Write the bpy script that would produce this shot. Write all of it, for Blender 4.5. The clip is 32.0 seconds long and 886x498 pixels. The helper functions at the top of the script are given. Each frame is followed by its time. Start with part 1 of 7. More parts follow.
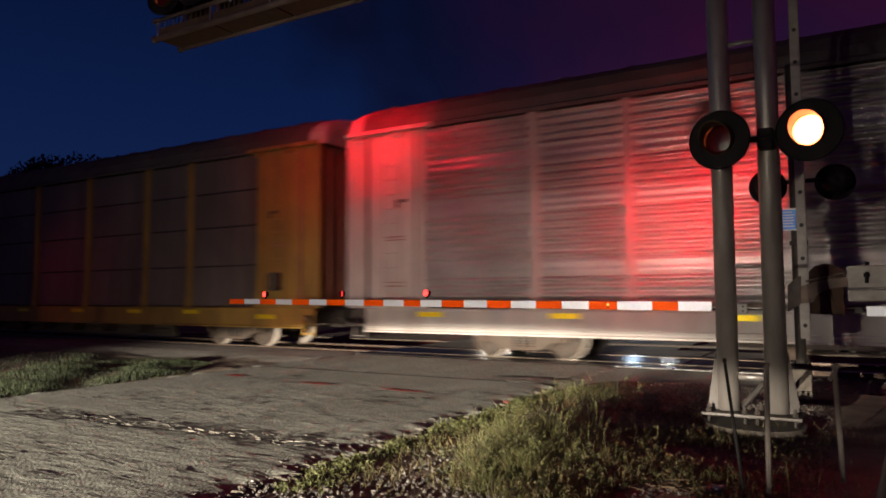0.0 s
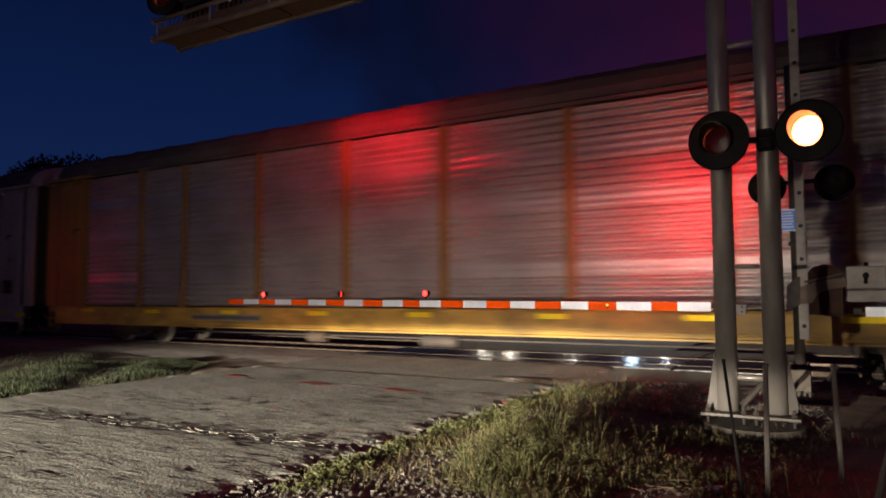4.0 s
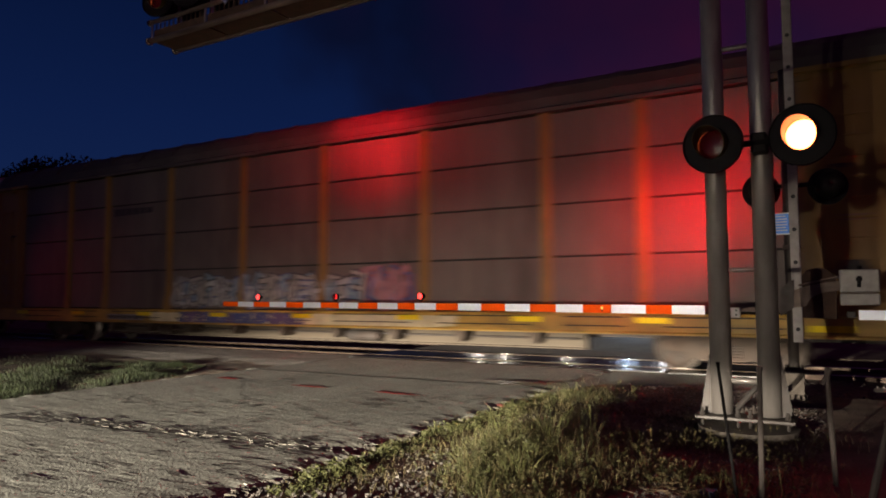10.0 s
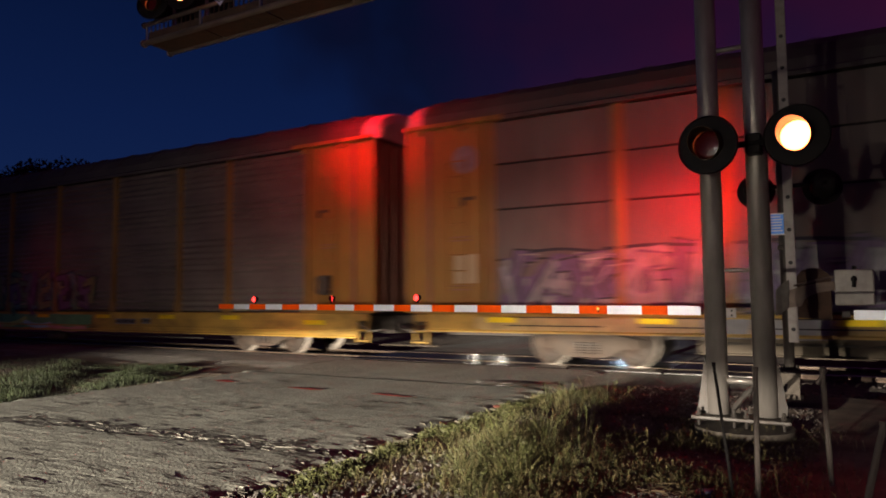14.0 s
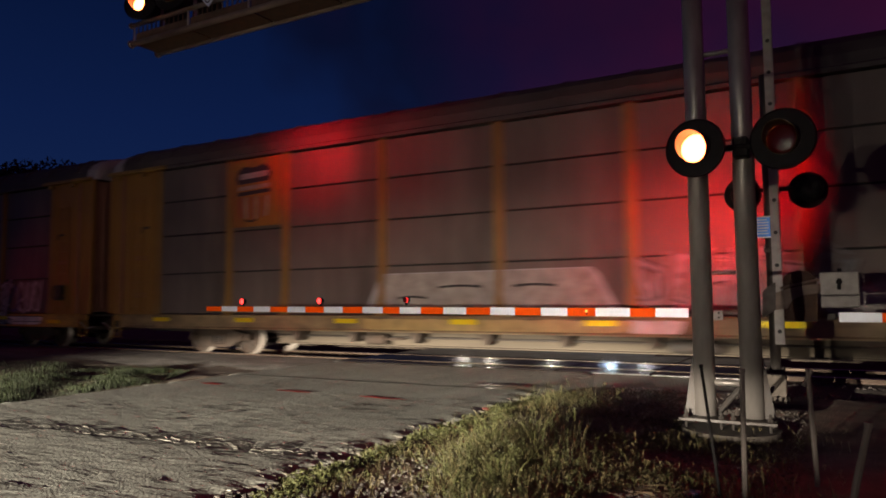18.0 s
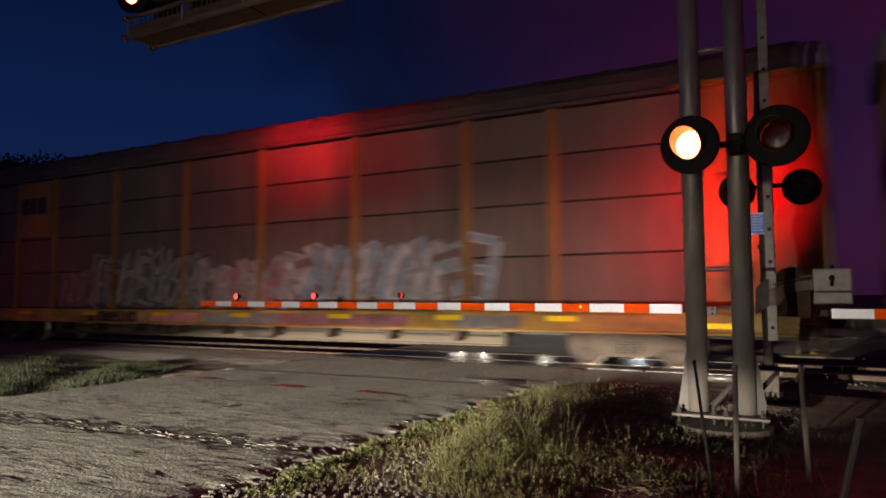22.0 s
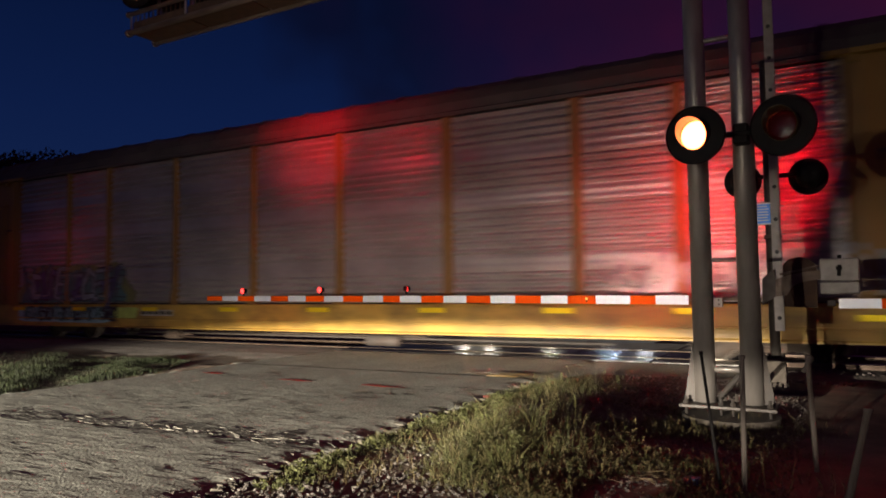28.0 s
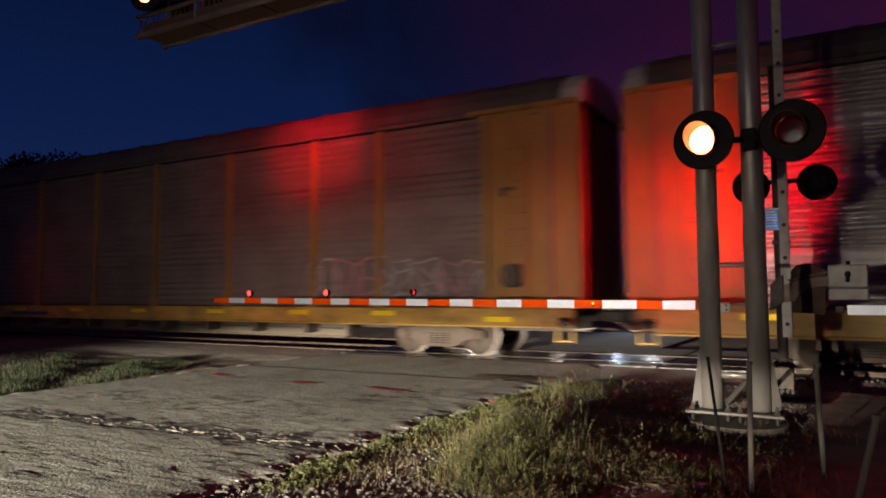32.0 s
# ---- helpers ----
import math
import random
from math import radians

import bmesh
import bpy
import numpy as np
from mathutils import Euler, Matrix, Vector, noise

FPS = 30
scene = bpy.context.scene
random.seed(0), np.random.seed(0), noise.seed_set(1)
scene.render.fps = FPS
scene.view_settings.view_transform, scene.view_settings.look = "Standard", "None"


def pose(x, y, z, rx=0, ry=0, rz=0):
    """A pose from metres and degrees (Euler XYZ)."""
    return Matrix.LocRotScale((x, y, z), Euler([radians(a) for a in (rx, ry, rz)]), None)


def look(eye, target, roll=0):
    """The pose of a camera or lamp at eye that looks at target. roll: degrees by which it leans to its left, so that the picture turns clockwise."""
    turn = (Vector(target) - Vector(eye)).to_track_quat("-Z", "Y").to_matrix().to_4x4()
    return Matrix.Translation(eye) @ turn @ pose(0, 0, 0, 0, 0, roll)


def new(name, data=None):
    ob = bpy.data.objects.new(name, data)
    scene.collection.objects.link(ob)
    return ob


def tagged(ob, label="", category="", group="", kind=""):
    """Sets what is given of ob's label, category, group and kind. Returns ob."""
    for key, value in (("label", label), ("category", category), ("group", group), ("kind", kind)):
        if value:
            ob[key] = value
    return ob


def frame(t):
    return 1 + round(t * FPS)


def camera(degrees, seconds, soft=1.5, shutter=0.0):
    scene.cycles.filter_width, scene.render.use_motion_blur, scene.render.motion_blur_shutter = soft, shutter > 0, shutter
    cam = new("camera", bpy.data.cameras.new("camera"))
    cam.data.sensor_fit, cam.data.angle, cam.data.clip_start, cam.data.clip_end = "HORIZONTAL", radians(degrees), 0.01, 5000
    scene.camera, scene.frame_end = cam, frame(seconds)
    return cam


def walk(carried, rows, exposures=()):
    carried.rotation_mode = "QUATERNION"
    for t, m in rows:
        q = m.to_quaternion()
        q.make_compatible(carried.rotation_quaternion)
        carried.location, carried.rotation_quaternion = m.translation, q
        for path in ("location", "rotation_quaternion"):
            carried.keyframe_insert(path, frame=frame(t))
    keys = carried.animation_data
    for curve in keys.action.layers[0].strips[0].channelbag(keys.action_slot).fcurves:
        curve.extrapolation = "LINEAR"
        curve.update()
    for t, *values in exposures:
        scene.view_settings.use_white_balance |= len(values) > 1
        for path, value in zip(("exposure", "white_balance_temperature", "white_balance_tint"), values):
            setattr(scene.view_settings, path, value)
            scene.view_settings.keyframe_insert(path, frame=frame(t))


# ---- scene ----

# ================= camera and its walk =================
EYE = (0.0, 0.0, 1.334)
TURNS = (
    (0, 93.716, 0.345, 31.018), (0.5, 93.678, 0.376, 31.044), (1, 93.661, 0.390, 31.032), (1.5, 93.662, 0.340, 31.029),
    (2, 93.695, 0.322, 31.006), (2.5, 93.708, 0.270, 30.971), (3, 93.705, 0.286, 30.952), (3.5, 93.714, 0.301, 30.935),
    (4.5, 93.790, 0.285, 31.000), (5.5, 93.887, 0.248, 31.094), (6, 93.913, 0.184, 31.107), (6.5, 93.955, 0.093, 31.090), (7, 94.053, 0.025, 31.057),
    (7.5, 94.151, 0.015, 31.015), (8, 94.186, -0.020, 30.970), (8.5, 94.176, 0.000, 30.914), (9, 94.137, 0.011, 30.814),
    (9.5, 94.068, 0.084, 30.719), (10, 93.963, 0.206, 30.542), (10.5, 93.920, 0.344, 30.366), (11, 93.929, 0.470, 30.227),
    (11.5, 93.945, 0.517, 30.162), (12, 93.970, 0.557, 30.110), (12.5, 93.980, 0.583, 30.110), (13, 94.022, 0.590, 30.124),
    (13.5, 94.070, 0.535, 30.205), (14, 94.093, 0.441, 30.228), (14.5, 94.115, 0.411, 30.190), (15.5, 94.020, 0.430, 29.900), (16.5, 93.953, 0.437, 29.629),
    (17, 93.992, 0.390, 29.482), (17.5, 94.136, 0.402, 29.363), (18, 94.273, 0.431, 29.317), (18.5, 94.367, 0.438, 29.322),
    (19, 94.384, 0.470, 29.362), (19.5, 94.314, 0.476, 29.350), (20, 94.174, 0.438, 29.278), (20.5, 94.076, 0.387, 29.190),
    (21, 93.983, 0.317, 29.080), (21.5, 93.926, 0.300, 28.967), (22, 93.895, 0.279, 28.865), (22.5, 93.863, 0.333, 28.815),
    (23, 93.856, 0.435, 28.773), (23.5, 93.900, 0.538, 28.756), (24, 93.973, 0.618, 28.766), (24.5, 94.040, 0.619, 28.777),
    (25, 94.046, 0.610, 28.811), (25.5, 93.995, 0.622, 28.848), (26.5, 93.700, 0.700, 29.060), (27.5, 93.401, 0.750, 29.274), (28, 93.328, 0.747, 29.338),
    (28.5, 93.298, 0.659, 29.355), (29, 93.296, 0.570, 29.380), (29.5, 93.340, 0.440, 29.480), (30, 93.403, 0.402, 29.650),
    (30.5, 93.434, 0.433, 29.864), (31, 93.477, 0.432, 29.977), (31.5, 93.527, 0.413, 29.968), (32, 93.619, 0.338, 29.856))
cam = camera(65.0, 32.0, soft=1.8, shutter=0.7)
walk(cam, [(t, pose(*EYE, rx, ry, rz)) for t, rx, ry, rz in TURNS])

# ================= the train's timetable and the flashing =================
CAR = 28.077            # length over the couplers
TRACK_Y = 14.30         # track's centre line
FIRST_GAP = -10.68      # first coupling at the start


def travelled(t):
    """Metres that the train has gone at t seconds."""
    return 10.182 * t - 0.018935 * t * t - 0.00013457 * t ** 3


FLASH, LEFT_ON, RIGHT_ON = 1.25, 0.34, 0.91


# ================= world, sun, large lights =================
world = bpy.data.worlds.new("night_sky")
scene.world = world
world.use_nodes = True
nt = world.node_tree
nt.nodes.clear()
w_out = nt.nodes.new("ShaderNodeOutputWorld")
w_bg = nt.nodes.new("ShaderNodeBackground")
w_co = nt.nodes.new("ShaderNodeTexCoord")
w_sep = nt.nodes.new("ShaderNodeSeparateXYZ")
w_ramp = nt.nodes.new("ShaderNodeValToRGB")
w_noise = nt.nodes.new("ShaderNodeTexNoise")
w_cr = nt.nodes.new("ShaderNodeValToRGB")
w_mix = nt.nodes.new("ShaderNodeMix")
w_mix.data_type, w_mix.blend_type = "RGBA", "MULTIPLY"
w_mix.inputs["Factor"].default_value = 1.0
nt.links.new(w_co.outputs["Generated"], w_sep.inputs[0])
nt.links.new(w_sep.outputs["Z"], w_ramp.inputs[0])
ramp = w_ramp.color_ramp
ramp.elements[0].position, ramp.elements[0].color = 0.0, (0.006, 0.013, 0.050, 1)
ramp.elements[1].position, ramp.elements[1].color = 0.9, (0.0012, 0.0035, 0.020, 1)
for p, c in ((0.12, (0.0055, 0.0155, 0.066, 1)), (0.24, (0.0038, 0.0115, 0.056, 1)), (0.36, (0.0026, 0.0080, 0.040, 1))):
    e = ramp.elements.new(p)
    e.color = c
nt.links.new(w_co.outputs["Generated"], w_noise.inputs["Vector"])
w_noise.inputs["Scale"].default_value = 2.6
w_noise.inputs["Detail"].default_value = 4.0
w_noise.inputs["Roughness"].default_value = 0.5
# a bank of dark cloud stands over the tracks: the cloud field gains strength towards the east, and so does the painted
# red glare
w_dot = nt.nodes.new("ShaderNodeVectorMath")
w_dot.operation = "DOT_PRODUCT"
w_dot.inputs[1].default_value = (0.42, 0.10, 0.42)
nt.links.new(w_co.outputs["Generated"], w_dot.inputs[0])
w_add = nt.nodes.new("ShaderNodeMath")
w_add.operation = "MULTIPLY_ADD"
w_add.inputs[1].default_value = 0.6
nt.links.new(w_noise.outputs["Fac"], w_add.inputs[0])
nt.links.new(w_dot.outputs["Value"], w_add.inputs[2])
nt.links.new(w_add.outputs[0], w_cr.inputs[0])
# the high red stops put the signal lamps' glare into the sky colour
cloud_glare = w_cr.color_ramp
cloud_glare.elements[0].position, cloud_glare.elements[0].color = 0.19, (1, 1, 1, 1)
cloud_glare.elements[1].position, cloud_glare.elements[1].color = 0.58, (12.0, 0.45, 0.5, 1)
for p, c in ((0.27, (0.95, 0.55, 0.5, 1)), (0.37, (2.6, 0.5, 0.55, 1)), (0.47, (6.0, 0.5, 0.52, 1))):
    e = cloud_glare.elements.new(p)
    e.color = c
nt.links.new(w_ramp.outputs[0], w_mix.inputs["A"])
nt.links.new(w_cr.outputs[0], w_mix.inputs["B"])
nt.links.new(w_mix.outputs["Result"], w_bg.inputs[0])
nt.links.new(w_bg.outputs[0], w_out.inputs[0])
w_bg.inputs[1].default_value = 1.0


def spot(name, eye, target, watts, colour, size, blend, radius, wide=1.0, roll=0.0):
    d = bpy.data.lights.new(name, "SPOT")
    d.energy, d.color, d.spot_size, d.spot_blend, d.shadow_soft_size = watts, colour, radians(size), blend, radius
    o = new(name, d)
    o.matrix_world = look(eye, target, roll) @ Matrix.Diagonal((wide, 1, 1, 1))
    return o


# the headlights of a vehicle that waits on the road behind the camera: dipped beams with a soft upper edge that rises to the right, and their spill
for hx in (-6.1, -4.7):
    lamp_at = (hx, -15.0, 1.05)
    for nm, side, drop, watts, size, blend, wide in (("headlight_dipped_beam", -6.3, -2.52, 62000, 3.7, 0.6, 11.2), ("headlight_near_field", 7.0, -5.6, 10000, 7.0, 1.0, 2.8), ("headlight_edge_glow", -2.4, -0.4, 4200, 13.0, 1.0, 3.2),
                                                     ("headlight_spill", -7.0, 1.0, 1050, 36.0, 1.0, 1.7), ("headlight_stray", 2.0, 6.0, 600, 100.0, 1.0, 1.0)):
        aim = (hx + 24 * math.tan(radians(side)), 9.0, 1.05 + 24 * math.tan(radians(drop)))
        spot(nm, lamp_at, aim, watts, (1.0, 0.86, 0.70), size, blend, 0.08, wide, 0.8 if "dipped" in nm else 0.0)
# headlights of two vehicles that wait beyond the rails and shine under the train
for hx, hy, tint, watts in ((-13.6, 26.0, (1.0, 0.88, 0.72), 90), (-12.4, 26.0, (1.0, 0.88, 0.72), 90), (-9.75, 26.0, (1.0, 0.9, 0.75), 50),
                            (-7.4, 26.0, (0.55, 0.75, 1.0), 120), (-6.1, 26.0, (0.9, 0.92, 0.95), 70)):
    spot("far_headlight", (hx, hy, 1.10), (hx * 0.55, 13.5, 0.0), watts, tint, 40, 0.6, 0.09)
# red crossing lamps that face the rails: each shines out of its housing when the shutter round it is open
RED = (1.0, 0.006, 0.018)
BACK_LAMPS = {"gate_a": ((-1.06, 10.55, 2.80), (-3.05, 12.75, 2.6), 1150, 58, 900), "gate_b": ((-0.24, 10.55, 2.80), (-2.6, 12.75, 2.5), 1150, 64, 850),
              "cantilever_a": ((-10.60, 8.62, 6.75), (-10.85, 12.75, 5.2), 2200, 44, 480), "cantilever_b": ((-9.74, 8.62, 6.75), (-9.37, 12.75, 5.2), 2200, 44, 480)}
for nm, (eye, aim, watts, size, wash) in BACK_LAMPS.items():
    spot("back_lamp_beam", eye, aim, watts, RED, size, 1.0, 0.05)
    spot("back_lamp_wash", eye, (eye[0] - (2.6 if aim[2] < 3 else 0.2), aim[1], aim[2] + (1.0 if aim[2] < 3 else 0)), wash, RED, 120, 1.0, 0.085)
spot("distant_crossing_lamp", (-24.0, 10.0, 2.3), (-21.2, 12.75, 2.1), 20, RED, 90, 1.0, 0.08)
spot("arm_tip_lamp", (-10.1, 10.25, 1.32), (-12.4, 13.4, 0.05), 40, RED, 46, 1.0, 0.05)
# red crossing lamps that face the road
for lx in (-1.33, -0.49):
    spot("road_lamp", (lx, 7.28, 2.95), (lx - 0.4, 0.0, 0.3), 24, RED, 150, 1.0, 0.12)


# ================= materials =================
def mat(name, col, rough=0.6, metal=0.0, var=0.25, scale=6.0, bump=0.15, fine=60.0, stretch=(1, 1, 1), dirt=None, dirt_amt=0.5, dirt_scale=1.3,
        island=0.0, spec=0.5, wave=None, grain=0.0):
    """A painted or raw surface: grain and stains at two scales, and fine relief."""
    m = bpy.data.materials.new(name)
    m.use_nodes = True
    t = m.node_tree
    b = t.nodes["Principled BSDF"]
    co = t.nodes.new("ShaderNodeTexCoord")
    mp = t.nodes.new("ShaderNodeMapping")
    mp.inputs["Scale"].default_value = stretch
    t.links.new(co.outputs["Object"], mp.inputs[0])
    n1 = t.nodes.new("ShaderNodeTexNoise")
    n1.inputs["Scale"].default_value, n1.inputs["Detail"].default_value = scale, 6
    n2 = t.nodes.new("ShaderNodeTexNoise")
    n2.inputs["Scale"].default_value, n2.inputs["Detail"].default_value = fine, 4
    for n in (n1, n2):
        t.links.new(mp.outputs[0], n.inputs["Vector"])
    r1 = t.nodes.new("ShaderNodeMapRange")
    r1.inputs["From Min"].default_value, r1.inputs["From Max"].default_value = 0.3, 0.7
    r1.inputs["To Min"].default_value, r1.inputs["To Max"].default_value = 1 - var, 1 + var
    t.links.new(n1.outputs["Fac"], r1.inputs["Value"])
    hs = t.nodes.new("ShaderNodeHueSaturation")
    hs.inputs["Color"].default_value = (*col, 1)
    t.links.new(r1.outputs[0], hs.inputs["Value"])
    last = hs.outputs[0]
    if grain:
        rg = t.nodes.new("ShaderNodeMapRange")
        rg.inputs["From Min"].default_value, rg.inputs["From Max"].default_value = 0.32, 0.68
        rg.inputs["To Min"].default_value, rg.inputs["To Max"].default_value = 1 - grain, 1 + grain
        t.links.new(n2.outputs["Fac"], rg.inputs["Value"])
        mg = t.nodes.new("ShaderNodeMath")
        mg.operation = "MULTIPLY"
        t.links.new(r1.outputs[0], mg.inputs[0])
        t.links.new(rg.outputs[0], mg.inputs[1])
        t.links.new(mg.outputs[0], hs.inputs["Value"])
    if island:
        g = t.nodes.new("ShaderNodeNewGeometry")
        ri = t.nodes.new("ShaderNodeMapRange")
        ri.inputs["To Min"].default_value, ri.inputs["To Max"].default_value = 1 - island, 1 + island
        t.links.new(g.outputs["Random Per Island"], ri.inputs["Value"])
        mm = t.nodes.new("ShaderNodeMath")
        mm.operation = "MULTIPLY"
        t.links.new(r1.outputs[0], mm.inputs[0])
        t.links.new(ri.outputs[0], mm.inputs[1])
        t.links.new(mm.outputs[0], hs.inputs["Value"])
    if dirt:
        nd = t.nodes.new("ShaderNodeTexNoise")
        nd.inputs["Scale"].default_value, nd.inputs["Detail"].default_value = dirt_scale, 8
        nd.inputs["Roughness"].default_value = 0.65
        t.links.new(mp.outputs[0], nd.inputs["Vector"])
        cr = t.nodes.new("ShaderNodeMapRange")
        cr.inputs["From Min"].default_value, cr.inputs["From Max"].default_value = 0.45, 0.7
        cr.inputs["To Max"].default_value = dirt_amt
        t.links.new(nd.outputs["Fac"], cr.inputs["Value"])
        mx = t.nodes.new("ShaderNodeMix")
        mx.data_type = "RGBA"
        mx.inputs["B"].default_value = (*dirt, 1)
        t.links.new(cr.outputs[0], mx.inputs["Factor"])
        t.links.new(last, mx.inputs["A"])
        last = mx.outputs["Result"]
    t.links.new(last, b.inputs["Base Color"])
    rr = t.nodes.new("ShaderNodeMapRange")
    rr.inputs["To Min"].default_value, rr.inputs["To Max"].default_value = max(0.02, rough - 0.15), min(1, rough + 0.15)
    t.links.new(n1.outputs["Fac"], rr.inputs["Value"])
    t.links.new(rr.outputs[0], b.inputs["Roughness"])
    b.inputs["Metallic"].default_value = metal
    b.inputs["Specular IOR Level"].default_value = spec
    if bump:
        bp = t.nodes.new("ShaderNodeBump")
        bp.inputs["Strength"].default_value, bp.inputs["Distance"].default_value = bump, 0.02
        src = n2.outputs["Fac"]
        if wave:
            wv = t.nodes.new("ShaderNodeTexWave")
            wv.bands_direction = "Z"
            wv.inputs["Scale"].default_value, wv.inputs["Distortion"].default_value = wave, 0.0
            t.links.new(co.outputs["Object"], wv.inputs["Vector"])
            ad = t.nodes.new("ShaderNodeMath")
            t.links.new(wv.outputs["Fac"], ad.inputs[0])
            t.links.new(n2.outputs["Fac"], ad.inputs[1])
            src = ad.outputs[0]
        t.links.new(src, bp.inputs["Height"])
        t.links.new(bp.outputs[0], b.inputs["Normal"])
    return m


def glow(name, col, strength):
    m = bpy.data.materials.new(name)
    m.use_nodes = True
    b = m.node_tree.nodes["Principled BSDF"]
    b.inputs["Base Color"].default_value = (0.1, 0.005, 0.005, 1)
    b.inputs["Emission Color"].default_value = (*col, 1)
    b.inputs["Emission Strength"].default_value = strength
    return m


def scored(m):
    """Short dark scores across the road, in patches, as dirt and as relief."""
    t = m.node_tree
    b = t.nodes["Principled BSDF"]
    co = t.nodes.new("ShaderNodeTexCoord")
    outs = []
    for stretch, lo, hi in (((1.0, 15.0, 1.0), 0.54, 0.60), ((0.35, 0.6, 1.0), 0.47, 0.60), ((2.6, 26.0, 1.0), 0.56, 0.64)):
        mp = t.nodes.new("ShaderNodeMapping")
        mp.inputs["Scale"].default_value = stretch
        n = t.nodes.new("ShaderNodeTexNoise")
        n.inputs["Scale"].default_value, n.inputs["Detail"].default_value = 1.6, 4
        rg = t.nodes.new("ShaderNodeMapRange")
        rg.inputs["From Min"].default_value, rg.inputs["From Max"].default_value = lo, hi
        t.links.new(co.outputs["Object"], mp.inputs[0])
        t.links.new(mp.outputs[0], n.inputs["Vector"])
        t.links.new(n.outputs["Fac"], rg.inputs["Value"])
        outs.append(rg.outputs[0])
    mul = t.nodes.new("ShaderNodeMath")
    mul.operation = "MULTIPLY"
    t.links.new(outs[0], mul.inputs[0])
    t.links.new(outs[1], mul.inputs[1])
    add = t.nodes.new("ShaderNodeMath")
    add.operation = "MULTIPLY_ADD"
    t.links.new(outs[2], add.inputs[0])
    add.inputs[1].default_value = 0.35
    t.links.new(mul.outputs[0], add.inputs[2])
    half = t.nodes.new("ShaderNodeMath")
    half.operation = "MULTIPLY"
    half.use_clamp = True
    half.inputs[1].default_value = 0.24
    t.links.new(add.outputs[0], half.inputs[0])
    mx = t.nodes.new("ShaderNodeMix")
    mx.data_type = "RGBA"
    mx.inputs["B"].default_value = (0.095, 0.086, 0.072, 1)
    t.links.new(half.outputs[0], mx.inputs["Factor"])
    t.links.new(b.inputs["Base Color"].links[0].from_socket, mx.inputs["A"])
    t.links.new(mx.outputs["Result"], b.inputs["Base Color"])
    return m


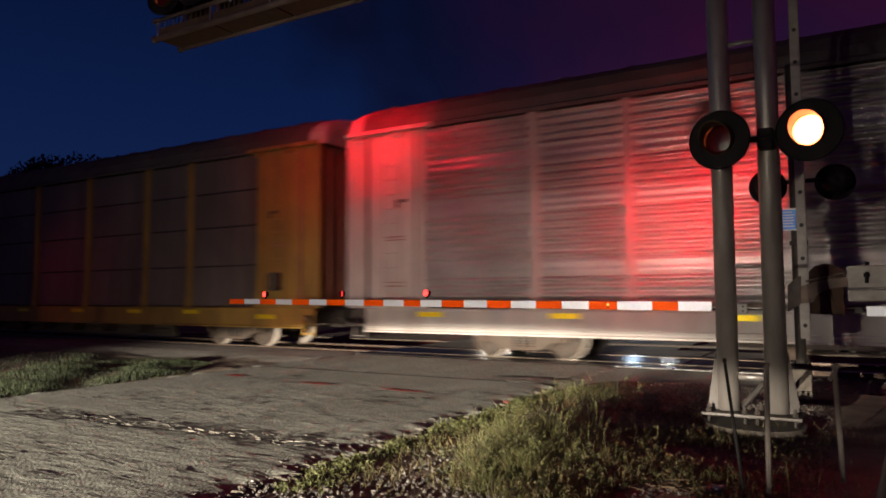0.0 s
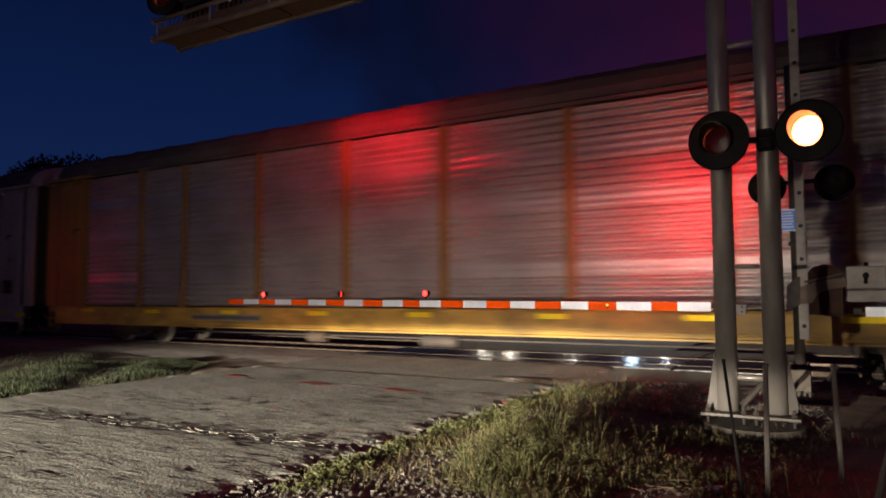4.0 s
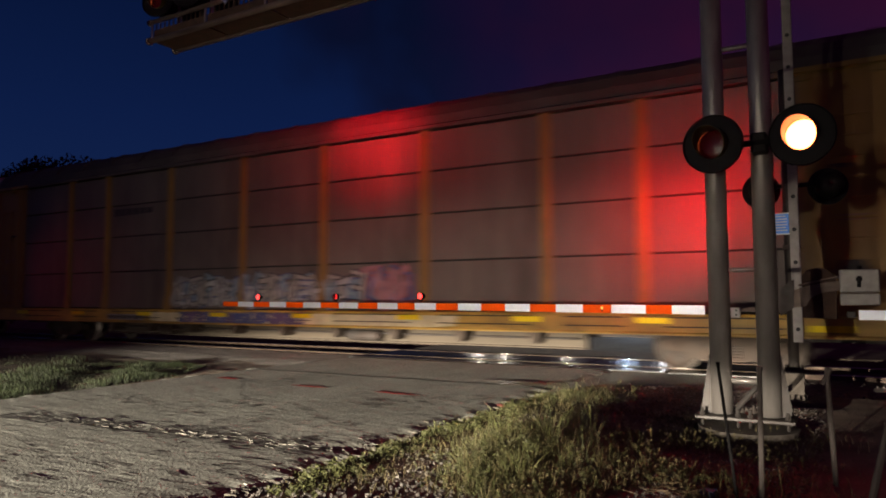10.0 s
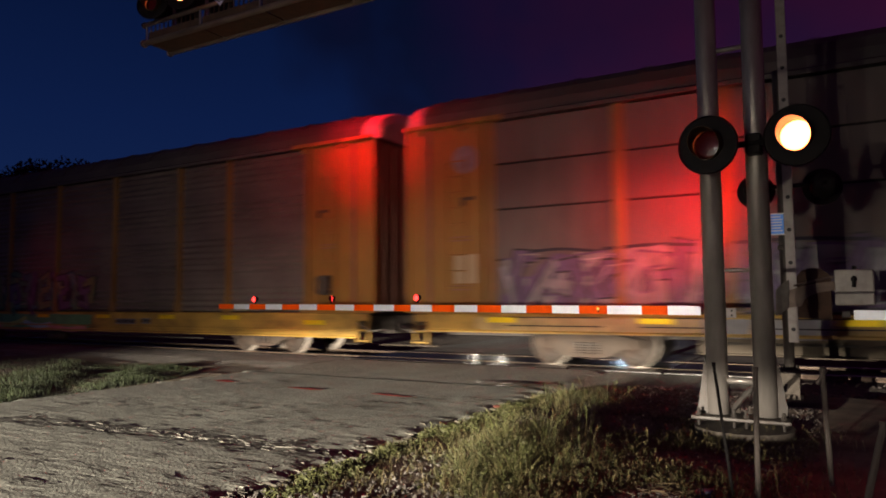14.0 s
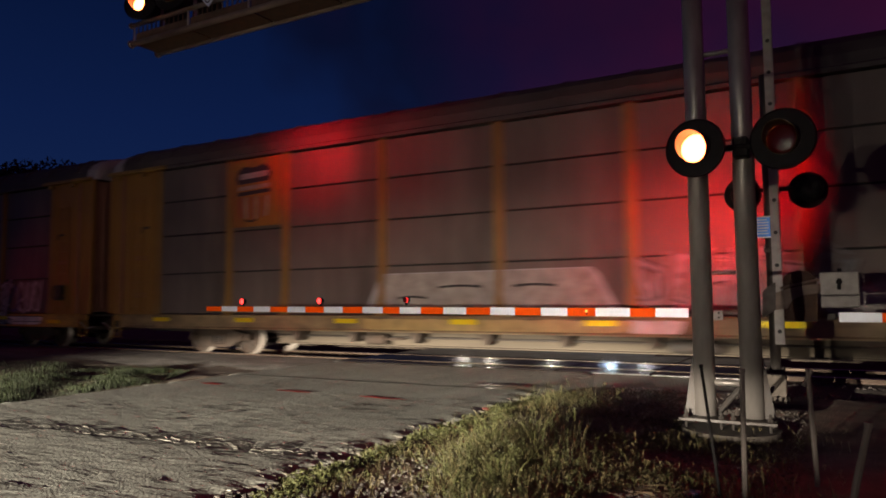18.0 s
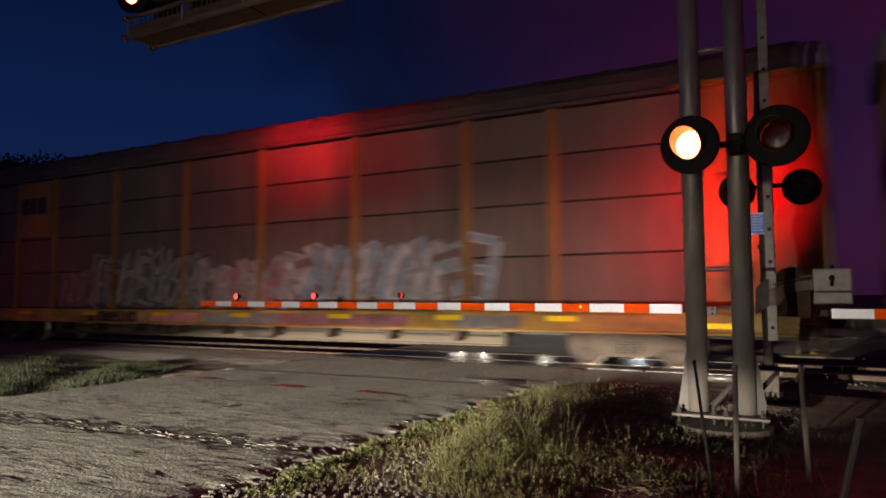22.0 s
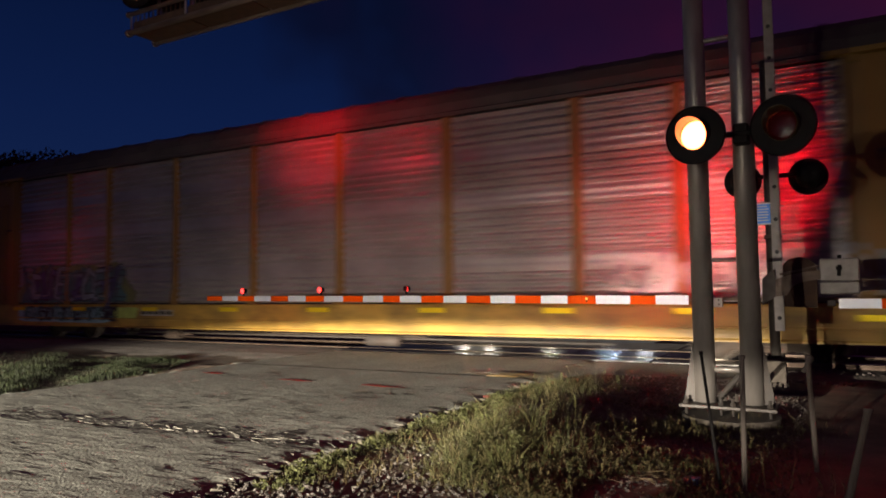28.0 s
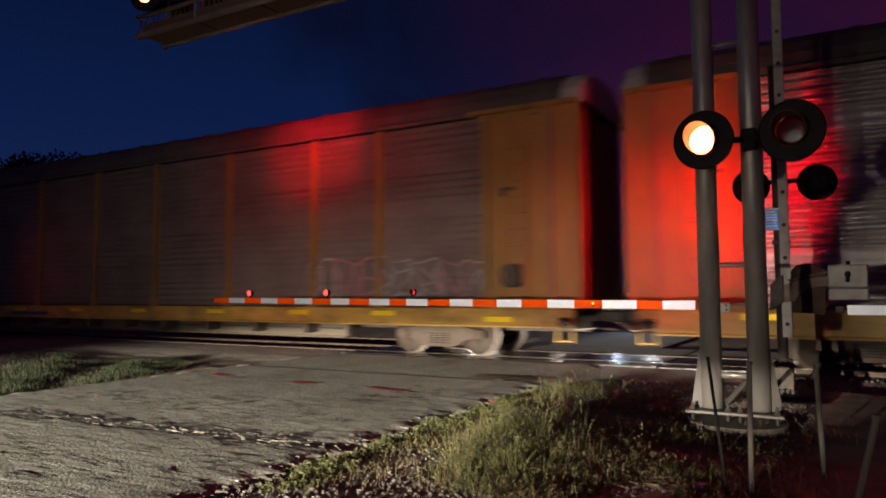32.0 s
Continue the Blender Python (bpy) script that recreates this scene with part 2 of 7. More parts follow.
RUST = (0.055, 0.028, 0.016)
GRIME = (0.03, 0.026, 0.022)
M = {
    "asphalt": scored(mat("worn_concrete_road", (0.315, 0.326, 0.280), 0.85, 0, 0.12, 1.3, 0.34, 60, (1.0, 0.6, 1), (0.15, 0.145, 0.12), 0.35, 0.8, grain=0.55)),
    "sliver": mat("lifted_concrete_edges", (0.16, 0.155, 0.13), 0.8, 0, 0.2, 9, 0.3, 50, island=0.45),
    "crumb": mat("broken_concrete", (0.085, 0.077, 0.062), 0.9, 0, 0.3, 9, 0.5, 50, island=0.5),
    "gravelpan": mat("packed_grey_gravel", (0.24, 0.225, 0.20), 0.95, 0, 0.25, 2.0, 1.0, 45, (0.5, 1.4, 1), (0.09, 0.08, 0.07), 0.5, 1.4, grain=0.6),
    "oldsteel": mat("rust_stained_galvanised_tube", (0.20, 0.155, 0.125), 0.7, 0.2, 0.3, 6, 0.15, 60, (0.3, 1, 1), RUST, 0.7, 1.6),
    # darker copy of the grass, with the dimmer light across the road in its colour
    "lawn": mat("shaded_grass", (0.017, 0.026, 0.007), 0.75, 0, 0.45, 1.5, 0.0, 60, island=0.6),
    "panelpale": mat("concrete_crossing_panel", (0.27, 0.24, 0.20), 0.8, 0, 0.2, 3, 0.4, 40, dirt=(0.08, 0.07, 0.06), dirt_amt=0.5, dirt_scale=2),
    "tar": mat("dark_tar_and_dirt", (0.045, 0.04, 0.034), 0.85, 0, 0.3, 8, 0.5, 60),
    # hood inside tinted orange: the lens's overexposed glow is put into its colour
    "hood": mat("glow_tinted_hood_lining", (0.075, 0.050, 0.006), 0.45, 0, 0.1, 10, 0.05, 80),
    "straw": mat("dry_straw", (0.17, 0.125, 0.07), 0.8, 0, 0.2, 8, 0, 60, island=0.3),
    "rag": mat("dark_blue_plastic", (0.03, 0.055, 0.13), 0.4, 0, 0.3, 9, 0.2, 50),
    "water": mat("damp_dirty_concrete", (0.10, 0.092, 0.076), 0.38, 0, 0.1, 3, 0.05, 12, spec=0.5),
    "clearwater": mat("still_water", (0.03, 0.028, 0.025), 0.05, 0, 0.0, 3, 0.0, 12, spec=0.6),
    "redscrap": mat("red_plastic_scrap", (0.10, 0.016, 0.014), 0.6, 0, 0.3, 9, 0.2, 50),
    "soil": mat("dark_gravelly_soil", (0.18, 0.145, 0.11), 0.95, 0, 0.4, 3.0, 0.8, 40),
    "ballast": mat("ballast_bed", (0.17, 0.15, 0.13), 0.9, 0, 0.4, 9.0, 1.0, 34),
    "stone": mat("crushed_stone", (0.115, 0.105, 0.092), 0.6, 0, 0.2, 20.0, 0.3, 90, island=0.55),
    "darkstone": mat("dark_crushed_stone", (0.15, 0.132, 0.118), 0.55, 0, 0.2, 20.0, 0.3, 90, island=0.6),
    "grass": mat("roadside_grass", (0.056, 0.062, 0.017), 0.7, 0, 0.25, 1.5, 0.0, 60, island=0.5),
    "dry": mat("dry_weeds", (0.10, 0.082, 0.033), 0.75, 0, 0.25, 1.5, 0.0, 60, island=0.45),
    "leaf": mat("tree_leaves", (0.035, 0.055, 0.02), 0.7, 0, 0.3, 0.6, 0.0, 60, island=0.5),
    "bark": mat("tree_bark", (0.07, 0.05, 0.035), 0.9, 0, 0.3, 5, 0.6, 30),
    "reddash": mat("red_road_dash", (0.50, 0.022, 0.02), 0.6, 0, 0.3, 8, 0.4, 60, dirt=(0.14, 0.11, 0.095), dirt_amt=0.6, dirt_scale=9),
    "galv": mat("galvanised_pipe", (0.34, 0.316, 0.29), 0.42, 0.6, 0.14, 9, 0.02, 70, (1, 1, 0.3), GRIME, 0.3, 2.0),
    "plate": mat("galvanised_plate", (0.046, 0.042, 0.038), 0.5, 0.35, 0.15, 9, 0.1, 70, dirt=RUST, dirt_amt=0.3, dirt_scale=5),
    "concrete": mat("foundation_concrete", (0.10, 0.086, 0.07), 0.95, 0, 0.3, 6, 0.5, 50, dirt=GRIME, dirt_amt=0.7),
    "black": mat("black_signal_paint", (0.011, 0.010, 0.010), 0.6, 0, 0.2, 10, 0.06, 80, spec=0.15),
    "darksteel": mat("dark_weathered_steel", (0.07, 0.062, 0.055), 0.7, 0.2, 0.3, 8, 0.2, 60, dirt=RUST, dirt_amt=0.6, dirt_scale=3),
    "lens_off": mat("unlit_red_lens", (0.09, 0.004, 0.006), 0.2, 0, 0.05, 10, 0.15, 90, spec=0.6),
    "armwhite": mat("white_reflective_sheeting", (0.82, 0.87, 0.95), 0.5, 0.6, 0.04, 20, 0.04, 120, spec=0.5),
    "armred": mat("red_orange_reflective_sheeting", (0.92, 0.105, 0.002), 0.5, 0.35, 0.05, 20, 0.04, 120, spec=0.1),
    "blue": mat("blue_notice_sheeting", (0.17, 0.42, 1.0), 0.5, 0.5, 0.06, 15, 0.02, 90),
    "whiteink": mat("white_lettering", (0.82, 0.82, 0.82), 0.5, 0, 0.03, 15, 0, 90),
    "blackink": mat("black_lettering", (0.02, 0.02, 0.022), 0.6, 0, 0.05, 15, 0, 90),
    "box": mat("grey_mechanism_paint", (0.33, 0.31, 0.285), 0.5, 0, 0.12, 7, 0.08, 70, dirt=GRIME, dirt_amt=0.4, dirt_scale=3),
    "rail": mat("rail_steel", (0.14, 0.10, 0.075), 0.6, 0.5, 0.25, 6, 0.2, 60, dirt=RUST, dirt_amt=0.8),
    "railhead": mat("polished_rail_head", (0.62, 0.60, 0.57), 0.22, 1.0, 0.08, 6, 0.04, 90, (0.1, 1, 1)),
    "tie": mat("creosoted_tie", (0.05, 0.037, 0.027), 0.9, 0, 0.3, 5, 0.5, 40, (0.3, 1, 1)),
    "rubber": mat("wet_crossing_panel", (0.034, 0.031, 0.030), 0.32, 0, 0.3, 3, 0.25, 30, (0.3, 1, 1), dirt=(0.10, 0.088, 0.075), dirt_amt=0.6, dirt_scale=2),
    "wood": mat("grey_stake", (0.10, 0.085, 0.074), 0.8, 0, 0.2, 6, 0.2, 40, (1, 1, 0.1)),
    "roof": mat("weathered_roof", (0.085, 0.075, 0.07), 0.7, 0.1, 0.25, 2.0, 0.15, 30, (1, 1, 1), GRIME, 0.5, 0.6),
    "rooflight": mat("pale_galvanised_roof", (0.21, 0.19, 0.17), 0.6, 0.2, 0.2, 2.0, 0.15, 30, (1, 1, 1), GRIME, 0.4, 0.6),
    "cappale": mat("pale_roof_end", (0.42, 0.40, 0.39), 0.55, 0.1, 0.2, 2.0, 0.15, 30, (1, 1, 1), GRIME, 0.3, 0.8),
    "panel": mat("dull_galvanised_panel", (0.15, 0.122, 0.108), 0.55, 0.25, 0.2, 1.6, 0.2, 26, (1, 1, 0.25), GRIME, 0.55, 0.7, wave=14.0),
    "ribpanel": mat("ribbed_galvanised_panel", (0.40, 0.375, 0.365), 0.34, 0.55, 0.16, 1.6, 0.12, 26, (0.3, 1, 1), GRIME, 0.45, 0.6),
    "dullrib": mat("grimy_ribbed_panel", (0.155, 0.13, 0.116), 0.62, 0.08, 0.2, 1.6, 0.15, 26, (0.3, 1, 1), GRIME, 0.6, 0.6),
    "yellow": mat("weathered_yellow_paint", (0.285, 0.15, 0.022), 0.55, 0, 0.16, 2.2, 0.08, 50, (1, 1, 0.35), (0.16, 0.075, 0.02), 0.6, 1.2),
    "postpaint": mat("faded_yellow_post_paint", (0.25, 0.145, 0.038), 0.6, 0, 0.2, 2.2, 0.08, 50, (1, 1, 0.35), (0.10, 0.05, 0.018), 0.6, 1.2),
    "sillpaint": mat("worn_yellow_sill_paint", (0.43, 0.27, 0.05), 0.55, 0, 0.22, 2.2, 0.1, 50, (0.6, 1, 1.4), (0.10, 0.065, 0.025), 0.75, 1.6),
    "olive": mat("grimy_yellow_paint", (0.30, 0.185, 0.035), 0.6, 0, 0.2, 2.2, 0.08, 50, (1, 1, 0.35), (0.07, 0.045, 0.02), 0.7, 1.2),
    "white": mat("weathered_white_paint", (0.42, 0.40, 0.375), 0.55, 0, 0.1, 2.2, 0.08, 50, (1, 1, 0.35), (0.20, 0.15, 0.11), 0.5, 1.4),
    "tan": mat("faded_buff_paint", (0.44, 0.35, 0.21), 0.6, 0, 0.15, 2.2, 0.08, 50, (1, 1, 0.35), (0.14, 0.09, 0.05), 0.55, 1.3),
    "buffsill": mat("grimy_buff_sill_paint", (0.26, 0.19, 0.10), 0.65, 0, 0.25, 2.2, 0.1, 50, (0.8, 1, 1.4), (0.06, 0.04, 0.025), 0.8, 1.8),
    "brown": mat("dark_red_brown_paint", (0.27, 0.125, 0.085), 0.65, 0, 0.2, 2.2, 0.1, 50, (1, 1, 0.35), GRIME, 0.6, 1.2),
    "reflect": mat("yellow_reflective_strip", (0.90, 0.70, 0.015), 0.5, 0.6, 0.06, 20, 0.02, 120, spec=0.6),
    "truck": mat("dusty_cast_steel", (0.070, 0.053, 0.040), 0.85, 0.1, 0.3, 6, 0.3, 50, dirt=RUST, dirt_amt=0.6, dirt_scale=3),
    "wheel": mat("dusty_wheel", (0.045, 0.035, 0.027), 0.75, 0.2, 0.3, 7, 0.2, 50, dirt=RUST, dirt_amt=0.6, dirt_scale=4),
    "tread": mat("bright_wheel_rim", (0.37, 0.335, 0.29), 0.45, 0.4, 0.15, 9, 0.1, 60),
    "rust": mat("rust_brown_steel", (0.075, 0.042, 0.026), 0.85, 0.1, 0.3, 6, 0.2, 50),
    "seam": mat("panel_seam_shadow_gap", (0.02, 0.018, 0.017), 0.8, 0, 0.1, 9, 0.0, 60),
    "lamp_red": glow("lit_red_lens", (1.0, 0.16, 0.046), 22.0),
    "lamp_warm": glow("lit_pale_lamp", (1.0, 0.42, 0.10), 2.2),
    "lamp_fading": glow("fading_red_lens", (1.0, 0.022, 0.016), 0.95),
    "lamp_small": glow("lit_gate_lamp", (1.0, 0.03, 0.026), 6.0),
}
# sprays scaled down and greyed: the panels' dimness is put into these colours
for key, col in {"g_grey": (0.42, 0.42, 0.45), "g_white": (0.72, 0.72, 0.74), "g_pink": (0.62, 0.22, 0.28), "g_green": (0.10, 0.36, 0.16),
                 "g_teal": (0.07, 0.30, 0.36), "g_blue": (0.08, 0.12, 0.42), "g_purple": (0.22, 0.12, 0.34), "g_red": (0.50, 0.05, 0.06),
                 "g_black": (0.03, 0.03, 0.035), "g_brown": (0.30, 0.16, 0.10), "g_sky": (0.30, 0.50, 0.66), "g_navy": (0.02, 0.022, 0.06), "g_lime": (0.35, 0.42, 0.10), "g_cream": (0.60, 0.55, 0.48)}.items():
    M[key] = mat("spray_paint_" + key[2:], tuple(v * 0.42 + 0.12 * sum(col) / 3 for v in col), 0.55, 0, 0.25, 5, 0.05, 60, dirt=GRIME, dirt_amt=0.35, dirt_scale=3)


# brighter copies for the sills, whose stronger light is put into the colour
for key, col in {"s_cream": (0.62, 0.56, 0.36), "s_white": (0.62, 0.62, 0.60), "s_lime": (0.42, 0.55, 0.14), "s_green": (0.12, 0.32, 0.15), "s_sky": (0.28, 0.50, 0.60),
                 "s_pink": (0.58, 0.24, 0.24), "s_navy": (0.05, 0.05, 0.09), "s_buff": (0.50, 0.36, 0.14)}.items():
    M[key] = mat("lit_spray_paint_" + key[2:], col, 0.5, 0, 0.2, 4, 0.05, 60, dirt=GRIME, dirt_amt=0.25, dirt_scale=3)
M["dustytan"] = mat("tan_road_dust_on_steel", (0.10, 0.082, 0.058), 0.9, 0, 0.25, 1.6, 0.2, 40, (0.4, 1, 1), (0.09, 0.07, 0.05), 0.5, 1.2)


# ================= mesh helpers =================
def box(bm, c, s, bevel=0.0, rot=None):
    r = bmesh.ops.create_cube(bm, size=1.0)
    vs = r["verts"]
    m = Matrix.Translation(c) @ (rot or Matrix()) @ Matrix.Diagonal((*s, 1))
    bmesh.ops.transform(bm, matrix=m, verts=vs)
    if bevel:
        es = list({e for v in vs for e in v.link_edges})
        bmesh.ops.bevel(bm, geom=es, offset=bevel, segments=1, affect="EDGES")
    return bm


def tube(bm, p, q, r0, r1=None, seg=14, caps=True):
    p, q = Vector(p), Vector(q)
    r1 = r0 if r1 is None else r1
    m = Matrix.Translation((p + q) / 2) @ (q - p).to_track_quat("Z", "Y").to_matrix().to_4x4()
    bmesh.ops.create_cone(bm, cap_ends=caps, segments=seg, radius1=r0, radius2=r1, depth=(q - p).length, matrix=m)
    return bm


def ring(bm, profile, seg=28, axis="Y"):
    """A closed profile of (along, radius) pairs turned round the axis."""
    rows = []
    for a, r in profile:
        rows.append([bm.verts.new((r * math.cos(2 * math.pi * i / seg), a, r * math.sin(2 * math.pi * i / seg)) if axis == "Y" else
                                  (r * math.cos(2 * math.pi * i / seg), r * math.sin(2 * math.pi * i / seg), a)) for i in range(seg)])
    for j in range(len(rows) - 1):
        for i in range(seg):
            k = (i + 1) % seg
            bm.faces.new((rows[j][i], rows[j][k], rows[j + 1][k], rows[j + 1][i]))
    return bm


def extrude(bm, prof, x0, x1, closed=True):
    """A profile of (y, z) drawn along x."""
    a = [bm.verts.new((x0, y, z)) for y, z in prof]
    b = [bm.verts.new((x1, y, z)) for y, z in prof]
    n = len(prof)
    for i in range(n if closed else n - 1):
        j = (i + 1) % n
        bm.faces.new((a[i], a[j], b[j], b[i]))
    if closed:
        bm.faces.new(a[::-1])
        bm.faces.new(b)
    return bm


def finish(name, bm, material, smooth=False):
    bmesh.ops.recalc_face_normals(bm, faces=bm.faces)
    me = bpy.data.meshes.new(name)
    bm.to_mesh(me)
    bm.free()
    for m in (material if isinstance(material, (list, tuple)) else (material,)):
        me.materials.append(m)
    if smooth:
        for f in me.polygons:
            f.use_smooth = len(f.vertices) == 4
    return me


def put(name, me, parent=None, at=None, label=""):
    o = new(name, me)
    if parent:
        o.parent = parent
    if at is not None:
        o.matrix_basis = at if isinstance(at, Matrix) else Matrix.Translation(at)
    return tagged(o, label)


def part(name, bm, material, parent, label="", at=None, smooth=False):
    return put(name, finish(name, bm, material, smooth), parent, at, label)


def thing(name, at, label, category, group=""):
    o = new(name)
    o.empty_display_size = 0.2
    o.matrix_basis = at if isinstance(at, Matrix) else Matrix.Translation(at)
    return tagged(o, label, category, group)


def structure(name, bm, material, label, at=None, smooth=False, kind="structure", category=""):
    return tagged(put(name, finish(name, bm, material, smooth), None, at), label, category, kind=kind)


def soup(name, verts, faces, material):
    me = bpy.data.meshes.new(name)
    me.from_pydata(verts.tolist() if hasattr(verts, "tolist") else verts, [], faces.tolist() if hasattr(faces, "tolist") else faces)
    me.materials.append(material)
    return me


# ================= ground, road, rails =================
ROAD = (-10.15, -3.85)


def JOINT(x):
    """Where the tarred joint crosses the road."""
    return 9.85 + 0.020 * x + 0.06 * noise.noise((x * 1.3, 4.0, 0.0))



def ground_height(x, y):
    h = -0.07 + 0.03 * noise.noise((x * 0.4, y * 0.4, 3.0)) + 0.02 * noise.noise((x * 2.1, y * 2.1, 8.0))
    if ROAD[0] - 0.1 < x < ROAD[1] + 0.1 and y < 60:
        return -0.12
    if ROAD[1] <= x < 3 and 3 < y < 11:
        h += 0.11 * math.exp(-((x + 2.9) / 0.75) ** 2) * math.exp(-((y - 6.6) / 2.8) ** 2)
    if -4 < x < 3:
        h -= 0.09 * math.exp(-((x + 1.0) / 1.2) ** 2 - ((y - 7.7) / 1.1) ** 2)
    if -17 < x < ROAD[0] and 3 < y < 11:
        h += 0.03 * math.exp(-((y - 8.2) / 1.8) ** 2)
    if 11.3 < y < 18:
        h = -0.21
    return h


def grid_lines(lo, hi, step, far):
    g = list(np.arange(lo, hi + 0.001, step))
    d, a, b = step, lo, hi
    while b < far:
        d *= 1.7
        a, b = a - d, b + d
        g = [a] + g + [b]
    return g


gx, gy = grid_lines(-19, 5, 0.3, 1500), grid_lines(1.5, 18, 0.3, 1500)
gv = [(x, y, ground_height(x, y) if -60 < x < 60 and -60 < y < 60 else -0.1) for y in gy for x in gx]
nx = len(gx)
gf = [(j * nx + i, j * nx + i + 1, (j + 1) * nx + i + 1, (j + 1) * nx + i) for j in range(len(gy) - 1) for i in range(nx - 1)]
tagged(new("ground", soup("ground", gv, gf, M["soil"])), "dark gravelly soil beside the road and tracks", "ground", kind="structure")

# the road, worn and scored across, with a broken joint
ry = list(np.arange(2.2, 12.65, 0.045))
rx = list(np.arange(ROAD[0], ROAD[1] + 0.001, 0.105))
def road_height(x, y):
    h = 0.0012 * noise.noise((x * 0.9, y * 5.0, 0.0)) + 0.005 * noise.noise((x * 0.5, y * 0.5, 5.0)) + 0.0022 * noise.noise((x * 4.0, y * 12.0, 2.0)) + 0.0016 * noise.noise((x * 9.0, y * 20.0, 5.0))
    crack = y - (4.75 + 0.10 * (x + 6) + 0.10 * noise.noise((x * 1.6, 0.3, 0.0)))
    h -= 0.008 * math.exp(-(crack / 0.12) ** 2) * (0.5 + 0.7 * noise.noise((x * 3.0, 2.0, 0.0)))
    edge = min(x - ROAD[0], ROAD[1] - x)
    if edge < 0.35:
        h -= 0.05 * (1 - edge / 0.35) ** 2 * (1.0 + 0.9 * noise.noise((x * 2.0, y * 4.0, 7.0)))
    return h - 0.012
rv = []
for y in ry:
    for x in rx:
        jag = 0.0
        if x > ROAD[1] - 0.02:
            jag = 0.16 * noise.noise((0.0, y * 3.1, 4.0)) + 0.07 * noise.noise((3.0, y * 11.0, 4.0))
        if x < ROAD[0] + 0.02:
            jag = 0.14 * noise.noise((0.0, y * 2.3, 9.0))
        rv.append((x + jag, y, road_height(x, y)))
nr = len(rx)
rf = [(j * nr + i, j * nr + i + 1, (j + 1) * nr + i + 1, (j + 1) * nr + i) for j in range(len(ry) - 1) for i in range(nr - 1)]
road_me = soup("road", rv, rf, M["asphalt"])
road = tagged(new("road", road_me), "worn grey concrete road with a broken joint, leading to the rails", "road", kind="structure")
bm = bmesh.new()
box(bm, ((ROAD[0] + ROAD[1]) / 2, -39, -0.075), (ROAD[1] - ROAD[0], 82.4, 0.11))
box(bm, ((ROAD[0] + ROAD[1]) / 2, 76, -0.075), (ROAD[1] - ROAD[0], 120, 0.11))
part("road_far", bm, M["asphalt"], road)
# three uneven red dashes laid just above the road surface
bm = bmesh.new()
for x0, x1, yy in ((-7.53, -6.84, 8.16), (-5.95, -5.16, 8.15), (-9.35, -8.85, 8.3)):
    n = 9
    pts = []
    for i in range(n + 1):
        x = x0 + (x1 - x0) * i / n
        w = 0.10 * (0.6 + 0.5 * noise.noise((x * 5, 0, 0))) * min(1, 3 * min(i, n - i) / n + 0.25)
        pts.append((x, yy + 0.03 * noise.noise((x * 3, 1, 0)), w))
    lo = [bm.verts.new((x, y - w, road_height(x, y - w) + 0.006)) for x, y, w in pts]
    hi = [bm.verts.new((x, y + w, road_height(x, y + w) + 0.006)) for x, y, w in pts]
    for i in range(n):
        bm.faces.new((lo[i], lo[i + 1], hi[i + 1], hi[i]))
part("red_dash", bm, M["reddash"], road, "patchy red dashes across the road")

# broken concrete along the joint and the road's edge
def chips(n, place, sx, sy, sz):
    v, f = [], []
    for i in range(n):
        x, y, z = place()
        a = random.gauss(0.0, 0.22)
        lx, ly, lz = sx * random.uniform(0.3, 1.2), sy * random.uniform(0.5, 1.4), sz * random.uniform(0.4, 1.3)
        k = len(v)
        ca, sa = math.cos(a), math.sin(a)
        for dz, g in ((-0.012, 1.1), (lz, 0.8)):
            for px_, py_ in ((-1, -0.6), (-0.3, -1), (1, -0.5), (0.8, 0.6), (-0.2, 1), (-0.9, 0.5)):
                qx, qy = px_ * lx * 0.5 * g * random.uniform(0.8, 1.1), py_ * ly * 0.5 * g
                v.append((x + qx * ca - qy * sa, y + qx * sa + qy * ca, z + dz + random.uniform(-0.003, 0.003)))
        f += [(k + m, k + (m + 1) % 6, k + 6 + (m + 1) % 6, k + 6 + m) for m in range(6)] + [tuple(range(k + 6, k + 12))]
    return v, f


def joint_spot():
    x = random.uniform(-7.7, -3.9)
    y = 4.78 + 0.09 * (x + 6) + 0.10 * noise.noise((x * 1.6, 0.3, 0.0)) + random.gauss(0, 0.075)
    return x, y, road_height(x, y)


def edge_spot():
    y = random.uniform(2.6, 6.2) if random.random() < 0.8 else random.uniform(6, 9)
    x = ROAD[1] + 0.10 * noise.noise((0.0, y * 3.1, 4.0)) - abs(random.gauss(0.0, 0.16)) + 0.10
    return x, y, -0.045 if x > ROAD[1] - 0.05 else road_height(x, y) - 0.004


for nm, nn, pl, dims in (("broken_joint", 120, joint_spot, (0.17, 0.010, 0.0035)), ("broken_edge", 130, edge_spot, (0.11, 0.020, 0.006))):
    cv, cf = chips(nn, pl, *dims)
    tagged(put(nm, soup(nm, cv, cf, M["sliver" if nm == "broken_joint" else "crumb"]), road, None, "broken concrete crumbs along the road"), kind="stuff")

# tarred joint, and dark scores worn across the road in patches
bm = bmesh.new()
jx = list(np.arange(ROAD[0], ROAD[1] + 0.2, 0.12))
jl = [bm.verts.new((x, JOINT(x) - 0.035 - 0.02 * noise.noise((x * 3, 1, 0)), road_height(x, JOINT(x)) + 0.004)) for x in jx]
jh = [bm.verts.new((x, JOINT(x) + 0.035 + 0.02 * noise.noise((x * 3, 5, 0)), road_height(x, JOINT(x)) + 0.004)) for x in jx]
